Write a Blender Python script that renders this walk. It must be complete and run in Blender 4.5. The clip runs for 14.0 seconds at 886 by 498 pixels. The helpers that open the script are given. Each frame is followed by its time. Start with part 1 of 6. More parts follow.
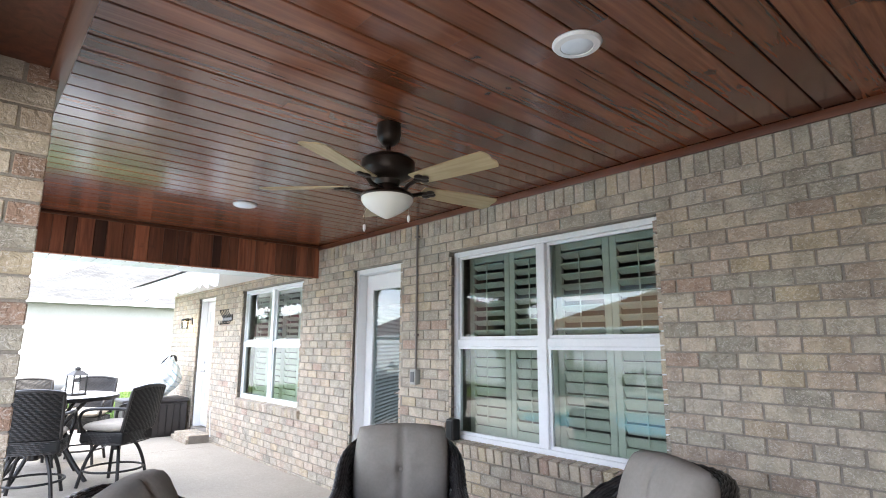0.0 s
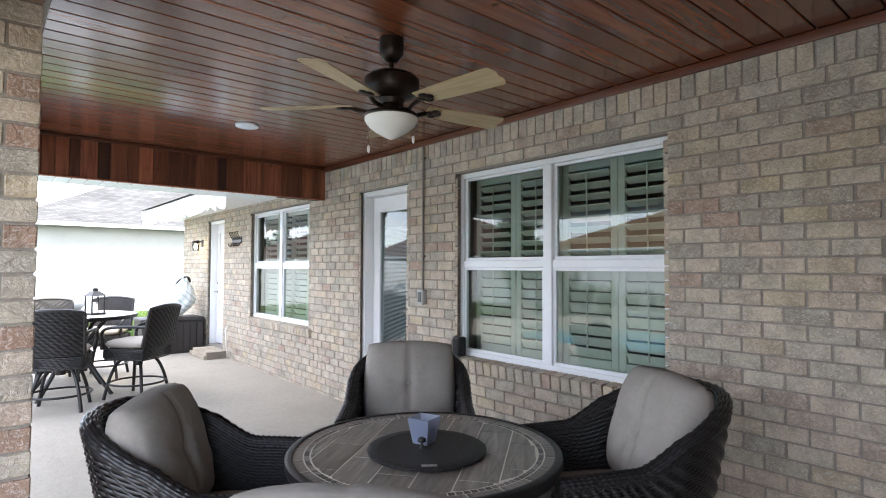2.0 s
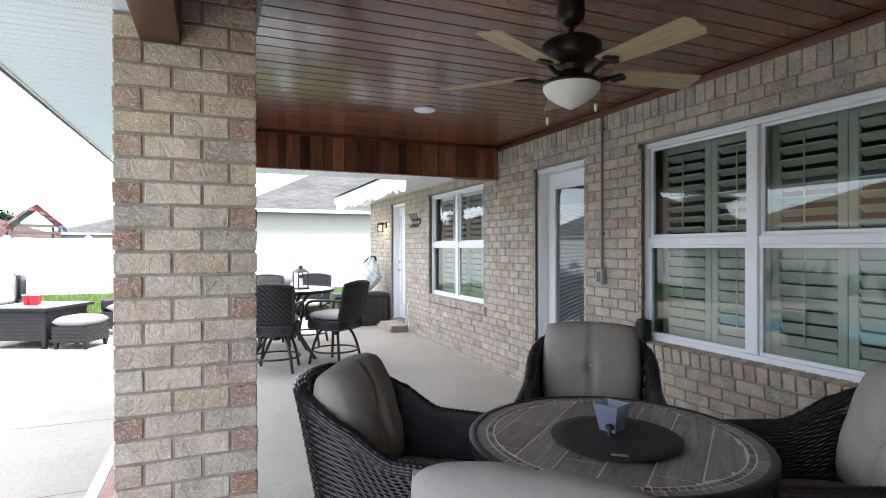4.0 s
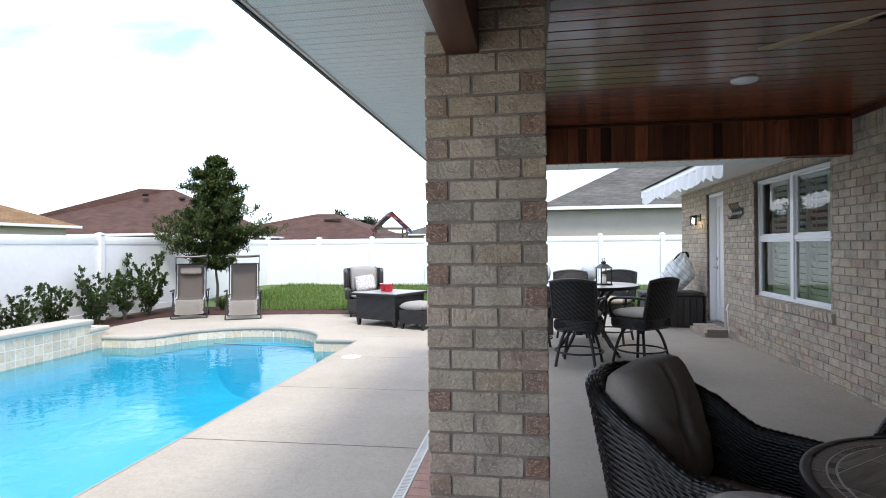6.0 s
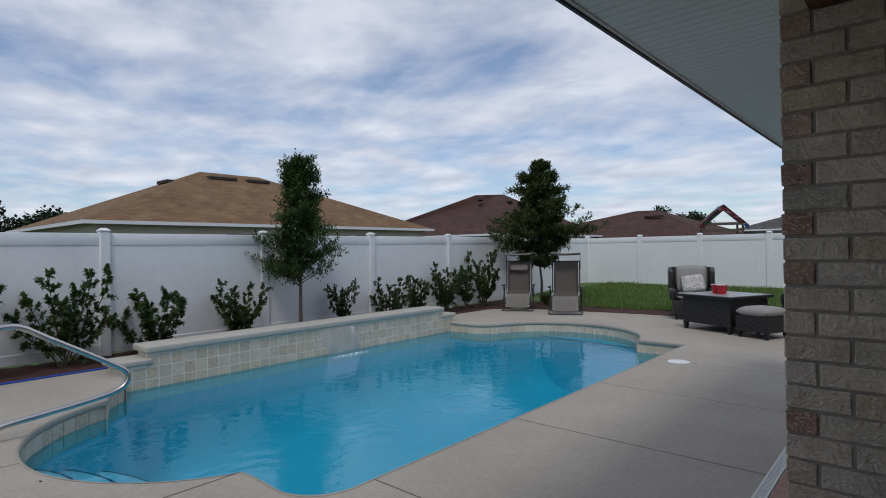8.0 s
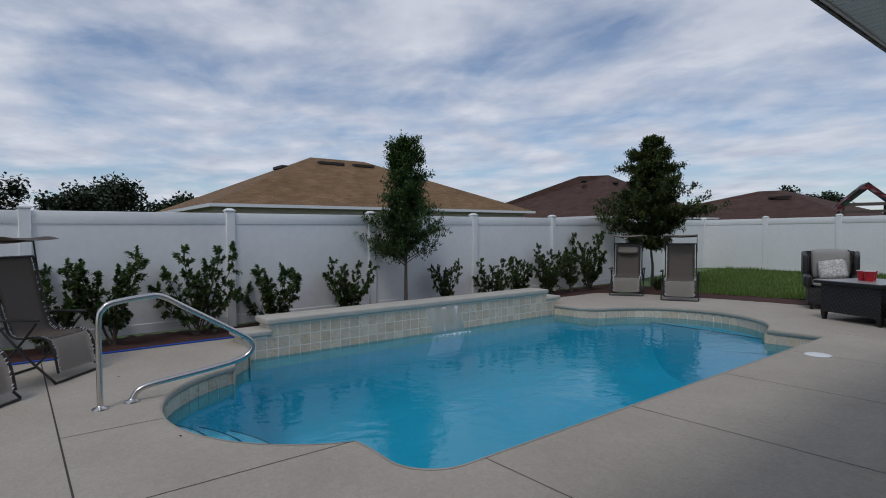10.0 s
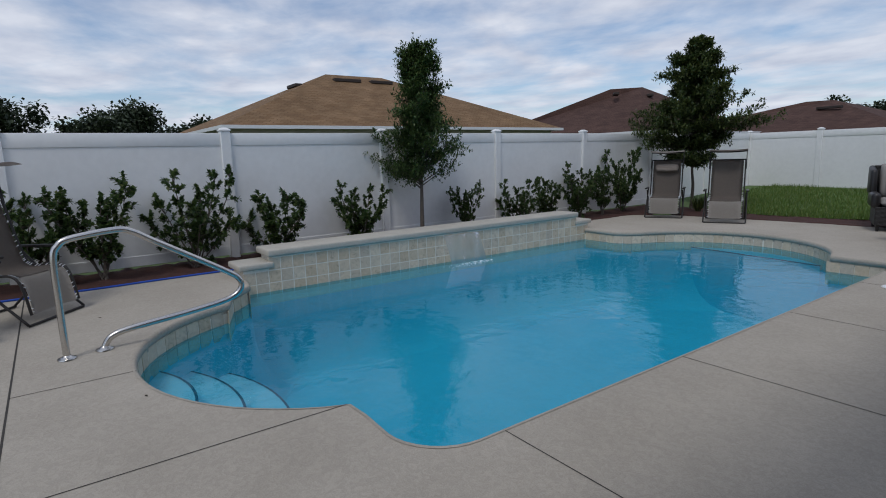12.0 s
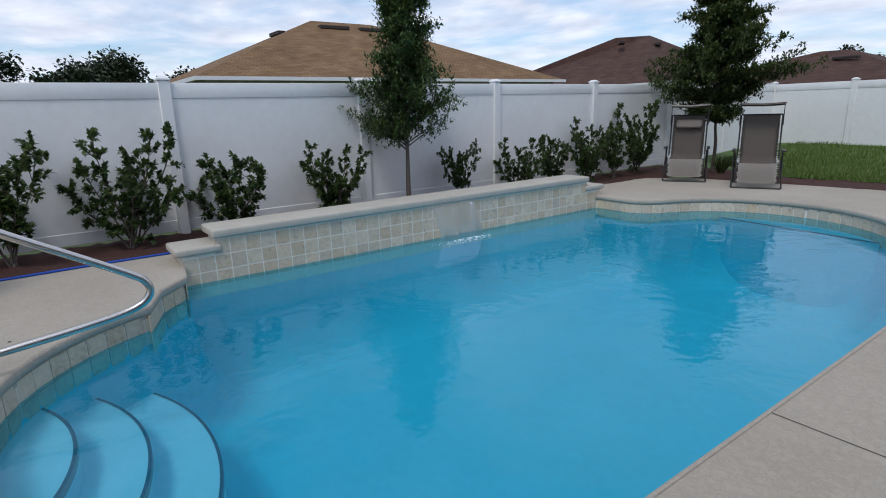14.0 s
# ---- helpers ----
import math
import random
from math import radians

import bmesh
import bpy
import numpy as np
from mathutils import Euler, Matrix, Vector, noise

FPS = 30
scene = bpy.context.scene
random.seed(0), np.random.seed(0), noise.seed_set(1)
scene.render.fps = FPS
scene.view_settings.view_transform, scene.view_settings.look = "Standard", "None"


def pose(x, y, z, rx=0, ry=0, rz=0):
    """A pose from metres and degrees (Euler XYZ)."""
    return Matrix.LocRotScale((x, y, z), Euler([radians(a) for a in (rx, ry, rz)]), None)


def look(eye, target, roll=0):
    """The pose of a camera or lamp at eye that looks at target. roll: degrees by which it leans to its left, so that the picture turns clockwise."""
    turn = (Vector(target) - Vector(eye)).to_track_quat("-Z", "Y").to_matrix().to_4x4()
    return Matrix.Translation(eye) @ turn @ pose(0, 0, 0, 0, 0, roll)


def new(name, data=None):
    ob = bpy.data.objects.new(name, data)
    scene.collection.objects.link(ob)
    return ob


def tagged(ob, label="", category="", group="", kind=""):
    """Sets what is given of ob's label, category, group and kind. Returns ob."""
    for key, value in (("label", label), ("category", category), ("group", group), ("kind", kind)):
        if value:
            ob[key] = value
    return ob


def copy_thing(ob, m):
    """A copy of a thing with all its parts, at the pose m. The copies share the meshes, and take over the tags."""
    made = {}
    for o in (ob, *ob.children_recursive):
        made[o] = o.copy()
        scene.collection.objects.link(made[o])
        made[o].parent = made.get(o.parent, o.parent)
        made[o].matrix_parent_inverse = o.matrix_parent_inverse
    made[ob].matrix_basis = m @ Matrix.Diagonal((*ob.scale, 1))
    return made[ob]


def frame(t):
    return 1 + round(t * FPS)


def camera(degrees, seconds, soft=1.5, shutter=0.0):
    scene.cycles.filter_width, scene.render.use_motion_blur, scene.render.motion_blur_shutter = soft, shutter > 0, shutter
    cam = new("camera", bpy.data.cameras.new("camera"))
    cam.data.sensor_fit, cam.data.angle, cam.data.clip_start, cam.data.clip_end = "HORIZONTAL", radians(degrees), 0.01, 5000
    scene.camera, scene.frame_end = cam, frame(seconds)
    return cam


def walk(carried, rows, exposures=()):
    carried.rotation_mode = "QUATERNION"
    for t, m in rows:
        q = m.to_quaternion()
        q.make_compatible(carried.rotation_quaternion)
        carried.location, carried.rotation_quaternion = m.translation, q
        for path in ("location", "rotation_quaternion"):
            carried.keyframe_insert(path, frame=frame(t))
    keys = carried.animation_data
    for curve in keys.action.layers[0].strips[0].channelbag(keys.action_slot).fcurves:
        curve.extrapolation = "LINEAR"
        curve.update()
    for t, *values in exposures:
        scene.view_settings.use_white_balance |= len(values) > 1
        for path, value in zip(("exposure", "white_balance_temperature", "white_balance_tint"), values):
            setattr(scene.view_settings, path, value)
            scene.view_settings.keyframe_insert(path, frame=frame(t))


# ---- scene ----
cam = camera(78.1, 14.0, soft=1.0)
PATH = [
    (0, (-0.011, -0.125, 1.484), (1.282, 1.36, 1.837), 0.3),
    (0.5, (-0.01, -0.128, 1.486), (1.288, 1.371, 1.745), 0.2),
    (1, (-0.01, -0.129, 1.485), (1.29, 1.379, 1.67), 0.2),
    (1.5, (-0.004, -0.138, 1.485), (1.293, 1.38, 1.605), 0.2),
    (2, (-0.002, -0.128, 1.485), (1.291, 1.396, 1.554), 0.2),
    (4.5, (-0.001, -0.023, 1.463), (0.605, 1.883, 1.453), -0.1),
    (5, (-0.011, -0.004, 1.455), (0.448, 1.943, 1.443), -0.2),
    (5.5, (0.045, 0.022, 1.455), (0.225, 2.014, 1.441), -0.5),
    (6, (0.071, 0.008, 1.447), (-0.238, 1.984, 1.439), -0.6),
    (6.5, (0.061, 0.01, 1.44), (-0.649, 1.88, 1.438), -0.4),
    (7, (0.054, -0.02, 1.432), (-0.923, 1.725, 1.433), -0.5),
    (7.5, (0.041, -0.023, 1.434), (-1.128, 1.599, 1.436), -0.8),
    (8, (0.03, -0.016, 1.434), (-1.292, 1.486, 1.436), -0.9),
    (8.5, (0.023, -0.018, 1.434), (-1.405, 1.382, 1.436), -0.9),
    (9, (-0.008, -0.028, 1.417), (-1.511, 1.291, 1.422), -1.0),
    (11.5, (-0.469, 0.333, 1.363), (-2.083, 1.491, 1.131), -1.4),
    (12, (-0.686, 0.562, 1.355), (-2.29, 1.707, 1.017), -1.6),
    (12.5, (-0.966, 0.762, 1.335), (-2.558, 1.899, 0.92), -1.7),
    (13, (-1.223, 0.965, 1.36), (-2.808, 2.096, 0.903), -1.6),
    (13.5, (-1.429, 1.214, 1.388), (-3.008, 2.337, 0.893), -1.7),
    (14, (-1.643, 1.378, 1.363), (-3.216, 2.508, 0.867), -1.7),
]
EXPOSURES = [(0.0, 3.2, 6600, 10), (1.0, 2.95, 6600, 10), (2.0, 2.88, 6600, 10), (4.5, 2.2, 6600, 10), (5.0, 2.0, 6600, 10), (5.5, 1.75, 6600, 10), (6.0, 1.2, 6500, 10), (6.5, 0.6, 6450, 10), (7.0, 0.1, 6400, 10), (7.5, -0.32, 6350, 9), (8.5, -0.62, 6300, 9), (9.0, -0.73, 6300, 9), (11.5, -0.68, 6300, 9), (12.5, -0.42, 6250, 9), (14.0, -0.2, 6250, 9)]
walk(cam, [(t, look(eye, target, roll)) for t, eye, target, roll in PATH], EXPOSURES)

# ---- sky and sun ----
SUN_HEIGHT, SUN_TURN = 58.0, 150.0
world = bpy.data.worlds.new("sky")
scene.world = world
world.use_nodes = True
wn, wl = world.node_tree.nodes, world.node_tree.links
wn.clear()
w_out = wn.new("ShaderNodeOutputWorld")
w_bg = wn.new("ShaderNodeBackground")
w_bg.inputs["Strength"].default_value = 0.15
w_sky = wn.new("ShaderNodeTexSky")
w_sky.sky_type = "NISHITA"
w_sky.sun_disc = False
w_sky.sun_elevation, w_sky.sun_rotation = radians(SUN_HEIGHT), radians(SUN_TURN)
w_sky.ozone_density, w_sky.dust_density = 5.0, 0.3
w_tc = wn.new("ShaderNodeTexCoord")
w_sep = wn.new("ShaderNodeSeparateXYZ")
wl.new(w_tc.outputs["Generated"], w_sep.inputs[0])


def w_math(op, a, b=None):
    n = wn.new("ShaderNodeMath")
    n.operation = op
    for i, v in enumerate((a, b)):
        if v is None:
            continue
        if isinstance(v, (int, float)):
            n.inputs[i].default_value = v
        else:
            wl.new(v, n.inputs[i])
    return n.outputs[0]


# cloud sheet: the direction cast on a plane far overhead
w_up = w_math("ADD", w_math("MAXIMUM", w_sep.outputs[2], 0.0), 0.10)
w_cx, w_cy = w_math("DIVIDE", w_sep.outputs[0], w_up), w_math("DIVIDE", w_sep.outputs[1], w_up)
w_comb = wn.new("ShaderNodeCombineXYZ")
wl.new(w_cx, w_comb.inputs[0])
wl.new(w_cy, w_comb.inputs[1])
w_map = wn.new("ShaderNodeMapping")
w_map.inputs["Rotation"].default_value = (0, 0, radians(35))
w_map.inputs["Scale"].default_value = (1.1, 1.3, 1)
wl.new(w_comb.outputs[0], w_map.inputs[0])
w_n1 = wn.new("ShaderNodeTexNoise")
w_n1.inputs["Scale"].default_value = 1.0
w_n1.inputs["Detail"].default_value = 9
w_n1.inputs["Roughness"].default_value = 0.56
w_n1.inputs["Distortion"].default_value = 0.2
wl.new(w_map.outputs[0], w_n1.inputs["Vector"])
w_ramp = wn.new("ShaderNodeValToRGB")
w_ramp.color_ramp.elements[0].position, w_ramp.color_ramp.elements[1].position = 0.35, 0.60
w_ramp.color_ramp.elements[0].color, w_ramp.color_ramp.elements[1].color = (0.16, 0.16, 0.16, 1), (0.94, 0.93, 0.93, 1)
wl.new(w_n1.outputs[0], w_ramp.inputs[0])
w_n2 = wn.new("ShaderNodeTexNoise")
w_n2.inputs["Scale"].default_value = 2.3
w_n2.inputs["Detail"].default_value = 6
wl.new(w_map.outputs[0], w_n2.inputs["Vector"])
w_ramp2 = wn.new("ShaderNodeValToRGB")
w_ramp2.color_ramp.elements[0].position, w_ramp2.color_ramp.elements[1].position = 0.3, 0.7
w_ramp2.color_ramp.elements[0].color, w_ramp2.color_ramp.elements[1].color = (5.2, 5.5, 6.5, 1), (7.6, 7.7, 8.3, 1)
wl.new(w_n2.outputs[0], w_ramp2.inputs[0])
w_mix = wn.new("ShaderNodeMixRGB")
wl.new(w_ramp.outputs[0], w_mix.inputs[0])
wl.new(w_sky.outputs[0], w_mix.inputs[1])
wl.new(w_ramp2.outputs[0], w_mix.inputs[2])
wl.new(w_mix.outputs[0], w_bg.inputs[0])
wl.new(w_bg.outputs[0], w_out.inputs[0])
sun = new("sun", bpy.data.lights.new("sun", "SUN"))
sun.data.energy, sun.data.angle, sun.data.color = 1.5, radians(14), (1.0, 0.95, 0.88)
sun.matrix_world = pose(0, 0, 30, 90 - SUN_HEIGHT, 0, 180 - SUN_TURN)


# ---- materials ----
class Mat:
    """A small wrapper that builds a node material."""

    def __init__(self, name, rough=0.6, metal=0.0, spec=0.5):
        self.m = bpy.data.materials.new(name)
        self.m.use_nodes = True
        self.n, self.l = self.m.node_tree.nodes, self.m.node_tree.links
        self.b = self.n["Principled BSDF"]
        self.b.inputs["Roughness"].default_value = rough
        self.b.inputs["Metallic"].default_value = metal
        self.b.inputs["Specular IOR Level"].default_value = spec
        self.tc = self.n.new("ShaderNodeTexCoord")

    def vec(self, scale=(1, 1, 1), rot=(0, 0, 0), of="Object"):
        mp = self.n.new("ShaderNodeMapping")
        mp.inputs["Scale"].default_value = scale
        mp.inputs["Rotation"].default_value = [radians(a) for a in rot]
        if of == "World":
            g = self.n.new("ShaderNodeNewGeometry")
            self.l.new(g.outputs["Position"], mp.inputs[0])
        else:
            self.l.new(self.tc.outputs[of], mp.inputs[0])
        return mp.outputs[0]

    def noise(self, vec, scale, detail=4, rough=0.55, distort=0.0):
        t = self.n.new("ShaderNodeTexNoise")
        for k, v in (("Scale", scale), ("Detail", detail), ("Roughness", rough), ("Distortion", distort)):
            t.inputs[k].default_value = v
        self.l.new(vec, t.inputs["Vector"])
        return t.outputs[0]

    def ramp(self, fac, stops, const=False):
        r = self.n.new("ShaderNodeValToRGB")
        e = r.color_ramp.elements
        while len(e) < len(stops):
            e.new(0.5)
        for i, (p, c) in enumerate(stops):
            e[i].position = p
            e[i].color = (*c, 1) if isinstance(c, tuple) else (c, c, c, 1)
        if const:
            r.color_ramp.interpolation = "CONSTANT"
        self.l.new(fac, r.inputs[0])
        return r.outputs[0]

    def mix(self, fac, a, b, mode="MIX"):
        x = self.n.new("ShaderNodeMixRGB")
        x.blend_type = mode
        for i, v in enumerate((fac, a, b)):
            if isinstance(v, (int, float)):
                x.inputs[i].default_value = v if i == 0 else (v, v, v, 1)
            elif isinstance(v, tuple):
                x.inputs[i].default_value = (*v, 1)
            else:
                self.l.new(v, x.inputs[i])
        return x.outputs[0]

    def random(self, island=False):
        if island:
            return self.n.new("ShaderNodeNewGeometry").outputs["Random Per Island"]
        return self.n.new("ShaderNodeObjectInfo").outputs["Random"]

    def color(self, v):
        if isinstance(v, tuple):
            self.b.inputs["Base Color"].default_value = (*v, 1)
        else:
            self.l.new(v, self.b.inputs["Base Color"])
        return self

    def roughness(self, v):
        self.l.new(v, self.b.inputs["Roughness"])
        return self

    def bump(self, h, strength=0.3, dist=0.01):
        b = self.n.new("ShaderNodeBump")
        b.inputs["Strength"].default_value, b.inputs["Distance"].default_value = strength, dist
        self.l.new(h, b.inputs["Height"])
        self.l.new(b.outputs[0], self.b.inputs["Normal"])
        return self


def plain(name, c, rough=0.6, metal=0.0, var=0.12, scale=6.0, bump=0.0, bscale=200.0, of="Object", spec=0.5):
    """A surface of one paint with soft wear at two scales."""
    m = Mat(name, rough, metal, spec)
    v = m.vec(of=of)
    f = m.mix(0.5, m.noise(v, scale, 4), m.noise(v, scale * 9, 3))
    lo, hi = tuple(x * (1 - var) for x in c), tuple(min(1, x * (1 + var)) for x in c)
    m.color(m.ramp(f, [(0.3, lo), (0.7, hi)]))
    if bump:
        m.bump(m.noise(v, bscale, 3), bump, 0.004)
    return m.m


def brick_mat(name, island, tones=None):
    m = Mat(name, 0.85, 0, 0.25)
    rnd = m.random(island)
    v = m.vec(of="World")
    base = m.ramp(rnd, tones or [(0.0, (0.423, 0.341, 0.274)), (0.12, (0.499, 0.444, 0.356)), (0.26, (0.357, 0.329, 0.273)), (0.42, (0.530, 0.464, 0.370)), (0.55, (0.463, 0.376, 0.306)), (0.66, (0.475, 0.399, 0.282)), (0.76, (0.498, 0.443, 0.368)), (0.90, (0.399, 0.358, 0.296)), (1.0, (0.397, 0.288, 0.228))])
    stain = m.ramp(m.noise(v, 9, 4), [(0.35, (0.80, 0.78, 0.76)), (0.65, (1.15, 1.12, 1.08))])
    c = m.mix(1.0, base, stain, "MULTIPLY")
    grit = m.ramp(m.noise(v, 70, 5, 0.7), [(0.35, 0.84), (0.7, 1.08)])
    c = m.mix(1.0, c, grit, "MULTIPLY")
    scuff = m.ramp(m.noise(m.vec((1, 1, 1.5), (20, 35, 10), "World"), 24, 4, 0.55, 2.5), [(0.545, 0.0), (0.575, 0.65), (0.60, 0.25), (0.62, 0.0)])
    c = m.mix(scuff, c, (0.70, 0.64, 0.58))
    m.color(c)
    m.bump(m.mix(0.18, m.noise(v, 22, 5, 0.5, 1.8), m.noise(v, 120, 3)), 1.0, 0.012)
    return m.m


M = {}
M["brick"] = brick_mat("brick", False)
M["brick_red"] = brick_mat("red_brick", False, [(0.0, (0.36, 0.25, 0.19)), (0.3, (0.30, 0.20, 0.15)), (0.6, (0.40, 0.30, 0.23)), (1.0, (0.27, 0.15, 0.11))])
M["brick_joined"] = brick_mat("brick_joined", True)
M["mortar"] = plain("mortar", (0.265, 0.235, 0.20), 0.95, var=0.25, scale=10, bump=0.6, bscale=150, of="World")
M["white"] = plain("white_paint", (0.78, 0.79, 0.80), 0.35, var=0.04, of="World")
M["vinyl"] = plain("white_vinyl", (0.78, 0.785, 0.78), 0.5, var=0.05, scale=1.2, of="World")
M["black_metal"] = plain("black_metal", (0.018, 0.017, 0.017), 0.42, 0.3, var=0.3, scale=20, bump=0.2)
M["bronze"] = plain("oiled_bronze", (0.028, 0.020, 0.016), 0.38, 0.6, var=0.3, scale=15)
M["chrome"] = plain("brushed_steel", (0.62, 0.60, 0.57), 0.26, 1.0, var=0.05)
M["wicker"] = plain("wicker", (0.020, 0.018, 0.018), 0.38, var=0.5, scale=35, bump=0.2, bscale=300)
M["cushion"] = plain("cushion", (0.29, 0.26, 0.23), 0.9, var=0.1, scale=7, bump=0.35, bscale=500, spec=0.2)
M["blind"] = plain("blind", (0.6, 0.62, 0.62), 0.6, var=0.05)


def deck_mat():
    m = Mat("deck", 0.9, 0, 0.25)
    v = m.vec(of="World")
    big = m.noise(v, 0.8, 5, 0.6)
    knock = m.noise(v, 24, 6, 0.62, 1.6)
    c = m.ramp(big, [(0.3, (0.375, 0.337, 0.282)), (0.7, (0.455, 0.412, 0.350))])
    c = m.mix(1.0, c, m.ramp(knock, [(0.40, 0.93), (0.50, 0.99), (0.60, 1.05)]), "MULTIPLY")
    c = m.mix(1.0, c, m.ramp(m.noise(v, 160, 3), [(0.3, 0.88), (0.7, 1.08)]), "MULTIPLY")
    m.color(c).bump(m.ramp(knock, [(0.44, 0.0), (0.54, 1.0)]), 0.35, 0.004)
    return m.m


def wood_mat(name, dark, light, rough, along, sheet=1.0, planks=True, bumps=0.15, spread=(0.62, 1.25)):
    m = Mat(name, rough, 0, 0.5)
    s = [16.0, 16.0, 16.0]
    s["xyz".index(along)] = 1.1
    v = m.vec(tuple(s), of="World")
    rnd = m.random(planks)
    off = m.n.new("ShaderNodeVectorMath")
    off.operation = "ADD"
    comb = m.n.new("ShaderNodeCombineXYZ")
    mul = m.n.new("ShaderNodeMath")
    mul.operation = "MULTIPLY"
    mul.inputs[1].default_value = 60
    m.l.new(rnd, mul.inputs[0])
    for i in range(3):
        m.l.new(mul.outputs[0], comb.inputs[i])
    m.l.new(v, off.inputs[0])
    m.l.new(comb.outputs[0], off.inputs[1])
    grain = m.noise(off.outputs[0], 1.3, 6, 0.6, 0.8)
    c = m.ramp(grain, [(0.3, dark), (0.7, light)])
    c = m.mix(1.0, c, m.ramp(rnd, [(0, spread[0]), (1, spread[1])]), "MULTIPLY")
    knots = m.ramp(m.noise(m.vec((3, 3, 3), of="World"), 1.6, 2, 0.4, 0.4), [(0.68, 0.0), (0.74, 0.7)])
    c = m.mix(knots, c, tuple(x * 0.35 for x in dark))
    m.color(c)
    m.bump(grain, bumps, 0.002)
    return m.m


M["deck"] = deck_mat()
M["ceiling_wood"] = wood_mat("ceiling_wood", (0.098, 0.028, 0.012), (0.215, 0.068, 0.029), 0.27, "x", bumps=0.10)
M["ceiling_wood"].node_tree.nodes["Principled BSDF"].inputs["Coat Weight"].default_value = 0.55
M["ceiling_wood"].node_tree.nodes["Principled BSDF"].inputs["Coat Roughness"].default_value = 0.14
M["header_wood"] = wood_mat("header_wood", (0.055, 0.015, 0.008), (0.17, 0.052, 0.026), 0.45, "z")
M["beam_wood"] = wood_mat("beam_wood", (0.10, 0.034, 0.018), (0.19, 0.072, 0.036), 0.45, "y", planks=False)


M["pool_plaster"] = plain("pool_plaster", (0.13, 0.58, 0.74), 0.7, var=0.08, scale=1.5, of="World")
M["step_plaster"] = plain("step_plaster", (0.66, 0.76, 0.88), 0.7, var=0.06, scale=2, of="World")
M["pool_tile"] = plain("pool_tile", (0.44, 0.40, 0.33), 0.45, var=0.3, scale=7, of="World")
M["grout"] = plain("grout", (0.72, 0.68, 0.60), 0.9, var=0.1)
M["coping"] = plain("coping", (0.45, 0.425, 0.37), 0.8, var=0.10, scale=4, bump=0.3, bscale=60, of="World")
M["mulch"] = plain("mulch", (0.055, 0.020, 0.014), 0.95, var=0.6, scale=40, bump=1.0, bscale=90, of="World")
M["grass"] = plain("grass", (0.068, 0.125, 0.018), 0.8, var=0.5, scale=2.2, of="World")
M["soil"] = plain("lawn_soil", (0.05, 0.08, 0.018), 0.95, var=0.4, scale=5, of="World")


# ---- building helpers ----
def box(bm, a, b, m=None):
    (x0, y0, z0), (x1, y1, z1) = a, b
    p = [Vector(q) for q in ((x0, y0, z0), (x1, y0, z0), (x1, y1, z0), (x0, y1, z0), (x0, y0, z1), (x1, y0, z1), (x1, y1, z1), (x0, y1, z1))]
    if m is not None:
        p = [m @ q for q in p]
    v = [bm.verts.new(q) for q in p]
    for f in ((3, 2, 1, 0), (4, 5, 6, 7), (0, 1, 5, 4), (1, 2, 6, 5), (2, 3, 7, 6), (3, 0, 4, 7)):
        bm.faces.new([v[i] for i in f])
    return bm


def rounded(bm, a, b, r=0.01, seg=2, m=None):
    """A box with rounded edges, added to bm."""
    t = box(bmesh.new(), a, b)
    bmesh.ops.bevel(t, geom=t.edges[:], offset=r, segments=seg, profile=0.5, affect="EDGES")
    return merge(bm, t, m)


def merge(bm, other, m=None):
    if m is not None:
        other.transform(m)
    me = bpy.data.meshes.new("tmp")
    other.to_mesh(me)
    other.free()
    bm.from_mesh(me)
    bpy.data.meshes.remove(me)
    return bm


def lathe(bm, prof, seg=24, m=None, cap=True):
    """Turned shape about z from (radius, height) pairs."""
    rings = []
    for r, z in prof:
        ring = []
        for i in range(seg):
            a = 2 * math.pi * i / seg
            p = Vector((r * math.cos(a), r * math.sin(a), z))
            ring.append(bm.verts.new(m @ p if m is not None else p))
        rings.append(ring)
    for p, q in zip(rings, rings[1:]):
        for i in range(seg):
            j = (i + 1) % seg
            bm.faces.new((p[i], p[j], q[j], q[i]))
    if cap:
        bm.faces.new(rings[0][::-1])
        bm.faces.new(rings[-1])
    return bm


def tube(bm, pts, r=0.01, seg=8, closed=False, flat=1.0):
    """A round bar swept along points; r may be a list."""
    pts = [Vector(p) for p in pts]
    n = len(pts)
    rs = r if isinstance(r, (list, tuple)) else [r] * n
    up, rings = None, []
    for i, p in enumerate(pts):
        a = pts[i - 1] if (i or closed) else p
        b = pts[(i + 1) % n] if (i < n - 1 or closed) else p
        d = (b - a).normalized()
        if up is None:
            up = d.orthogonal().normalized()
        up = (up - d * up.dot(d)).normalized()
        side = d.cross(up)
        rings.append([bm.verts.new(p + (up * math.cos(2 * math.pi * k / seg) + side * math.sin(2 * math.pi * k / seg) * flat) * rs[i]) for k in range(seg)])
    for i in range(n if closed else n - 1):
        p, q = rings[i], rings[(i + 1) % n]
        for k in range(seg):
            j = (k + 1) % seg
            bm.faces.new((p[k], p[j], q[j], q[k]))
    if not closed:
        bm.faces.new(rings[0][::-1])
        bm.faces.new(rings[-1])
    return bm


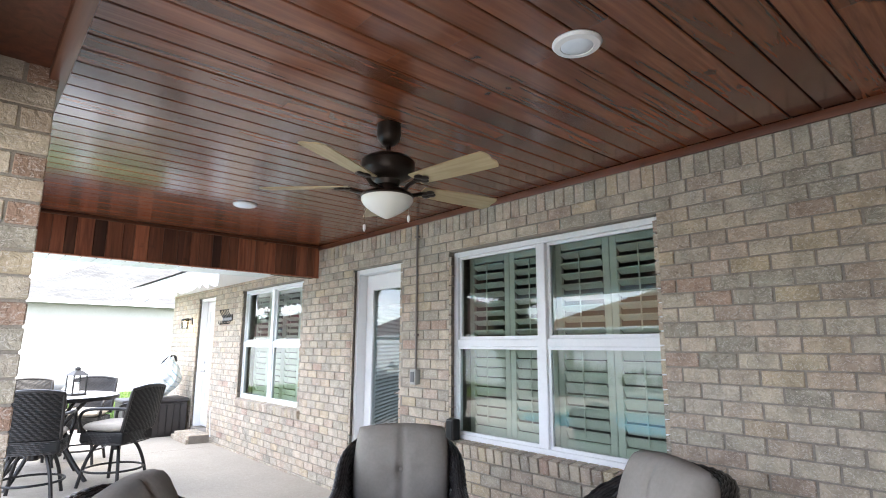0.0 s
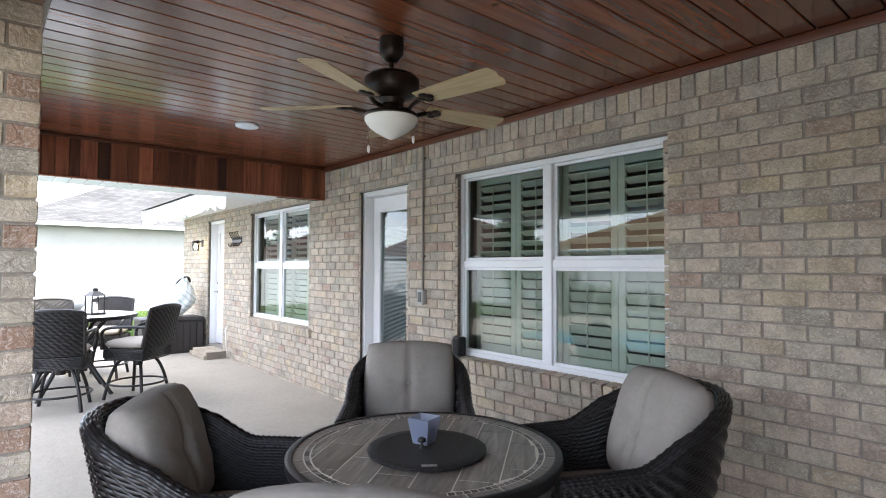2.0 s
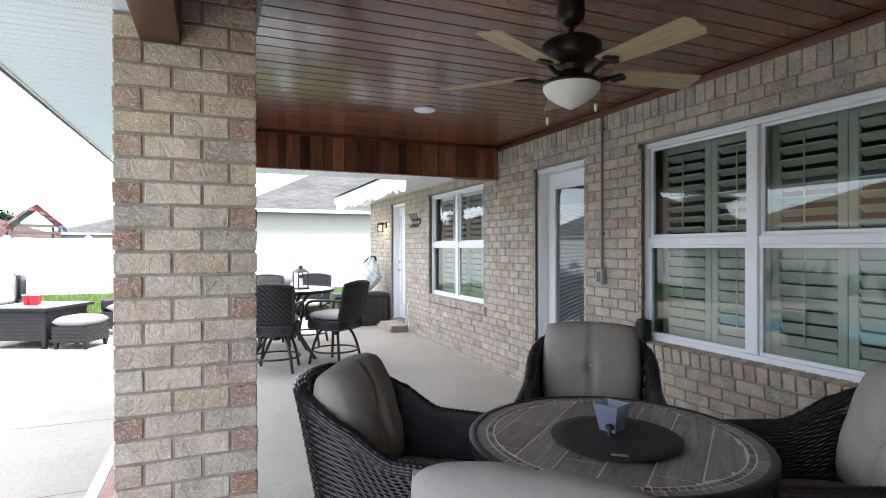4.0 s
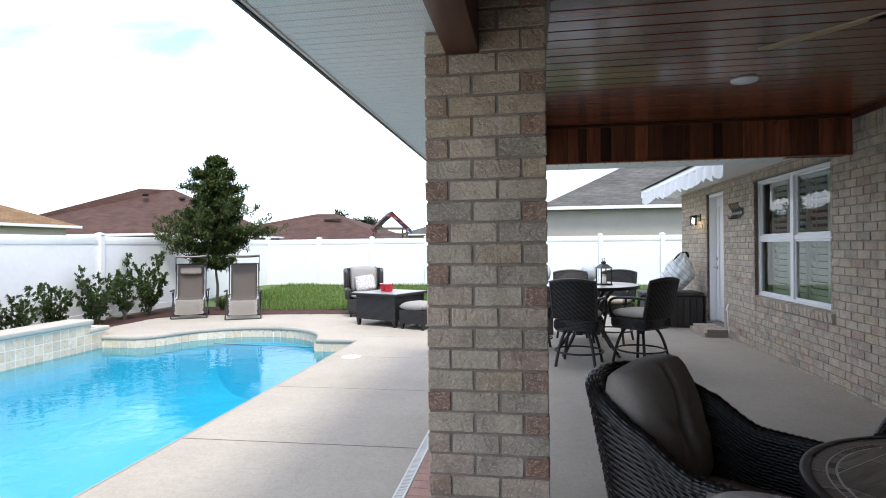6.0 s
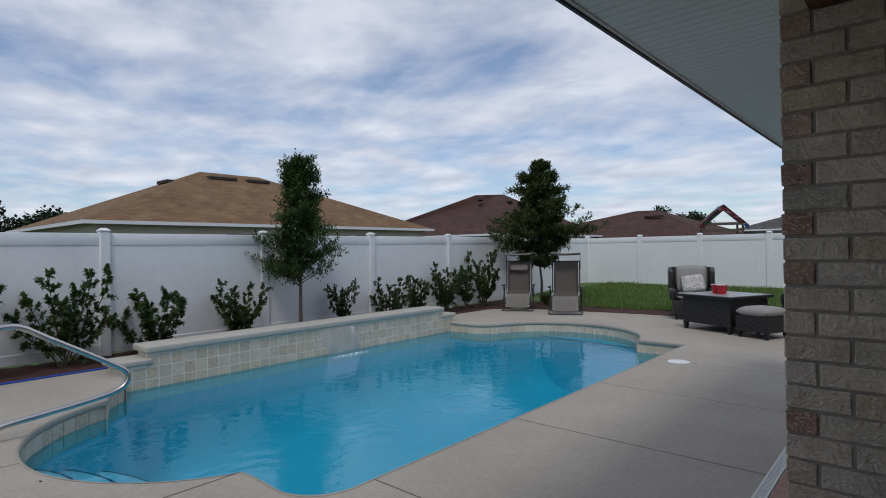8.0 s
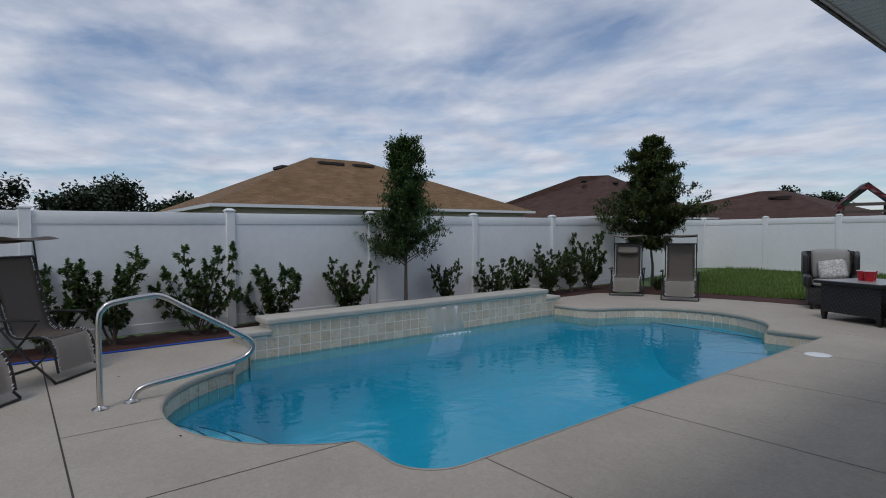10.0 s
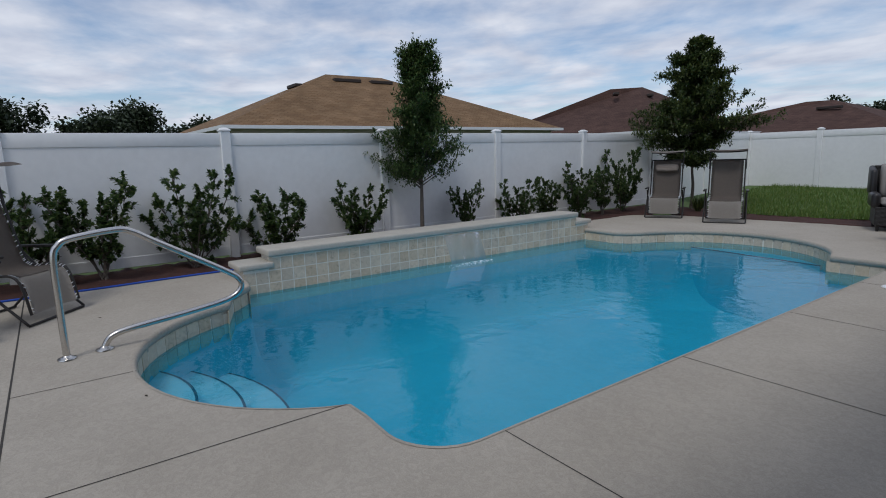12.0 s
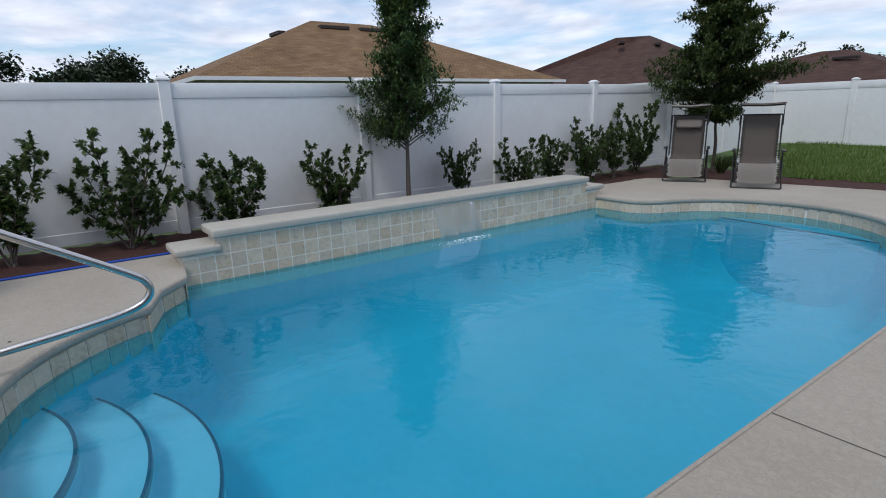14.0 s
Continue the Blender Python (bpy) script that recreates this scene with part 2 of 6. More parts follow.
def smooth_path(pts, n=8):
    """Catmull-Rom through the points."""
    pts = [Vector(p) for p in pts]
    out = []
    for i in range(len(pts) - 1):
        p0, p1, p2, p3 = pts[max(i - 1, 0)], pts[i], pts[i + 1], pts[min(i + 2, len(pts) - 1)]
        for k in range(n):
            t = k / n
            out.append(0.5 * ((2 * p1) + (p2 - p0) * t + (2 * p0 - 5 * p1 + 4 * p2 - p3) * t * t + (3 * p1 - p0 - 3 * p2 + p3) * t ** 3))
    return out + [pts[-1]]


def mesh_of(bm, name, material, smooth=False):
    bmesh.ops.recalc_face_normals(bm, faces=bm.faces[:])
    me = bpy.data.meshes.new(name)
    bm.to_mesh(me)
    bm.free()
    if material is not None:
        me.materials.append(material)
    if smooth:
        me.polygons.foreach_set("use_smooth", [True] * len(me.polygons))
        if smooth != "all":
            me.set_sharp_from_angle(angle=radians(40))
    return me


def part(name, bm, material, parent, label="", smooth=False, m=None):
    ob = new(name, mesh_of(bm, name, material, smooth))
    ob.parent = parent
    if m is not None:
        ob.matrix_basis = m
    return tagged(ob, label)


def empty(name, label, category, m=None, group=""):
    ob = new(name)
    ob.empty_display_size = 0.1
    if m is not None:
        ob.matrix_basis = m
    return tagged(ob, label, category, group)


def solid(name, bm, material, label="", category="", kind="", smooth=False, group=""):
    return tagged(new(name, mesh_of(bm, name, material, smooth)), label, category, group, kind)


def B(a, b):
    return box(bmesh.new(), a, b)


# ---- plan ----
WALL_X, WALL_END, CEIL, BEAM_Y, HEAD = 3.10, 11.52, 2.655, 5.69, 2.284
COL = (-0.335, 2.17, 0.145, 2.65)
FENCE_X, FENCE_Y = -8.70, 17.5
PX0, PX1, PY0, PY1 = -7.10, -2.58, 1.90, 8.40


def clear_mat(name, tint, ior, rough=0.0, bump=None):
    """Clear sheet: what lies behind shows through, with a mirror sheen by Fresnel."""
    m = Mat(name, rough)
    n, l = m.n, m.l
    tr, gl, fr, mx = n.new("ShaderNodeBsdfTransparent"), n.new("ShaderNodeBsdfGlossy"), n.new("ShaderNodeFresnel"), n.new("ShaderNodeMixShader")
    tr.inputs[0].default_value = (*tint, 1)
    gl.inputs["Roughness"].default_value = rough
    fr.inputs["IOR"].default_value = ior
    l.new(fr.outputs[0], mx.inputs[0])
    l.new(tr.outputs[0], mx.inputs[1])
    l.new(gl.outputs[0], mx.inputs[2])
    l.new(mx.outputs[0], n["Material Output"].inputs["Surface"])
    if bump:
        v = m.vec(of="World")
        h = m.mix(0.35, m.noise(v, bump[0], 3, 0.5, 0.4), m.noise(v, bump[1], 3, 0.5, 0.3))
        b = n.new("ShaderNodeBump")
        b.inputs["Strength"].default_value, b.inputs["Distance"].default_value = bump[2], bump[3]
        l.new(h, b.inputs["Height"])
        l.new(b.outputs[0], gl.inputs["Normal"])
        l.new(b.outputs[0], fr.inputs["Normal"])
    return m.m


M["glass"] = clear_mat("window_glass", (0.80, 0.86, 0.84), 1.75)
M["water"] = clear_mat("pool_water", (0.48, 0.88, 0.95), 1.36, 0.01, (1.6, 6.0, 0.22, 0.06))
nt = M["water"].node_tree
mxs, dif, old = nt.nodes.new("ShaderNodeMixShader"), nt.nodes.new("ShaderNodeBsdfDiffuse"), nt.nodes["Mix Shader"]
dif.inputs[0].default_value = (0.028, 0.37, 0.535, 1)
mxs.inputs[0].default_value = 0.19
nt.links.new(old.inputs[1].links[0].from_socket, mxs.inputs[1])
nt.links.new(dif.outputs[0], mxs.inputs[2])
nt.links.new(mxs.outputs[0], old.inputs[1])
M["fall"] = clear_mat("falling_water", (0.93, 0.95, 0.96), 1.33, 0.25, (9, 26, 0.25, 0.03))
nt = M["fall"].node_tree
mxs, dif, old = nt.nodes.new("ShaderNodeMixShader"), nt.nodes.new("ShaderNodeBsdfTranslucent"), nt.nodes["Mix Shader"]
dif.inputs[0].default_value = (0.85, 0.88, 0.90, 1)
mxs.inputs[0].default_value = 0.36
nt.links.new(old.inputs[1].links[0].from_socket, mxs.inputs[1])
nt.links.new(dif.outputs[0], mxs.inputs[2])
nt.links.new(mxs.outputs[0], old.inputs[1])
M["shutter"] = plain("shutter_paint", (0.62, 0.65, 0.55), 0.5, var=0.04)
M["room"] = plain("room_wall", (0.30, 0.29, 0.26), 0.9, var=0.05)
M["joint"] = plain("joint", (0.05, 0.045, 0.04), 0.95, var=0.3)
M["paver"] = plain("paver", (0.40, 0.24, 0.19), 0.9, var=0.25, scale=12, bump=0.4, of="World")

# ---- ground, lawn, deck ----
LAWN_RISE = 0.20
bm = bmesh.new()
bmesh.ops.create_grid(bm, x_segments=40, y_segments=40, size=1.0)
for v in bm.verts:
    v.co.x, v.co.y = math.copysign(abs(v.co.x) ** 2.4, v.co.x) * 900, math.copysign(abs(v.co.y) ** 2.4, v.co.y) * 900
    v.co.z = -0.12
for v in bm.verts:
    if -11 < v.co.x < 9 and -12 < v.co.y < 20:
        v.co.z = -1.6
tagged(solid("ground", bm, M["soil"]), "rough grass ground reaching the horizon", "ground", kind="structure")


def arc(cx, cy, r, a0, a1, n=20):
    return [(cx + r * math.cos(radians(a0 + (a1 - a0) * i / n)), cy + r * math.sin(radians(a0 + (a1 - a0) * i / n))) for i in range(n + 1)]


def pool_outline(o=0.0):
    """The pool's edge, a box with a round bay at each end, taken in by o; runs anticlockwise."""
    far, near = (-4.75, 8.10), (-4.70, 2.38)
    p = [(PX1 - o, 8.30 - o), (-3.28 - o * 0.3, 8.30 - o)]
    p += arc(far[0], far[1], 1.47 - o, 15, 162, 26)
    p += [(-6.26 + o * 0.5, 8.40 - o), (-6.46, 8.27 - o), (PX0 + o, 8.27 - o), (PX0 + o, 2.28 + o), (-6.72, 2.22 + o), (-6.45 + o * 0.5, 1.97 + o * 0.8)]
    p += arc(near[0], near[1], 1.50 - o, 201, 331, 26)
    p += [(-3.33 - o * 0.2, 1.78 + o), (-3.17, 1.79 + o)]
    p += arc(-2.91 - o, 2.11 + o, 0.33, -90, 0, 8)
    return p


def loop(bm, pts, z):
    v = [bm.verts.new((x, y, z)) for x, y in pts]
    e = [bm.edges.new((v[i], v[(i + 1) % len(v)])) for i in range(len(v))]
    return v, e


DECK_EDGE = [(-7.75, -9), (6, -9), (6, 11.7), (-1, 11.75), (-4, 11.5), (-5.8, 11.2), (-7.1, 11.0), (-7.7, 10.5), (-7.85, 9.6), (-7.75, 8.5)]
bm = bmesh.new()
_, e1 = loop(bm, DECK_EDGE, 0)
_, e2 = loop(bm, pool_outline(), 0)
bmesh.ops.triangle_fill(bm, edges=e1 + e2, use_beauty=True)
ext = bmesh.ops.extrude_face_region(bm, geom=bm.faces[:])
bmesh.ops.translate(bm, verts=[g for g in ext["geom"] if isinstance(g, bmesh.types.BMVert)], vec=(0, 0, -0.10))
deck = tagged(solid("pavement", bm, M["deck"]), "light textured concrete pool deck with saw cuts", "pool deck", kind="structure")
JOINTS = [(-3.34, -9, -3.34, 1.77, 5), (-2.57, 2.256, -0.72, 2.256, 4), (-2.57, 3.83, -0.72, 3.85, 4), (-2.57, 5.40, -0.72, 5.40, 4), (-2.57, 6.98, -0.72, 6.98, 4), (-7.7, 0.22, -3.32, 0.22, 7), (-4.69, 0.89, -4.69, 0.22, 4), (-2.62, 8.62, 3.0, 8.62, 4), (-3.32, -2.1, -0.72, -2.1, 5)]
for x0, y0, x1, y1, w in JOINTS:
    d = Vector((x1 - x0, y1 - y0, 0)).normalized()
    s = Vector((-d.y, d.x, 0)) * w * 0.0008
    bm = bmesh.new()
    bm.faces.new([bm.verts.new(Vector(p) + q) for p, q in (((x0, y0, 0.0015), -s), ((x1, y1, 0.0015), -s), ((x1, y1, 0.0015), s), ((x0, y0, 0.0015), s))])
    part("joint", bm, M["joint"], deck)

# mulch beds and the lawn behind them
bm = bmesh.new()
bmesh.ops.create_grid(bm, x_segments=140, y_segments=240, size=0.5)
for v in bm.verts:
    v.co.x, v.co.y = -8.75 + (v.co.x + 0.5) * 15.5, -9 + (v.co.y + 0.5) * 22.0
    v.co.z = 0.008 + 0.022 * noise.noise(v.co * 9) + 0.02 * noise.noise(v.co * 30)
out = [v for v in bm.verts if v.co.x > -7.5 and v.co.y < 10.7 - 0.25 * min(0, v.co.x + 6)]
bmesh.ops.delete(bm, geom=out, context="VERTS")
for v in bm.verts:
    if v.co.x > -7.72 and v.co.y < 11.75 - 0.11 * max(0, -1 - v.co.x):
        v.co.z = -0.03
    if v.co.y > 12.6:
        v.co.z = -0.04
tagged(solid("mulch", bm, M["mulch"], smooth="all"), "dark red wood mulch bed along the fence", "mulch", kind="stuff")


def lawn_z(x, y):
    t = max(0.0, min(1.0, (y - 12.0) / 4.5))
    return 0.02 + LAWN_RISE * t + 0.03 * noise.noise(Vector((x * 0.5, y * 0.5, 0)))


bm = bmesh.new()
bmesh.ops.create_grid(bm, x_segments=70, y_segments=40, size=0.5)
for v in bm.verts:
    u, w = v.co.x + 0.5, v.co.y + 0.5
    x = -8.6 + u * 22
    y0 = 12.15 + 0.12 * math.sin(x * 1.3) - 0.25 * (x > -3) + 0.5 * max(0, -6.2 - x)
    v.co.x, v.co.y = x, y0 + w * (17.48 - y0)
    v.co.z = lawn_z(v.co.x, v.co.y)
tagged(solid("lawn", bm, M["grass"], smooth="all"), "bright green back lawn soil", "lawn", kind="structure")
rng = random.Random(5)
verts, faces = [], []
for i in range(60000):
    x = rng.uniform(-7.9, 4.5)
    y = 12.15 + 0.12 * math.sin(x * 1.3) - 0.25 * (x > -3) + 0.5 * max(0, -6.2 - x) + (rng.random() ** 1.4) * 4.9
    if y > 17.45:
        continue
    z, h, a, w = lawn_z(x, y) - 0.01, rng.uniform(0.05, 0.12), rng.uniform(0, 6.28), rng.uniform(0.004, 0.009)
    dx, dy, lx, ly = w * math.cos(a), w * math.sin(a), rng.uniform(-.04, .04), rng.uniform(-.04, .04)
    k = len(verts)
    verts += [(x - dx, y - dy, z), (x + dx, y + dy, z), (x + lx, y + ly, z + h)]
    faces.append((k, k + 1, k + 2))
me = bpy.data.meshes.new("grass")
me.from_pydata(verts, [], faces)
gm = Mat("grass_blade", 0.6)
gm.color(gm.ramp(gm.random(True), [(0.0, (0.052, 0.106, 0.013)), (0.6, (0.094, 0.166, 0.022)), (1.0, (0.18, 0.21, 0.055))]))
me.materials.append(gm.m)
tagged(new("grass", me), "short bright green lawn grass", "grass", kind="stuff")

# ---- pool ----
pool = empty("pool", "blue plastered swimming pool with a tiled edge", "pool")
tagged(pool, kind="structure")


def sheet_part(name, pts, material, parent, label=""):
    """One flat face whose front is given by the order of its points."""
    me = bpy.data.meshes.new(name)
    me.from_pydata(pts, [], [tuple(range(len(pts)))])
    me.materials.append(material)
    ob = new(name, me)
    ob.parent = parent
    return tagged(ob, label)


def skirt(a, b, za, zb):
    bm = bmesh.new()
    n = len(a)
    p = [bm.verts.new((x, y, za)) for x, y in a]
    q = [bm.verts.new((x, y, zb)) for x, y in b]
    for i in range(n):
        j = (i + 1) % n
        bm.faces.new((p[i], p[j], q[j], q[i]))
    return bm


WATER = -0.20
# rounded coping lip
bm = bmesh.new()
rings = [[bm.verts.new((x, y, z)) for x, y in pool_outline(o)] for o, z in ((-0.012, 0.003), (0.006, 0.001), (0.018, -0.012), (0.022, -0.035), (0.016, -0.062), (0.0, -0.07), (-0.03, -0.072))]
for p, q in zip(rings, rings[1:]):
    for i in range(len(p)):
        j = (i + 1) % len(p)
        if max(p[i].co.x, p[j].co.x) > PX0 + 0.1:
            bm.faces.new((p[i], p[j], q[j], q[i]))
bmesh.ops.delete(bm, geom=[v for v in bm.verts if not v.link_faces], context="VERTS")
part("coping", bm, M["deck"], pool, "rounded concrete coping", smooth="all")
part("grout_band", skirt(pool_outline(-0.002), pool_outline(-0.002), -0.06, -0.36), M["grout"], pool)
bm = bmesh.new()
rings = [[bm.verts.new((x, y, z)) for x, y in pool_outline(o)] for o, z in ((0.0, -.30), (0.03, -.65), (0.08, -.90), (0.16, -1.08), (0.26, -1.20), (0.36, -1.26), (0.44, -1.28))]
for p, q in zip(rings, rings[1:]):
    for i in range(len(p)):
        j = (i + 1) % len(p)
        bm.faces.new((p[i], p[j], q[j], q[i]))
part("shell", bm, M["pool_plaster"], pool, "blue plaster wall with a rounded foot", smooth="all")
bm = bmesh.new()
_, e = loop(bm, pool_outline(0.43), -1.28)
bmesh.ops.triangle_fill(bm, edges=e, use_beauty=True)
part("pool_floor", bm, M["pool_plaster"], pool)
bm = bmesh.new()
_, e = loop(bm, pool_outline(-0.004), WATER)
bmesh.ops.triangle_fill(bm, edges=e, use_beauty=True)
for f in bm.faces:
    if f.normal.z < 0:
        f.normal_flip()
me = bpy.data.meshes.new("water_surface")
bm.to_mesh(me)
bm.free()
me.materials.append(M["water"])
ob = new("water_surface", me)
ob.parent = pool
tagged(ob, "clear rippled blue water")
# entry steps in the near bay, each with a dark tile line at its nose
M["tile_line"] = plain("blue_tile", (0.003, 0.006, 0.06), 0.3, var=0.3, scale=20)
for cx, cy, r, z in ((-4.95, 0.10, 1.17, -0.33), (-5.05, 0.05, 1.56, -0.50), (-5.15, 0.02, 1.96, -0.68)):
    pts = [(x, y) for x, y in arc(cx, cy, r, 4, 176, 40)]
    bm = bmesh.new()
    top = [bm.verts.new((x, y, z)) for x, y in pts] + [bm.verts.new((cx - r, 0.5, z)), bm.verts.new((cx + r, 0.5, z))]
    bm.faces.new(top)
    ext = bmesh.ops.extrude_face_region(bm, geom=bm.faces[:])
    bmesh.ops.translate(bm, verts=[g for g in ext["geom"] if isinstance(g, bmesh.types.BMVert)], vec=(0, 0, -0.6))
    step = part("pool_step", bm, M["step_plaster"], pool, "curved pale plaster step")
    bm = bmesh.new()
    o, i_ = arc(cx, cy, r + 0.004, 4, 176, 60), arc(cx, cy, r - 0.016, 4, 176, 60)
    va, vb, vc = [[bm.verts.new((x, y, zz)) for x, y in q] for q, zz in ((o, z - 0.04), (o, z + 0.004), (i_, z + 0.004))]
    for p, q in ((va, vb), (vb, vc)):
        for k in range(60):
            bm.faces.new((p[k], p[k + 1], q[k + 1], q[k]))
    part("tile_line", bm, M["tile_line"], step, "dark blue tile line")
# sun shelf in the far bay, its edge marked by a thin dark line
BENCH_Z, ends = -0.29, ((-5.62, 9.22), (-3.72, 8.98))
a0, a1 = [math.degrees(math.atan2(y - 8.10, x + 4.75)) for x, y in ends[::-1]]
bm = bmesh.new()
rim_pts = arc(-4.75, 8.10, 1.45, a0, a1, 30)
bm.faces.new([bm.verts.new((x, y, BENCH_Z)) for x, y in rim_pts])
(xa, ya), (xb, yb) = rim_pts[0], rim_pts[-1]
bm.faces.new([bm.verts.new(p) for p in ((xa, ya, BENCH_Z), (xb, yb, BENCH_Z), (xb, yb, -1.27), (xa, ya, -1.27))])
shelf = part("pool_bench", bm, M["pool_plaster"], pool)
part("bench_line", tube(bmesh.new(), [(xb, yb, BENCH_Z + .004), (xa, ya, BENCH_Z + .004)], .009, 6), M["tile_line"], shelf)

# stone tiles round the waterline; one mesh, many places
tile_m = Mat("stone_tile", 0.4)
tv = tile_m.vec(of="World")
tcol = tile_m.ramp(tile_m.random(), [(0, (0.56, 0.44, 0.31)), (0.4, (0.66, 0.54, 0.40)), (0.7, (0.54, 0.45, 0.35)), (1, (0.70, 0.59, 0.45))])
tvein = tile_m.ramp(tile_m.noise(tv, 11, 5, 0.6, 1.6), [(0.30, 0.66), (0.42, 0.92), (0.55, 1.0), (0.75, 1.12)])
tile_m.color(tile_m.mix(1.0, tcol, tvein, "MULTIPLY")).bump(tile_m.noise(tv, 40, 4), 0.2, 0.003)
M["stone_tile"] = tile_m.m
bm = bmesh.new()
rounded(bm, (-0.072, -0.004, -0.072), (0.072, 0.006, 0.072), 0.003, 1)
TILE = mesh_of(bm, "tile", M["stone_tile"])


def place(name, me, parent, m):
    ob = new(name, me)
    ob.parent = parent
    ob.matrix_basis = m
    return ob


ol = [Vector((x, y, 0)) for x, y in pool_outline(0.0)]
ol.append(ol[0])
walkd, nxt = 0.0, 0.075
for a, b in zip(ol, ol[1:]):
    d = (b - a).length
    while nxt < walkd + d:
        p = a.lerp(b, (nxt - walkd) / d)
        ang = math.degrees(math.atan2(b.y - a.y, b.x - a.x))
        if not (p.x < PX0 + 0.02 and p.y > 2.3):
            for z in (-0.146, -0.296):
                if z > -0.2 or (p.y > 7.5 or p.x < -5):
                    place("tile", TILE, pool, pose(p.x, p.y, z, 0, 0, ang + 180))
        nxt += 0.15
    walkd += d

# raised wall with a sheet fall
spill = empty("spill_wall", "raised tiled pool wall with a concrete cap", "pool wall")
tagged(spill, kind="structure")
bm = B((-7.48, 2.62, -0.35), (PX0 + 0.0045, 8.02, 0.23))
for y0, y1 in ((2.28, 2.62), (8.02, 8.36)):
    box(bm, (-7.48, y0, -0.35), (PX0 + 0.0045, y1, 0.09))
part("wall_core", bm, M["grout"], spill)
bm = bmesh.new()
rounded(bm, (-7.53, 2.57, 0.22), (PX0 + 0.035, 8.07, 0.305), 0.022, 3)
part("cap", bm, M["coping"], spill, "rounded pale concrete cap", smooth=True)
for y0, y1 in ((2.22, 2.64), (8.0, 8.42)):
    bm = bmesh.new()
    rounded(bm, (-7.53, y0, 0.085), (PX0 + 0.035, y1, 0.16), 0.022, 3)
    part("low_cap", bm, M["coping"], spill, smooth=True)
for k in range(40):
    y = 2.345 + k * 0.152
    for j in range(3):
        z = 0.133 - j * 0.152
        if z > 0.05 and not 2.6 < y < 8.03:
            continue
        if y < 8.4:
            place("tile", TILE, spill, pose(PX0, y, z, 0, 0, -90))
bm = bmesh.new()
N = 14
for i in range(25):
    for j in range(N + 1):
        t = j / N
        bm.verts.new((PX0 + 0.03 + 0.20 * t ** 0.85 + 0.004 * math.sin(i * .7 + j * .3), 5.13 + 0.66 * i / 24 + 0.02 * t * math.sin(i), 0.195 - t * 0.39))
bm.verts.ensure_lookup_table()
for i in range(24):
    for j in range(N):
        a = i * (N + 1) + j
        bm.faces.new([bm.verts[k] for k in (a, a + 1, a + N + 2, a + N + 1)])
part("water_sheet", bm, M["fall"], spill, "clear falling sheet of water", smooth="all")
M["foam"] = plain("foam", (0.8, 0.85, 0.88), 0.6)
bm = bmesh.new()
rng = random.Random(3)
for i in range(150):
    a = Matrix.Translation((PX0 + 0.27 + abs(rng.gauss(0, 0.09)), 5.46 + rng.gauss(0, .20), WATER + 0.004)) @ Matrix.Diagonal((1, 1.5, 0.5, 1))
    bmesh.ops.create_icosphere(bm, subdivisions=1, radius=rng.uniform(0.003, 0.009), matrix=a)
part("foam", bm, M["foam"], spill, "white splash foam")

# ---- house wall with openings ----
CO = 0.0842
RISE = 0.36 * CO
SILL, LINTEL = 0.742, 27 * CO + RISE - 0.012
OPEN = [(1.47, 3.37, SILL, LINTEL), (4.042, 4.925, 0.0, LINTEL), (6.07, 8.02, SILL, LINTEL), (9.15, 10.02, 0.0, LINTEL)]
bm = bmesh.new()
ys = sorted({-4.0, WALL_END} | {v for o in OPEN for v in o[:2]})
X0, X1 = WALL_X + 0.008, WALL_X + 0.24
for a, b in zip(ys, ys[1:]):
    o = [q for q in OPEN if q[0] <= a and b <= q[1]]
    if o:
        if o[0][2] > 0:
            box(bm, (X0, a, 0), (X1, b, o[0][2]))
        box(bm, (X0, a, o[0][3]), (X1, b, 2.82))
    else:
        box(bm, (X0, a, 0), (X1, b, 2.82))
wall_e = solid("wall_east", bm, M["mortar"], "brick house wall in taupe and tan", "wall", "structure")
# end wall and rooms behind the openings
solid("wall_north", B((X0, WALL_END - 0.008, 0), (9, WALL_END - 0.25, 2.82)), M["mortar"], "brick end wall of the house", "wall", "structure")
bm = bmesh.new()
for a, b in (((X1, 0.4, -0.02), (7, 0.5, 2.6)), ((X1, 5.6, -0.02), (7, 5.7, 2.6)), ((X1, 11.0, -0.02), (7, 11.1, 2.6)), ((7, 0.4, -0.02), (7.1, 11.1, 2.6)), ((X1, 0.4, 2.6), (7.1, 11.1, 2.7)), ((X1, 0.4, -0.12), (7.1, 11.1, -0.02))):
    box(bm, a, b)
solid("wall_inside", bm, M["room"], "plain walls of the dim rooms", "wall", "structure")


def brick_mesh(l, h, d, seed, mat, name="brick"):
    """One brick, length along y, face towards -x at x = 0, depth d; edges eased and a little uneven."""
    r = random.Random(seed)
    v, f = [], []
    for x, e in ((d, 0.0), (0.003, 0.0), (0.0, 0.004)):
        for sy, sz in ((-1, -1), (1, -1), (1, 1), (-1, 1)):
            j = r.uniform(-0.0015, 0.0015)
            v.append((x + (r.uniform(-0.0012, 0.0012) if x < d else 0), sy * (l / 2 - e + j), sz * (h / 2 - e + j)))
    for k in (0, 4):
        for i in range(4):
            j = (i + 1) % 4
            f.append((k + i, k + j, k + 4 + j, k + 4 + i))
    f.append((8, 9, 10, 11))
    return v, f


CACHE = {}


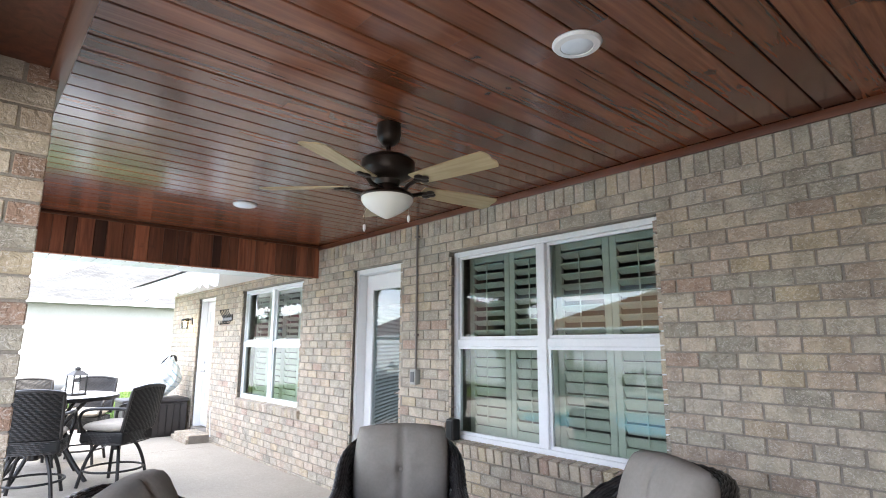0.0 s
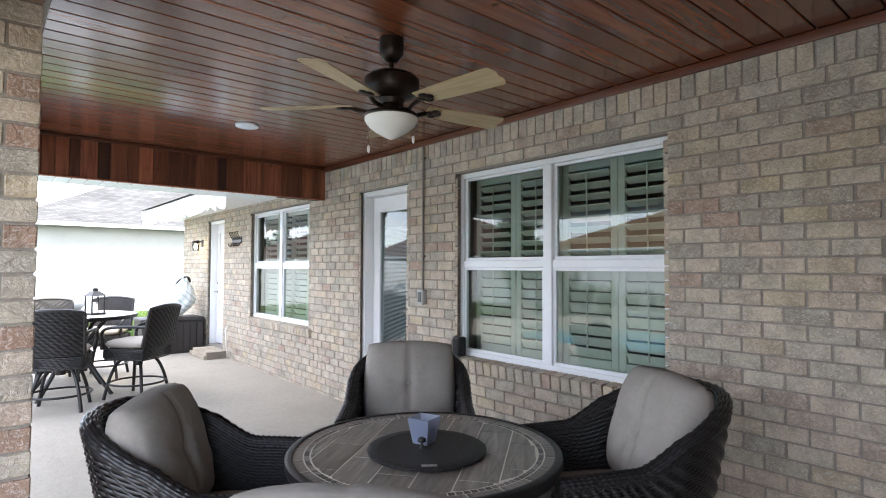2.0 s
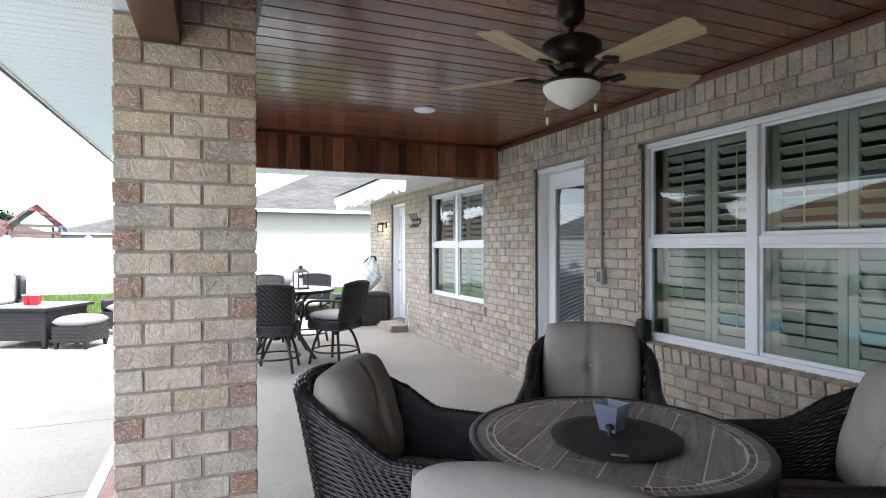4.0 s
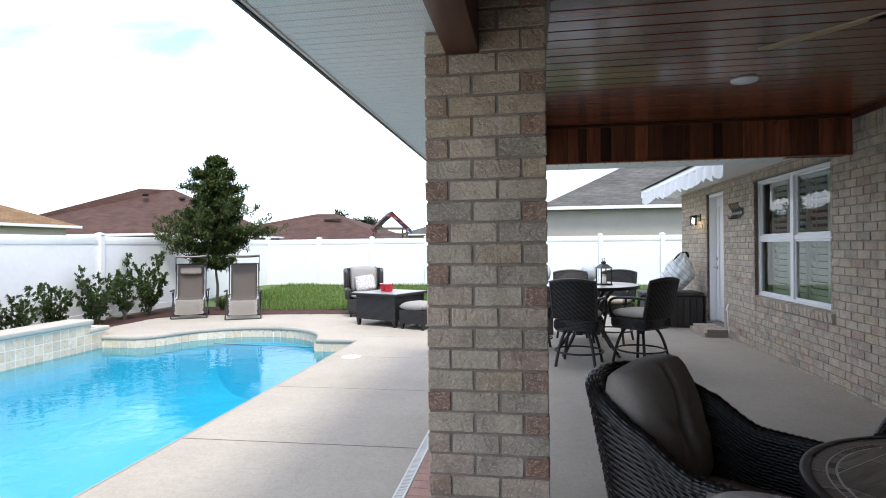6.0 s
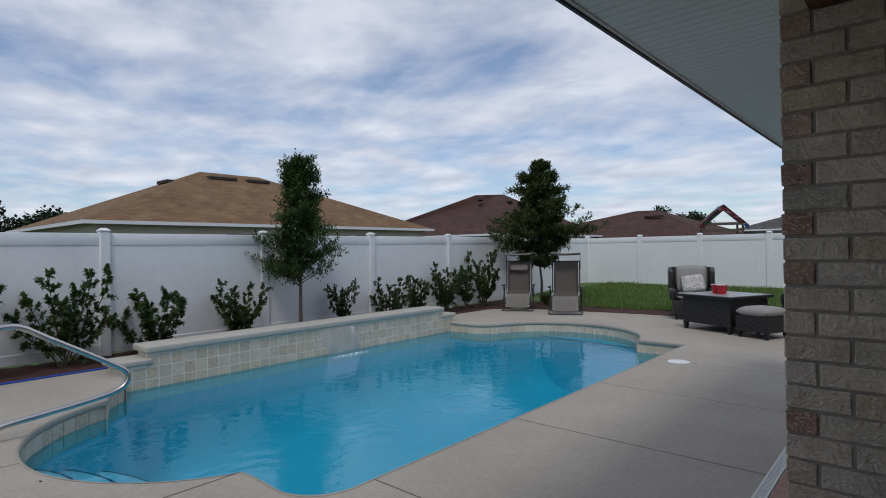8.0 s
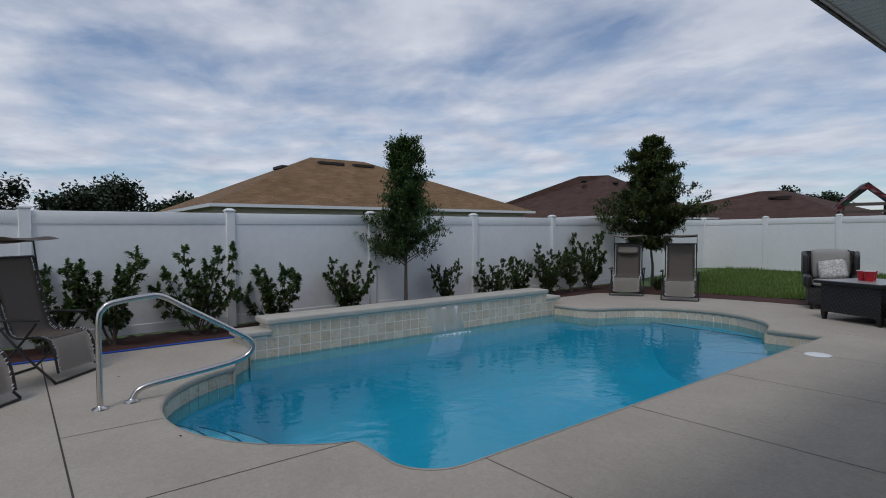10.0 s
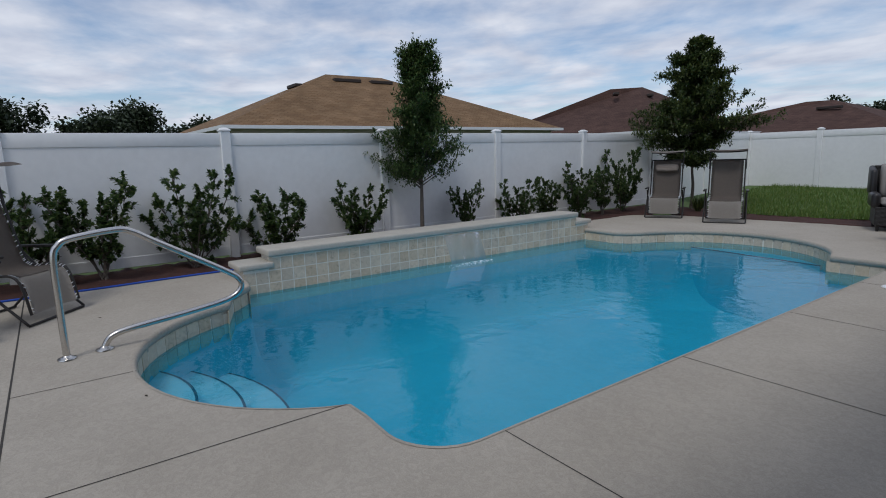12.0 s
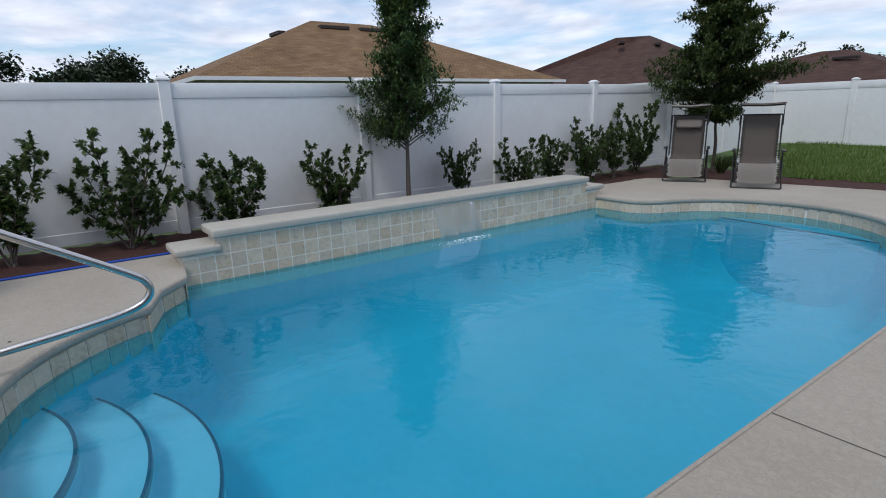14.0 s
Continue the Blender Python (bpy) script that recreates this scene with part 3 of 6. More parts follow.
def brick_data(l, h, d, seed):
    key = (round(l, 2), h, d, seed)
    if key not in CACHE:
        v, f = brick_mesh(round(l, 2), h, d, seed, None)
        me = bpy.data.meshes.new("brick")
        me.from_pydata(v, [], f)
        me.materials.append(M["brick"])
        CACHE[key] = me
    return CACHE[key]


rng = random.Random(11)
BL, JT = 0.193, 0.010
rects = []
for c in range(-1, 29):
    z = (c + 0.5) * CO + RISE
    y = -4.0 - (0.1015 if c % 2 else 0)
    cuts = [(o[0], o[1]) for o in OPEN if o[2] - 0.01 < z < o[3]]
    stops = [-4.0] + [v for cut in cuts for v in cut] + [WALL_END]
    for s0, s1 in zip(stops[::2], stops[1::2]):
        k = math.floor((s0 + 4.0) / (BL + JT)) - 1
        while True:
            a = -4.0 + k * (BL + JT) - (0.1015 if c % 2 else 0)
            b = a + BL
            k += 1
            if a >= s1 - 0.02:
                break
            a, b = max(a, s0), min(b, s1)
            if b - a > 0.025:
                rects.append((a, b, z, CO - JT))
soldier = []
y = -4.0
while y < WALL_END - 0.06:
    soldier.append((y, y + CO - JT, 29 * CO + RISE + 0.068, 0.136))
    y += CO
jv, jf = [], []
for a, b, z, h in rects + soldier:
    near = h < 0.1 and -0.45 < a < 1.56
    if near:
        me = brick_data(b - a, h, 0.03, rng.randrange(3))
        ob = place("brick", me, wall_e, pose(WALL_X + rng.uniform(-.002, .002), (a + b) / 2, z))
    else:
        v, f = brick_mesh(b - a, h, 0.03, rng.random(), None)
        k = len(jv)
        ox = WALL_X + rng.uniform(-.002, .002)
        jv += [(p[0] + ox, p[1] + (a + b) / 2, p[2] + z) for p in v]
        jf += [tuple(i + k for i in q) for q in f]
me = bpy.data.meshes.new("brickwork")
me.from_pydata(jv, [], jf)
me.materials.append(M["brick_joined"])
ob = new("brickwork", me)
ob.parent = wall_e
tagged(ob, kind="stuff")

# end returns of brick at the openings
for y0, y1, z0, z1 in OPEN:
    n = int((z1 - z0) / CO)
    for c in range(n):
        for yy, s in ((y0, 90), (y1, -90)):
            me = brick_data(0.09, CO - JT, 0.03, c % 3)
            place("brick", me, wall_e, pose(WALL_X + 0.05, yy + (-0.002 if s > 0 else 0.002), z0 + (c + 0.5) * CO, 0, 0, s))


def rowlock(y0, y1, z):
    """A brick sill: headers on edge, tipped outwards."""
    s = empty("window_sill", "rowlock brick sill under the window", "window sill")
    tagged(s, kind="structure")
    n = int((y1 - y0 + 0.1) / 0.0837)
    bm = bmesh.new()
    box(bm, (WALL_X - 0.02, y0 - 0.05, z - 0.095), (WALL_X + 0.07, y1 + 0.05, z - 0.012))
    part("mortar_bed", bm, M["mortar"], s)
    bm = bmesh.new()
    rounded(bm, (-0.04, -0.0365, -0.05), (0.12, 0.0365, 0.05), 0.004, 1)
    me = mesh_of(bm, "brick", M["brick"])
    for i in range(n):
        place("brick", me, s, pose(WALL_X, y0 - 0.03 + i * 0.0837, z - 0.052, 0, -7, 0))


rowlock(1.47, 3.37, SILL)
rowlock(6.07, 8.02, SILL)


def window(name, y0, y1, z0, z1):
    w = empty(name, "white twin double-hung window with inside shutters", "window")
    tagged(w, kind="structure")
    xa, xb, ym, zm = WALL_X + 0.062, WALL_X + 0.13, (y0 + y1) / 2, z0 + (z1 - z0) * 0.50
    f = 0.042
    bm = bmesh.new()
    for a, b in (((xa, y0, z0), (xb, y0 + f, z1)), ((xa, y1 - f, z0), (xb, y1, z1)), ((xa, y0 + f, z0), (xb, y1 - f, z0 + f)), ((xa, y0 + f, z1 - f), (xb, y1 - f, z1))):
        rounded(bm, a, b, 0.004, 1)
    part("window_frame", bm, M["white"], w)
    part("mullion", rounded(bmesh.new(), (xa - 0.006, ym - 0.04, z0 + f), (xb, ym + 0.04, z1 - f), 0.005, 1), M["white"], w)
    for a, b in ((y0 + f, ym - 0.04), (ym + 0.04, y1 - f)):
        part("meeting_rail", rounded(bmesh.new(), (xa + 0.004, a, zm - 0.03), (xb, b, zm + 0.03), 0.005, 1), M["white"], w)
        for c, d, dx in ((z0 + f, zm - 0.03, 0.0), (zm + 0.03, z1 - f, 0.018)):
            bm = bmesh.new()
            for p, q in (((xa + 0.014 + dx, a, c), (xa + 0.04 + dx, a + 0.022, d)), ((xa + 0.014 + dx, b - 0.022, c), (xa + 0.04 + dx, b, d)), ((xa + 0.014 + dx, a + 0.022, c), (xa + 0.04 + dx, b - 0.022, c + 0.024)), ((xa + 0.014 + dx, a + 0.022, d - 0.02), (xa + 0.04 + dx, b - 0.022, d))):
                box(bm, p, q)
            part("sash", bm, M["white"], w)
            gx = xa + 0.026 + dx
            ob = sheet_part("pane", [(gx, a + .02, c + .02), (gx, a + .02, d - .018), (gx, b - .02, d - .018), (gx, b - .02, c + .02)], M["glass"], w)
            ob.visible_shadow = False
    # shutters just inside
    lou = rounded(bmesh.new(), (-0.040, -0.5, -0.005), (0.040, 0.5, 0.005), 0.004, 1)
    LV = mesh_of(lou, "slat", M["shutter"])
    pw = ((y1 - y0) - 0.03) / 4
    for k in range(4):
        a = y0 + 0.015 + k * pw
        b = a + pw - 0.004
        sh = empty("window_shutter", "pale green-grey louvred plantation shutter", "shutter", group="plantation shutters")
        x = WALL_X + 0.235
        bm = bmesh.new()
        for p, q in (((x, a, z0), (x + .03, a + .055, z1)), ((x, b - .055, z0), (x + .03, b, z1)), ((x, a + .055, z0), (x + .03, b - .055, z0 + .10)), ((x, a + .055, z1 - .09), (x + .03, b - .055, z1)), ((x, a + .055, zm - .04), (x + .03, b - .055, zm + .05))):
            rounded(bm, p, q, 0.004, 1)
        part("shutter_frame", bm, M["shutter"], sh)
        for c, d, tilt in ((z0 + .10, zm - .04, 62), (zm + .05, z1 - .09, 28)):
            n = 8
            for i in range(n):
                ob = place("slat", LV, sh, pose(x + 0.015, (a + b) / 2, c + (i + 0.5) * (d - c) / n, 0, tilt, 0) @ Matrix.Diagonal((1, pw - 0.118, 1, 1)))
            part("tilt_rod", rounded(bmesh.new(), (x - .030, (a + b) / 2 - .005, c + .03), (x - .022, (a + b) / 2 + .005, d - .02), 0.002, 1), M["shutter"], sh)
    return w


window("window_1", 1.47, 3.37, SILL, LINTEL)
window("window_2", 6.07, 8.02, SILL, LINTEL)

M["door_paint"] = plain("door_paint", (0.80, 0.80, 0.80), 0.3, var=0.03, of="World")


def door(name, y0, y1, z1, handle_y, light=True):
    d = empty(name, "white painted door with a full glass light and blind" if light else "plain white painted door with a long moulded panel", "door")
    tagged(d, kind="structure")
    z0, x = 0.13, WALL_X + 0.07
    bm = bmesh.new()
    for a, b in (((x - .02, y0, z0), (x + .16, y0 + .05, z1)), ((x - .02, y1 - .05, z0), (x + .16, y1, z1)), ((x - .02, y0 + .05, z1 - .05), (x + .16, y1 - .05, z1))):
        rounded(bm, a, b, 0.004, 1)
    part("door_frame", bm, M["door_paint"], d)
    part("threshold", rounded(bmesh.new(), (x - .05, y0, 0.0), (x + .16, y1, z0), 0.006, 1), M["mortar"], d)
    x += 0.085
    a, b = y0 + .055, y1 - .055
    bm = bmesh.new()
    g = 0.135
    for p, q in (((x, a, z0 + .02), (x + .045, a + g, z1 - .055)), ((x, b - g, z0 + .02), (x + .045, b, z1 - .055)), ((x, a + g, z0 + .02), (x + .045, b - g, z0 + .28)), ((x, a + g, z1 - .22), (x + .045, b - g, z1 - .055))):
        box(bm, p, q)
    leaf = part("door_leaf", bm, M["door_paint"], d)
    bm = bmesh.new()
    e = 0.028
    for p, q in (((x - .012, a + g - e, z0 + .28 - e), (x, a + g, z1 - .22 + e)), ((x - .012, b - g, z0 + .28 - e), (x, b - g + e, z1 - .22 + e)), ((x - .012, a + g, z0 + .28 - e), (x, b - g, z0 + .28)), ((x - .012, a + g, z1 - .22), (x, b - g, z1 - .22 + e))):
        rounded(bm, p, q, 0.004, 1)
    part("glazing_bead", bm, M["door_paint"], leaf)
    gx = x + .008
    ob = None if not light else sheet_part("pane", [(gx, a + g, z0 + .28), (gx, a + g, z1 - .22), (gx, b - g, z1 - .22), (gx, b - g, z0 + .28)], M["glass"], leaf)
    if light:
        ob.visible_shadow = False
    else:
        part("panel", rounded(bmesh.new(), (gx, a + g, z0 + .28), (gx + .02, b - g, z1 - .22), 0.004, 1), M["door_paint"], leaf)
    sl = mesh_of(rounded(bmesh.new(), (-.007, -.5, -.0006), (.007, .5, .0006), 0.0004, 1), "slat", M["blind"])
    n = int((z1 - .24 - z0 - .3) / 0.0135)
    n = min(n, 110) if light else 0
    for i in range(n):
        place("slat", sl, leaf, pose(x + .026, (a + b) / 2, z0 + .30 + i * 0.0135, 0, 38, 0) @ Matrix.Diagonal((1, b - a - 2 * g - .006, 1, 1)))
    part("door_handle", tube(bmesh.new(), [(x, handle_y, 1.05), (x - .045, handle_y, 1.05), (x - .05, handle_y + .03, 1.05), (x - .05, handle_y + .11, 1.045)], 0.009, 8), M["chrome"], leaf, "brushed metal lever", smooth=True)
    lathe_m = pose(x - .001, handle_y, 1.05, 0, -90, 0)
    part("rose", lathe(bmesh.new(), [(.03, 0), (.03, .008), (.02, .014)], 16, lathe_m), M["chrome"], leaf, smooth=True)
    part("deadbolt", lathe(bmesh.new(), [(.028, 0), (.028, .012), (.02, .02)], 16, pose(x - .001, handle_y, 1.20, 0, -90, 0)), M["chrome"], leaf, smooth=True)


door("door_1", 4.042, 4.925, LINTEL, 4.16)
door("door_2", 9.15, 10.02, LINTEL, 9.90, False)

# ---- porch roof ----
bm = bmesh.new()
PW, rng = 0.137, random.Random(2)
y = -3.0
while y < BEAM_Y:
    y1 = min(y + PW, BEAM_Y)
    z = CEIL + rng.uniform(0, 0.002)
    # board with eased edges, so that a shadow line shows between boards
    p = [(y + .0032, z + .018), (y + .0036, z + .004), (y + .0075, z), (y1 - .0075, z), (y1 - .0036, z + .004), (y1 - .0032, z + .018)]
    cutx = rng.uniform(0.6, 2.8)
    for xa, xb in ((-0.05, cutx - .0006), (cutx + .0006, WALL_X + 0.01)):
        va = [bm.verts.new((xa, q[0], q[1])) for q in p]
        vb = [bm.verts.new((xb, q[0], q[1])) for q in p]
        for i in range(5):
            bm.faces.new((va[i], vb[i], vb[i + 1], va[i + 1]))
    y += PW
ceil = solid("ceiling", bm, M["ceiling_wood"], "glossy red-brown stained tongue and groove board ceiling", "ceiling", "structure")
solid("roof_deck", B((-0.9, -3.4, CEIL + 0.02), (WALL_X + 0.3, BEAM_Y + 0.55, CEIL + 0.10)), M["joint"], "dark porch roof boarding", "roof", "structure")
M["trim_wood"] = wood_mat("trim_wood", (0.085, 0.026, 0.013), (0.17, 0.058, 0.028), 0.35, "y", planks=False)
bm = bmesh.new()
rounded(bm, (WALL_X - 0.022, -3, CEIL - 0.052), (WALL_X, BEAM_Y, CEIL - 0.001), 0.006, 2)
solid("trim", bm, M["trim_wood"], "stained wooden trim between wall and ceiling", "trim", "structure", True)
# header with upright boards
header = empty("beam", "header clad in upright red-brown boards", "beam")
tagged(header, kind="structure")
part("core", B((0.0, BEAM_Y + 0.02, HEAD + .003), (WALL_X, BEAM_Y + 0.20, CEIL + 0.02)), M["joint"], header)
hm = wood_mat("header_board", (0.055, 0.016, 0.009), (0.16, 0.055, 0.027), 0.5, "z", planks=False, spread=(0.22, 2.9))
x, rng = 0.06, random.Random(8)
widths = [0.085, 0.10, 0.12, 0.135]
while x < WALL_X - 0.02:
    w = min(rng.choice(widths), WALL_X - x)
    part("board", rounded(bmesh.new(), (x + .001, BEAM_Y + rng.uniform(-.004, .004), HEAD), (x + w - .001, BEAM_Y + 0.021, CEIL - 0.012), 0.003, 1), hm, header)
    x += w
part("top_trim", rounded(bmesh.new(), (0.05, BEAM_Y - 0.02, CEIL - 0.03), (WALL_X - .03, BEAM_Y - .004, CEIL - .001), 0.006, 2), M["trim_wood"], header, smooth=True)
part("bottom_trim", rounded(bmesh.new(), (0.05, BEAM_Y - .012, HEAD - .010), (WALL_X - .003, BEAM_Y + 0.03, HEAD + .004), 0.004, 1), hm, header)
# long beams over the column
solid("beam_outer", rounded(bmesh.new(), (-0.250, -3.4, 2.215), (-0.116, COL[1] + 0.01, CEIL + 0.02), 0.006, 2), M["beam_wood"], "stained wooden outer beam", "beam", "structure", True)
solid("beam_inner", rounded(bmesh.new(), (0.115, -3.4, 2.42), (0.17, BEAM_Y, CEIL + 0.02), 0.006, 2), M["beam_wood"], "stained wooden inner beam", "beam", "structure", True)
solid("beam_fill", B((-0.118, -3.4, 2.46), (0.115, BEAM_Y, CEIL + 0.02)), M["header_wood"], "dark boarding between the beams", "beam", "structure")
solid("beam_north", B((-0.235, COL[3], 2.27), (0.115, BEAM_Y + 0.2, CEIL + 0.02)), M["beam_wood"], "stained wooden beam beyond the column", "beam", "structure")
# white vented soffit in ribs
SOF = 2.31
bm = bmesh.new()
prof = []
y = -3.4
while y < BEAM_Y + 0.55:
    for dy, dz in ((0.0, 0.008), (0.004, 0.0), (0.056, 0.0), (0.060, 0.005), (0.064, 0.0), (0.118, 0.0)):
        prof.append((y + dy, SOF + dz))
    y += 0.122
va = [bm.verts.new((-0.895, q[0], q[1])) for q in prof]
vb = [bm.verts.new((-0.235, q[0], q[1])) for q in prof]
for i in range(len(prof) - 1):
    bm.faces.new((va[i], vb[i], vb[i + 1], va[i + 1]))
sofm = Mat("vented_vinyl", 0.45)
sv = sofm.vec((60, 60, 60), of="World")
vor = sofm.n.new("ShaderNodeTexVoronoi")
vor.inputs["Scale"].default_value = 1.3
vor.inputs["Randomness"].default_value = 0.15
sofm.l.new(sv, vor.inputs["Vector"])
sofm.color(sofm.ramp(vor.outputs[0], [(0.16, (0.42, 0.46, 0.46)), (0.24, (0.70, 0.77, 0.77))]))
M["soffit"] = sofm.m
solid("soffit", bm, M["soffit"], "white ribbed vinyl soffit with vent holes", "soffit", "structure")
bm = bmesh.new()
rounded(bm, (-0.915, -3.4, 2.303), (-0.893, BEAM_Y + 0.55, 2.48), 0.003, 1)
solid("fascia", bm, M["white"], "white fascia board along the eave", "fascia", "structure")
bm = bmesh.new()
rounded(bm, (-0.924, -3.42, 2.295), (-0.908, BEAM_Y + 0.57, 2.305), 0.002, 1)
solid("drip_edge", bm, M["black_metal"], "dark metal drip edge under the eave", "drip edge", "structure")
bm = bmesh.new()
prof = []
x = -0.235
while x < 2.45:
    for dx, dz in ((0.0, 0.008), (0.004, 0.0), (0.118, 0.0)):
        prof.append((x + dx, HEAD + .01 + dz))
    x += 0.122
va = [bm.verts.new((q[0], BEAM_Y + 0.03, q[1] - .008)) for q in prof]
vb = [bm.verts.new((q[0], BEAM_Y + 0.50, q[1] - .008)) for q in prof]
for i in range(len(prof) - 1):
    bm.faces.new((va[i], vb[i], vb[i + 1], va[i + 1]))
solid("soffit_gable", bm, M["soffit"], "white vinyl soffit beyond the header", "soffit", "structure")
bm = bmesh.new()
rounded(bm, (-0.95, BEAM_Y + 0.50, HEAD), (2.45, BEAM_Y + 0.525, 2.50), 0.003, 1)
solid("fascia_gable", bm, M["white"], "white fascia at the porch end", "fascia", "structure")
# eave of the house beyond the porch
solid("eave", box(B((2.45, BEAM_Y + 0.5, 2.425), (WALL_X + 0.02, WALL_END + 0.5, 2.439)), (2.43, BEAM_Y + 0.5, 2.425), (2.452, WALL_END + 0.5, 2.57)), M["white"], "white boxed eave over the far wall", "eave", "structure")


def shingle(name, c0, c1):
    m = Mat(name, 0.95, 0, 0.2)
    v = m.vec(of="World")
    br = m.n.new("ShaderNodeTexBrick")
    for k, val in (("Scale", 1.0), ("Brick Width", 0.42), ("Row Height", 0.13), ("Mortar Size", 0.012), ("Mortar Smooth", 0.3), ("Bias", 0.0)):
        br.inputs[k].default_value = val
    br.inputs["Color1"].default_value, br.inputs["Color2"].default_value, br.inputs["Mortar"].default_value = (*c0, 1), (*c1, 1), (*[q * 0.55 for q in c0], 1)
    mp = m.n.new("ShaderNodeCombineXYZ")
    sp = m.n.new("ShaderNodeSeparateXYZ")
    m.l.new(v, sp.inputs[0])
    ad = m.n.new("ShaderNodeMath")
    ad.operation = "ADD"
    m.l.new(sp.outputs[0], ad.inputs[0])
    m.l.new(sp.outputs[1], ad.inputs[1])
    ml = m.n.new("ShaderNodeMath")
    ml.operation = "MULTIPLY"
    ml.inputs[1].default_value = 2.2
    m.l.new(sp.outputs[2], ml.inputs[0])
    m.l.new(ad.outputs[0], mp.inputs[0])
    m.l.new(ml.outputs[0], mp.inputs[1])
    m.l.new(mp.outputs[0], br.inputs["Vector"])
    c = m.mix(1.0, br.outputs[0], m.ramp(m.noise(v, 1.2, 4), [(0.3, 0.8), (0.7, 1.15)]), "MULTIPLY")
    c = m.mix(1.0, c, m.ramp(m.noise(v, 30, 3), [(0.3, 0.85), (0.7, 1.12)]), "MULTIPLY")
    m.color(c)
    return m.m


M["roof_tan"] = shingle("tan_shingles", (0.19, 0.115, 0.06), (0.25, 0.16, 0.09))
M["roof_brown"] = shingle("brown_shingles", (0.075, 0.042, 0.034), (0.105, 0.06, 0.048))
M["roof_grey"] = shingle("grey_shingles", (0.086, 0.084, 0.080), (0.125, 0.121, 0.115))
bm = bmesh.new()
v = [bm.verts.new(p) for p in ((2.36, BEAM_Y + .5, 2.57), (2.36, WALL_END + .5, 2.57), (8, WALL_END + .5, 4.4), (8, BEAM_Y + .5, 4.4))]
bm.faces.new(v)
v = [bm.verts.new(p) for p in ((-0.93, -4, 2.50), (-0.93, BEAM_Y + .55, 2.50), (8, BEAM_Y + .55, 4.6), (8, -4, 4.6))]
bm.faces.new(v)
bmesh.ops.solidify(bm, geom=bm.faces[:], thickness=0.03)
solid("roof", bm, M["roof_grey"], "grey shingled house roof", "roof", "structure")

# unseen wall behind the walk, added to close off light from the south
solid("blocker_wall_south", B((0.16, -2.75, 0), (WALL_X + 0.1, -2.5, CEIL + .05)), M["mortar"], "plain unseen wall added to cut light from the south", "wall", "structure")

# added out of view: holds pool-side light off the near brick and ceiling
solid("blocker_wall_west", B((-0.10, -2.75, 0), (0.15, -0.85, 2.42)), M["mortar"], "plain unseen wall added to block light from the pool side", "wall", "structure")

# ---- brick column ----
column = empty("column", "square taupe brick porch column", "column")
tagged(column, kind="structure")
cx0, cy0, cx1, cy1 = COL
part("core", B((cx0 + .006, cy0 + .006, 0), (cx1 - .006, cy1 - .006, CEIL)), M["mortar"], column)
W = cx1 - cx0
bl = (W - 0.090 - 0.02) / 2
cols = []
for s in range(4):
    bm = bmesh.new()
    rounded(bm, (-bl / 2, -0.045, -(CO - JT) / 2), (bl / 2, 0.045, (CO - JT) / 2), 0.0035, 1)
    r = random.Random(s)
    for v in bm.verts:
        v.co += Vector((r.uniform(-.0012, .0012), r.uniform(-.0014, .0014), r.uniform(-.0012, .0012)))
    cols.append(mesh_of(bm, "brick", M["brick"]))
RED = cols[0].copy()
RED.materials[0] = M["brick_red"]
rng = random.Random(4)
for c in range(-1, 31):
    z = (c + 0.83) * CO
    if z > CEIL + .03:
        break
    flip = c % 2
    for side in range(4):
        for k in range(2):
            t = (0.045 + 0.0 + 0.055 + 0.0 + bl / 2 + k * (bl + JT)) if flip else (bl / 2 + k * (bl + JT))
            x, y = t - W / 2, -W / 2 + 0.045
            m = pose((cx0 + cx1) / 2, (cy0 + cy1) / 2, 0, 0, 0, 90 * side) @ pose(x, y + rng.uniform(-.002, .002), z)
            place("brick", RED if side % 2 and rng.random() < 0.65 else rng.choice(cols), column, m)

# ---- drain and paver strip beside the porch slab ----
M["grate"] = plain("drain_plastic", (0.66, 0.65, 0.60), 0.5, var=0.08)
drain = empty("drain", "pale plastic slot drain along the porch", "drain")
tagged(drain, kind="structure")
bm = bmesh.new()
box(bm, (-0.72, -6, 0.001), (-0.708, 11, 0.006))
box(bm, (-0.662, -6, 0.001), (-0.65, 11, 0.006))
part("drain_edge", bm, M["grate"], drain)
part("drain_bed", B((-0.708, -6, 0.0005), (-0.662, 11, 0.002)), M["joint"], drain)
bm = bmesh.new()
y = 2.0
while y < 9:
    box(bm, (-0.708, y, 0.002), (-0.662, y + 0.012, 0.0055))
    y += 0.02
tagged(part("drain_slats", bm, M["grate"], drain), kind="stuff")
strip = empty("paver_strip", "pink-brown brick paver strip beside the drain", "pavers")
tagged(strip, kind="structure")
pv = mesh_of(rounded(bmesh.new(), (-.148, -.048, -.02), (.148, .048, .006), 0.004, 1), "paver", M["paver"])
for i in range(70):
    place("paver", pv, strip, pose(-0.492, 0.6 + i * 0.102, 0.002))


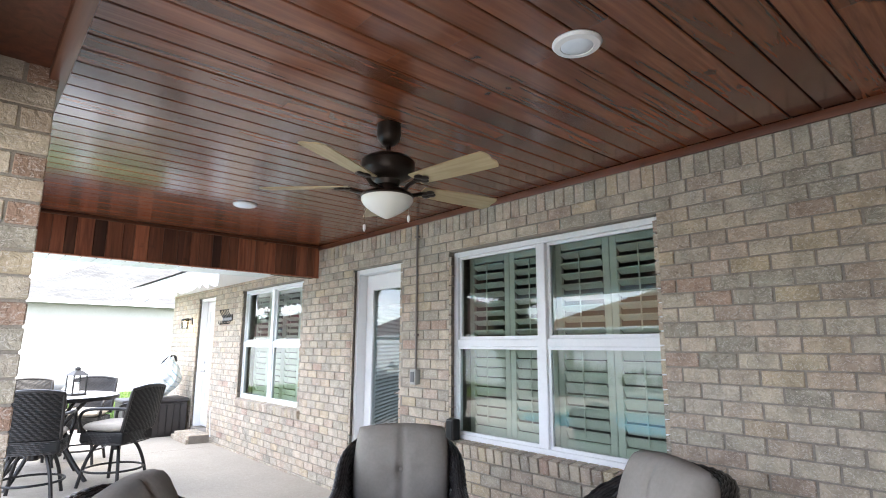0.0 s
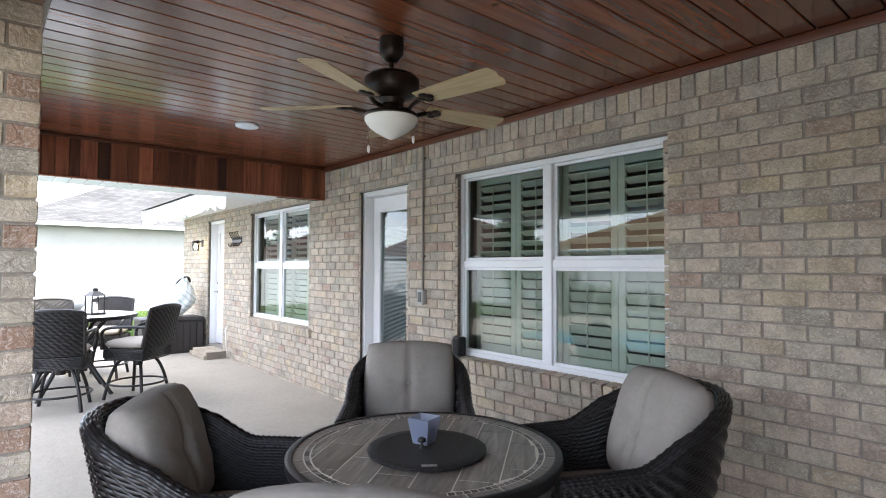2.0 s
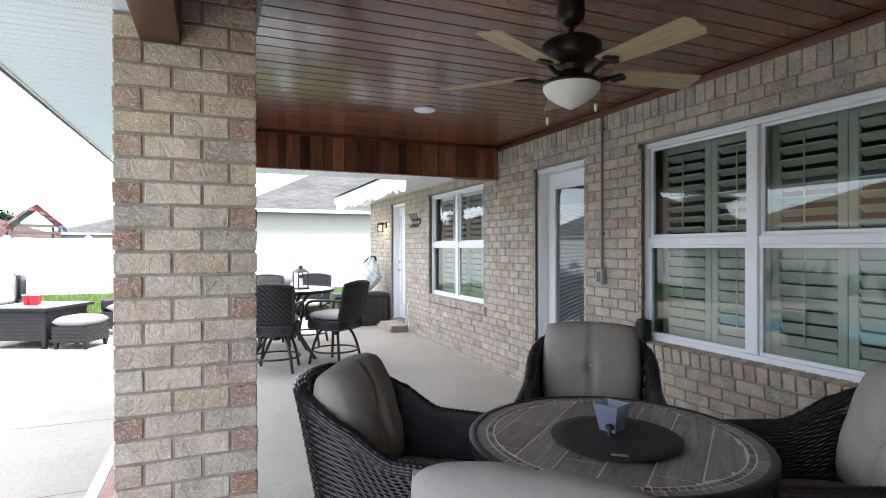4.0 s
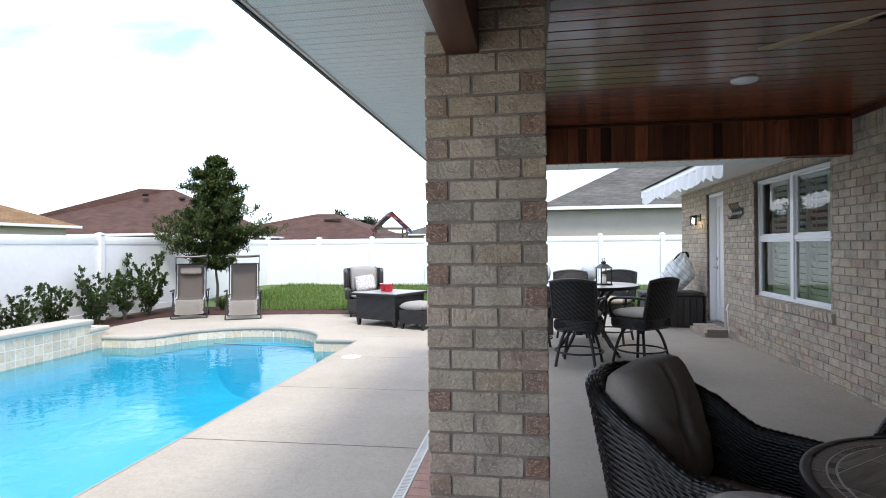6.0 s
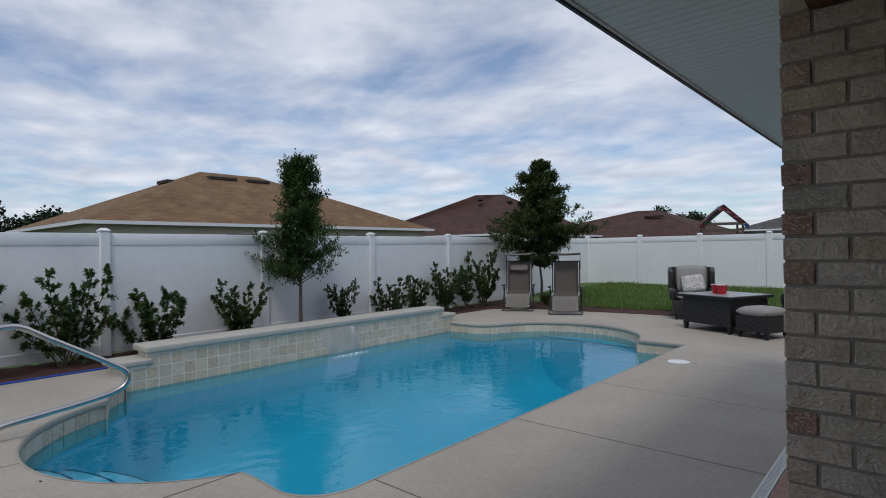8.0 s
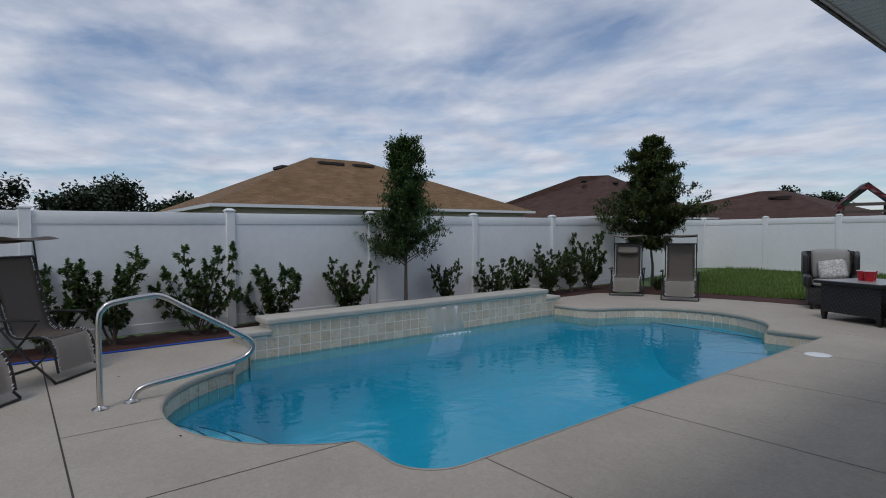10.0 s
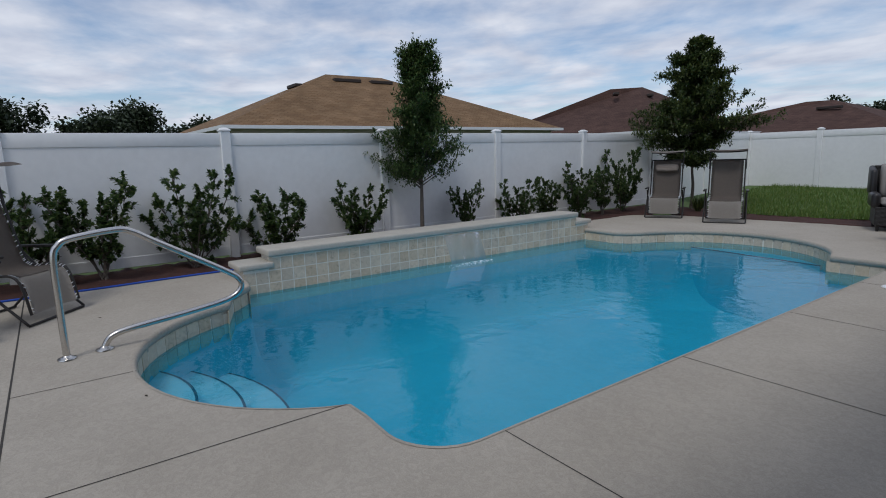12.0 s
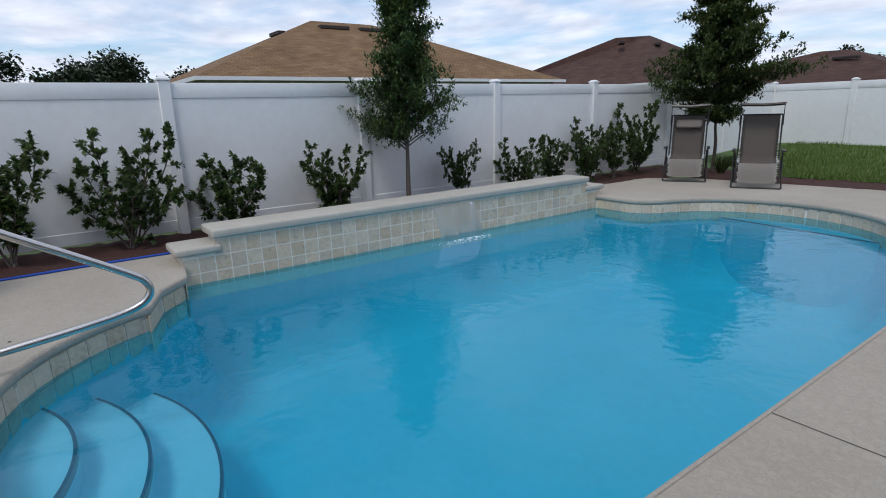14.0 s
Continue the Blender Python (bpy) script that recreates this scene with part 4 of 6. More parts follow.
# ---- fence ----
def fence_run(name, p0, d, n, first, label, L=2.49):
    """Posts with caps and plain panels between them; d is the unit way along."""
    run = empty(name, label, "fence", Matrix.Diagonal((1, 1, 0.98, 1)))
    tagged(run, kind="structure")
    ang = math.degrees(math.atan2(d[1], d[0]))
    post = mesh_of(rounded(bmesh.new(), (-.064, -.064, 0), (.064, .064, 1.80), 0.006, 1), "post", M["vinyl"], True)
    bm = rounded(bmesh.new(), (-.075, -.075, 1.80), (.075, .075, 1.825), 0.005, 1)
    q = [bm.verts.new(p) for p in ((-.066, -.066, 1.825), (.066, -.066, 1.825), (.066, .066, 1.825), (-.066, .066, 1.825))]
    w = [bm.verts.new(p) for p in ((-.03, -.03, 1.852), (.03, -.03, 1.852), (.03, .03, 1.852), (-.03, .03, 1.852))]
    for i in range(4):
        bm.faces.new((q[i], q[(i + 1) % 4], w[(i + 1) % 4], w[i]))
    bm.faces.new(w)
    cap = mesh_of(bm, "post_cap", M["vinyl"])
    bm = rounded(bmesh.new(), (.06, -.019, .10), (L - .06, .019, 1.67), 0.004, 1)
    panel = mesh_of(bm, "panel", M["vinyl"])
    top = mesh_of(rounded(bmesh.new(), (.062, -.030, 1.60), (L - .062, .030, 1.775), 0.008, 2), "top_rail", M["vinyl"], True)
    low = mesh_of(rounded(bmesh.new(), (.062, -.028, .04), (L - .062, .028, .18), 0.006, 1), "bottom_rail", M["vinyl"], True)
    for i in range(first, first + n):
        m = pose(p0[0] + d[0] * L * i, p0[1] + d[1] * L * i, 0, 0, 0, ang)
        po = place("post", post, run, m)
        c = new("post_cap", cap)
        c.parent = po
        for nm, me in (("panel", panel), ("top_rail", top), ("bottom_rail", low)):
            place(nm, me, run, m)
    return run


fence_run("fence_west", (FENCE_X, 2.62), (0, 1), 12, -6, "white vinyl privacy fence along the pool")
fence_run("fence_north", (FENCE_X, FENCE_Y), (1, 0), 13, 0, "white vinyl privacy fence behind the lawn", 1.83)

# ---- plants ----
def leafy(m, share):
    """Leaves pass a share of the light that falls on their far side."""
    tl, mx = m.n.new("ShaderNodeBsdfTranslucent"), m.n.new("ShaderNodeMixShader")
    m.l.new(m.b.inputs["Base Color"].links[0].from_socket, tl.inputs[0])
    mx.inputs[0].default_value = share
    m.l.new(m.b.outputs[0], mx.inputs[1])
    m.l.new(tl.outputs[0], mx.inputs[2])
    m.l.new(mx.outputs[0], m.n["Material Output"].inputs["Surface"])
    return m.m


leaf_m = Mat("leaf", 0.45)
leaf_m.color(leaf_m.ramp(leaf_m.random(True), [(0, (0.022, 0.048, 0.014)), (0.5, (0.060, 0.110, 0.030)), (0.9, (0.115, 0.170, 0.048)), (1.0, (0.19, 0.22, 0.08))]))
M["leaf"] = leafy(leaf_m, 0.42)
dark_leaf = Mat("dark_leaf", 0.5)
dark_leaf.color(dark_leaf.ramp(dark_leaf.random(True), [(0, (0.022, 0.040, 0.012)), (0.5, (0.056, 0.090, 0.023)), (1.0, (0.14, 0.165, 0.046))]))
M["dark_leaf"] = leafy(dark_leaf, 0.38)
far_leaf = Mat("far_leaf", 0.7)
far_leaf.color(far_leaf.ramp(far_leaf.random(True), [(0, (0.010, 0.020, 0.009)), (1.0, (0.045, 0.065, 0.025))]))
M["bark"] = plain("bark", (0.115, 0.095, 0.078), 0.9, var=0.35, scale=30, bump=0.8, bscale=60)


def add_leaf(v, f, p, d, up, l, w):
    """A folded leaf from p along d."""
    s = d.cross(up)
    if s.length < 1e-4:
        s = d.orthogonal()
    s.normalize()
    n = s.cross(d)
    k = len(v)
    v += [p, p + d * l * .5 + s * w + n * w * .3, p + d * l, p + d * l * .5 - s * w + n * w * .3, p + d * l * .5]
    f += [(k, k + 1, k + 4), (k + 1, k + 2, k + 4), (k + 2, k + 3, k + 4), (k + 3, k, k + 4)]


def leaves_mesh(name, v, f, mat):
    me = bpy.data.meshes.new(name)
    me.from_pydata([tuple(p) for p in v], [], f)
    me.materials.append(mat)
    return me


def rnd_dir(r, lift=0.0):
    d = Vector((r.gauss(0, 1), r.gauss(0, 1), r.gauss(0, 1) + lift))
    return d.normalized()


def bush_meshes(seed, h, spread, nstem, leaf_l):
    """An upright shrub: bare stems that fork, each shoot ending in tufts of leaves."""
    r = random.Random(seed)
    wood, v, f = bmesh.new(), [], []
    for s in range(nstem):
        a = 6.28 * s / nstem + r.uniform(-.5, .5)
        sp, hh = spread * r.uniform(.35, 1.15), h * r.uniform(.45, 1.0)
        pts = smooth_path([(r.uniform(-.04, .04), r.uniform(-.04, .04), 0), (math.cos(a) * sp * .35, math.sin(a) * sp * .35, hh * .35), (math.cos(a + r.uniform(-.3, .3)) * sp * .8, math.sin(a) * sp * .8, hh * .72), (math.cos(a) * sp, math.sin(a) * sp, hh)], 5)
        tube(wood, pts, [.011 * (1 - .75 * i / len(pts)) for i in range(len(pts))], 5)
        shoots = [(pts[i], (pts[min(i + 2, len(pts) - 1)] - pts[i - 1]).normalized()) for i in range(4, len(pts), 2)]
        for p, d in shoots:
            for _ in range(4):
                dd = (d * .7 + rnd_dir(r, .3) * .8).normalized()
                ln = r.uniform(.06, .17)
                q = p + dd * ln
                tube(wood, [p, q], [.004, .002], 4)
                for _ in range(r.randint(20, 28)):
                    t = r.uniform(.45, 1.08)
                    add_leaf(v, f, p.lerp(q, t), (dd * .65 + rnd_dir(r, .2)).normalized(), Vector((0, 0, 1)), leaf_l * r.uniform(.5, .95), leaf_l * .30)
    return mesh_of(wood, "stem", M["bark"]), leaves_mesh("foliage", v, f, M["leaf"])


SHRUBS = [bush_meshes(s, 1.0, .46, n, .070) for s, n in ((1, 8), (2, 9), (3, 7), (7, 10))]


def shrub(i, x, y, h, w, turn, label="leafy green shrub growing in the mulch bed"):
    st, fo = SHRUBS[i % 4]
    b = empty("shrub", label, "shrub", pose(x, y, 0.0, 0, 0, turn), "shrubs along the fence")
    for nm, me in (("stem", st), ("foliage", fo)):
        place(nm, me, b, Matrix.Diagonal((w * .9, w * .98, h * .93, 1)))


for i, (y, h, w) in enumerate(((-2.9, 1.2, 1.0), (-1.6, 1.1, 1.1), (-.55, 1.2, 1.15), (.30, 1.15, .95), (.98, 1.22, 1.15), (2.02, 1.28, 1.1), (3.05, 1.12, 1.15), (4.38, 1.02, .95), (6.50, .88, .70), (7.62, .90, .85), (8.50, 1.02, .85), (9.42, 1.15, .95), (10.15, 1.05, .9), (10.95, 1.38, 1.0))):
    shrub(i, -8.22 + .05 * math.sin(i * 2.3), y, h, w, i * 77)


def young_tree(name, label, m, seed, trunk_h, top, width, n, leaf_l, mat, tiers=None):
    """Trunk, limbs and a crown of many small leaves. width(t) gives the crown's radius from its foot (0) to its top (1)."""
    r = random.Random(seed)
    t_ob = empty(name, label, "tree", m)
    wood, v, f = bmesh.new(), [], []
    pts = smooth_path([(0, 0, -.05), (.02, -.01, trunk_h * .5), (-.01, .02, trunk_h), (.03, .0, (trunk_h + top) / 2), (0, .02, top * .97)], 6)
    tube(wood, pts, [.04 * (1 - .85 * i / len(pts)) for i in range(len(pts))], 8)
    limbs = []
    for i in range(n):
        t = (i + r.random()) / n
        if tiers:
            t = min(1, (round(t * tiers) + r.gauss(0, .10)) / tiers)
            t = max(0, t)
        z = trunk_h + (top - trunk_h) * t
        a = r.uniform(0, 6.28)
        lobe = 1 + .6 * noise.noise(Vector((math.cos(a) * 1.3, math.sin(a) * 1.3, z * 1.9 + seed)))
        L = max(.06, width(t, a) * lobe * r.uniform(.45, 1.15))
        rise = r.uniform(.05, .45) * (L if not tiers else L * .8)
        p0 = Vector((0, 0, max(trunk_h * .8, z - .12)))
        p1 = Vector((math.cos(a) * L * .55, math.sin(a) * L * .55, z + rise * .35))
        p2 = Vector((math.cos(a) * L, math.sin(a) * L, z + rise))
        q = smooth_path([p0, p1, p2], 4)
        tube(wood, q, [.011 * (1 - .8 * k / len(q)) for k in range(len(q))], 4)
        for k in range(3, len(q)):
            d = (q[k] - q[k - 1]).normalized()
            for _ in range(5):
                s0 = q[k] + rnd_dir(r) * .05
                dd = (d * .5 + rnd_dir(r, .5)).normalized()
                s1 = s0 + dd * r.uniform(.07, .17)
                for _ in range(7):
                    add_leaf(v, f, s0.lerp(s1, r.random()), (dd * .5 + rnd_dir(r, .2)).normalized(), Vector((0, 0, 1)), leaf_l * r.uniform(.6, 1.15), leaf_l * .2)
    tr = place("trunk", mesh_of(wood, "trunk", M["bark"], True), t_ob, Matrix())
    place("crown", leaves_mesh("crown", v, f, mat), t_ob, Matrix())
    return t_ob


young_tree("young_oak", "slim young oak with a staked trunk in the bed", pose(-8.05, 5.42, 0), 21, .95, 2.97, lambda t, a: (.58 - .16 * t if t < .36 else .30 * (1 - ((t - .36) / .64)) ** .6 + .12) * min(1, .6 + 4 * t) * (1 + .22 * math.sin(2 * a + 7 * t)), 170, .062, M["leaf"])
young_tree("holly_tree", "dark layered evergreen tree behind the loungers", pose(-7.38, 12.2, 0, 0, 0, 40), 34, 1.05, 3.50, lambda t, a: (1.06 * (1 - t) ** .78 + .12) * min(1, .42 + 2.2 * t) * (1 + .26 * math.sin(a * 2 + t * 9)), 340, .088, M["dark_leaf"], tiers=7)
# low strap-leaved tufts at the foot of the evergreen
for i, (x, y) in enumerate(((-7.85, 11.75), (-7.05, 11.9), (-6.75, 12.05))):
    r = random.Random(i)
    v, f = [], []
    for k in range(110):
        a = r.uniform(0, 6.28)
        d = Vector((math.cos(a) * .5, math.sin(a) * .5, r.uniform(.6, 1.4))).normalized()
        add_leaf(v, f, Vector((r.uniform(-.05, .05), r.uniform(-.05, .05), 0)), d, Vector((0, 0, 1)), r.uniform(.25, .45), .012)
    tuft = empty("grass_tuft", "dark strap-leaved clump in the mulch", "plant", pose(x, y, 0.0), "clumps by the tree")
    place("blades", leaves_mesh("blades", v, f, M["dark_leaf"]), tuft, Matrix())

# ---- neighbours beyond the fence ----
M["stucco"] = plain("stucco", (0.50, 0.46, 0.38), 0.9, var=0.06, scale=2, bump=0.2, of="World")
M["stucco_grey"] = plain("stucco_grey", (0.36, 0.345, 0.30), 0.9, var=0.06, scale=2, bump=0.2, of="World")
M["vent"] = plain("roof_vent", (0.035, 0.025, 0.02), 0.7)


def house(label, x0, y0, x1, y1, eave, ridge, peak, wall, roof, vents=(), turn=None):
    """A hip-roofed bungalow; ridge holds the two ends of its ridge."""
    h = empty("house", label, "house")
    o = 0.45
    part("wall", B((x0 + o, y0 + o, -.1), (x1 - o, y1 - o, eave + .02)), wall, h)
    (ax, ay), (bx, by) = ridge
    bm = bmesh.new()
    c = [bm.verts.new(p) for p in ((x0, y0, eave), (x1, y0, eave), (x1, y1, eave), (x0, y1, eave))]
    a, b = bm.verts.new((ax, ay, peak)), bm.verts.new((bx, by, peak))
    if abs(by - ay) > abs(bx - ax):
        for q in ((c[0], c[1], a), (c[1], c[2], b, a), (c[2], c[3], b), (c[3], c[0], a, b)):
            bm.faces.new(q)
    else:
        for q in ((c[0], c[1], b, a), (c[1], c[2], b), (c[2], c[3], a, b), (c[3], c[0], a)):
            bm.faces.new(q)
    bm.faces.new(c[::-1])
    rf = part("roof", bm, roof, h)
    bm = bmesh.new()
    for p, q in (((x0 - .03, y0 - .03, eave - .11), (x1 + .03, y0 + .05, eave + .02)), ((x0 - .03, y1 - .05, eave - .11), (x1 + .03, y1 + .03, eave + .02)), ((x0 - .03, y0 + .05, eave - .11), (x0 + .05, y1 - .05, eave + .02)), ((x1 - .05, y0 + .05, eave - .11), (x1 + .03, y1 - .05, eave + .02))):
        box(bm, p, q)
    part("gutter", bm, M["white"], h, "white gutter and fascia")
    for x, y, z, l, ang in vents:
        part("roof_vent", rounded(bmesh.new(), (-.18, -l / 2, -.02), (.18, l / 2, .14), 0.02, 1), M["vent"], rf, m=pose(x, y, z, 0, 0, ang))
    return h


hs = house("tan-roofed neighbouring bungalow behind the fence", -34, 6.0, -22, 24.2, 2.66, ((-28, 12.9), (-28, 16.2)), 5.65, M["stucco"], M["roof_tan"], ((-27.2, 13.7, 5.22, 1.5, 0), (-27.2, 15.7, 5.22, 1.3, 0), (-28.3, 11.3, 4.95, 1.2, 90)))
house("brown-roofed bungalow beyond the neighbour", -33, 27, -19, 41, 2.35, ((-25.6, 33.0), (-23.9, 34.2)), 5.55, M["stucco_grey"], M["roof_brown"], ((-24.4, 32.0, 5.0, 1.2, 40), (-22.8, 33.4, 4.80, 1.2, 40)))
house("dark brown roofed house beyond the lawn", -29, 40, -10.5, 54, 2.1, ((-18.6, 46.5), (-17, 47)), 4.5, M["stucco_grey"], M["roof_brown"], ((-16.4, 44.6, 3.80, 1.6, 78),))
house("grey-roofed house far beyond the play tower", -12.5, 52, 4, 66, 2.7, ((-6, 58), (-3, 58)), 4.9, M["stucco_grey"], M["roof_grey"])
house("beige stucco house with a grey shingle roof", 0.4, 23.2, 20, 37, 3.05, ((8.2, 30), (13, 30)), 7.0, M["stucco_grey"], M["roof_grey"])
# narrow windows under the tan eave
for y in (11.5, 13.5, 16.6, 18.6):
    w = part("window", B((-22.46, y, 1.55), (-22.42, y + 1.5, 2.25)), M["vent"], hs, "dark window")


def far_tree(x, y, h, w, seed):
    r = random.Random(seed)
    t = empty("far_tree", "dark broad tree beyond the houses", "tree", pose(x, y, 0), "distant trees")
    wood, v, f = bmesh.new(), [], []
    tube(wood, [(0, 0, -.1), (.1, 0, h * .4), (0, .1, h * .7)], [.28, .2, .08], 7)
    for c in range(22):
        a, rr = r.uniform(0, 6.28), r.uniform(0, w)
        p = Vector((math.cos(a) * rr, math.sin(a) * rr, h * r.uniform(.45, .9) - rr * .1))
        tube(wood, [(0, 0, h * .4), p], [.08, .02], 4)
        for _ in range(330):
            q = p + rnd_dir(r) * r.uniform(.1, 1.0) * w * .38
            add_leaf(v, f, q, rnd_dir(r), Vector((0, 0, 1)), .40, .15)
    place("trunk", mesh_of(wood, "trunk", M["bark"]), t, Matrix())
    place("crown", leaves_mesh("crown", v, f, far_leaf.m), t, Matrix())


for i, (x, y, h, w) in enumerate(((-62, -2, 6.8, 4), (-60, 4, 5.6, 3), (-66, 8.5, 7.4, 4.5), (-64, 14, 6.0, 3.5), (-70, 19, 5.6, 3.5), (-72, 24, 5.5, 3.2), (-60, -9, 7.5, 4.5), (-70, 29, 7.6, 3), (-26, 72, 6.4, 3.4), (-23, 74, 5.6, 3.0), (-8, 88, 5.0, 3.4), (-2, 90, 5.2, 3.4), (-14, 86, 4.6, 3.2), (5, 86, 5.4, 3.2))):
    far_tree(x, y, h, w, i)

# ---- play tower beyond the back fence ----
tower = empty("play_tower", "wooden play tower with a striped canvas roof", "play tower", pose(-6.75, 26.5, 0, 0, 0, 24) @ Matrix.Diagonal((.80, .80, .885, 1)))
M["play_wood"] = plain("play_wood", (0.10, 0.08, 0.065), 0.8, var=0.25, scale=8)
canv = Mat("canvas", 0.7)
canv.color(canv.ramp(canv.noise(canv.vec((0.6, 0.6, 1.6)), 1.1, 2), [(0.30, (0.02, 0.03, 0.05)), (0.42, (0.05, 0.16, 0.35)), (0.47, (0.35, 0.42, 0.48)), (0.52, (0.30, 0.05, 0.06)), (0.58, (0.02, 0.02, 0.02)), (0.66, (0.04, 0.12, 0.06))]))
for sx in (-.95, .95):
    for sy in (-.7, .7):
        part("post", rounded(bmesh.new(), (sx - .05, sy - .05, 0), (sx + .05, sy + .05, 2.75), 0.008, 1), M["play_wood"], tower)
for z in (1.5, 1.95, 2.3):
    part("rail", rounded(bmesh.new(), (-1.0, -.76, z), (1.0, -.70, z + .12), 0.008, 1), M["play_wood"], tower)
part("platform", rounded(bmesh.new(), (-1.0, -.75, 1.35), (1.0, .75, 1.42), 0.008, 1), M["play_wood"], tower)
for s in (-1, 1):
    bm = bmesh.new()
    q = [(0, -.85, 3.62), (0, .85, 3.62), (s * 1.2, .85, 2.62), (s * 1.2, -.85, 2.62)]
    bm.faces.new([bm.verts.new(p) for p in q])
    bmesh.ops.solidify(bm, geom=bm.faces[:], thickness=0.02)
    part("canvas_roof", bm, canv.m, tower, "striped canvas roof panel")
    bm = bmesh.new()
    q = [(0, -.87, 3.63), (s * 1.22, -.87, 2.60), (s * 1.22, -.87, 2.36), (0, -.87, 3.33)]
    bm.faces.new([bm.verts.new(p) for p in q])
    bmesh.ops.solidify(bm, geom=bm.faces[:], thickness=0.02)
    part("canvas_flap", bm, canv.m, tower, "coloured canvas gable flap")
    part("rafter", tube(bmesh.new(), [(0, -.80, 3.58), (s * 1.15, -.80, 2.62)], .045, 6), M["play_wood"], tower)
part("tie_beam", rounded(bmesh.new(), (-1.1, -.84, 2.60), (1.1, -.76, 2.74), 0.008, 1), M["play_wood"], tower)

# ---- woven furniture ----
wick = Mat("wicker_strand", 0.33)
wv = wick.vec(of="Object")
wick.color(wick.ramp(wick.noise(wv, 90, 3), [(0.3, (0.008, 0.007, 0.007)), (0.7, (0.023, 0.020, 0.020))])).bump(wick.noise(wick.vec((300, 300, 40)), 1.0, 2), 0.15, 0.002)
M["wicker"] = wick.m
wick2 = Mat("brown_wicker_strand", 0.4)
wick2.color(wick2.ramp(wick2.noise(wick2.vec(of="Object"), 60, 3), [(0.3, (0.009, 0.008, 0.008)), (0.7, (0.024, 0.021, 0.020))]))
M["wicker_grey"] = wick2.m
M["wicker_core"] = plain("wicker_core", (0.006, 0.006, 0.006), 0.8)


def woven(bm, surf, ulen, vlen, pitch=0.017, rib=0.028, amp=0.0048, slant=1):
    """Flat strands laid in rows over hidden ribs, each row out of step with the last. surf(u, v) gives point and normal for u, v in 0..1."""
    rows = max(2, int(vlen / pitch))
    n = max(4, int(ulen / rib * 2))
    for j in range(rows):
        va, vm, vb = (j + .07) / rows, (j + .5) / rows, (j + .93) / rows
        prev = None
        for i in range(n + 1):
            u = i / n
            ph = math.cos(math.pi * (i + j * slant) * 0.5)
            h = amp * ph
            cur = []
            for vv, dh in ((va, -.0028), (vm, .0022), (vb, -.0028)):
                p, nr = surf(u, vv)
                cur.append(bm.verts.new(p + nr * (h + dh)))
            if prev:
                bm.faces.new((prev[0], cur[0], cur[1], prev[1]))
                bm.faces.new((prev[1], cur[1], cur[2], prev[2]))
            prev = cur
    return bm


def core(bm, surf, nu=30, nv=6, off=-.006):
    g = [[None] * (nv + 1) for _ in range(nu + 1)]
    for i in range(nu + 1):
        for j in range(nv + 1):
            p, nr = surf(i / nu, j / nv)
            g[i][j] = bm.verts.new(p + nr * off)
    for i in range(nu):
        for j in range(nv):
            bm.faces.new((g[i][j], g[i + 1][j], g[i + 1][j + 1], g[i][j + 1]))
    return bm


def surface(fn, e=1e-3, flip=1):
    """Point and normal of a swept surface."""
    def s(u, v):
        p = fn(u, v)
        du = fn(min(1, u + e), v) - fn(max(0, u - e), v)
        dv = fn(u, min(1, v + e)) - fn(u, max(0, v - e))
        n = du.cross(dv)
        return p, (n.normalized() * flip if n.length > 0 else Vector((0, 0, 1)))
    return s


def cushion(w, h, t, r=0.10, tuft=True, seed=0, n=26):
    """A stuffed cushion standing in the x-z plane, face to +y; edges full, the middle drawn in by a button."""
    bm = bmesh.new()
    rr = random.Random(seed)
    grid = {}
    for side in (1, -1):
        for i in range(n + 1):
            for j in range(n + 1):
                a, b = 2 * i / n - 1, 2 * j / n - 1
                # square to rounded square
                x = a * math.sqrt(1 - r * b * b)
                z = b * math.sqrt(1 - r * a * a)
                e = max(0.0, (1 - abs(a) ** 4)) ** .42 * max(0.0, (1 - abs(b) ** 4)) ** .42
                y = t / 2 * e
                if tuft and side == 1:
                    y -= t * .22 * math.exp(-((x / .09) ** 2 + (z / .12) ** 2))
                    y -= t * .11 * math.exp(-(x / .045) ** 2) * (1 - abs(z)) ** .3
                    for c in range(5):
                        turn = math.atan2(z, x) - (c * 1.256 + .5 + .2 * math.sin(c * 3 + seed))
                        y -= t * .05 * math.exp(-((math.sin(turn / 2) * 2) / .16) ** 2) * math.exp(-((math.hypot(x, z) - .32) / .22) ** 2)
                y += e * (.008 * noise.noise(Vector((x * 3 + seed, z * 3, side * 4.0))) + .003 * noise.noise(Vector((x * 9 + seed, z * 9, side * 4.0))))
                key = (side, i, j)
                if (i in (0, n) or j in (0, n)) and side == -1:
                    grid[key] = grid[(1, i, j)]
                else:
                    grid[key] = bm.verts.new((x * w / 2, side * y, z * h / 2))
        for i in range(n):
            for j in range(n):
                q = [grid[(side, i, j)], grid[(side, i + 1, j)], grid[(side, i + 1, j + 1)], grid[(side, i, j + 1)]]
                if len(set(q)) == 4:
                    bm.faces.new(q)
    return bm


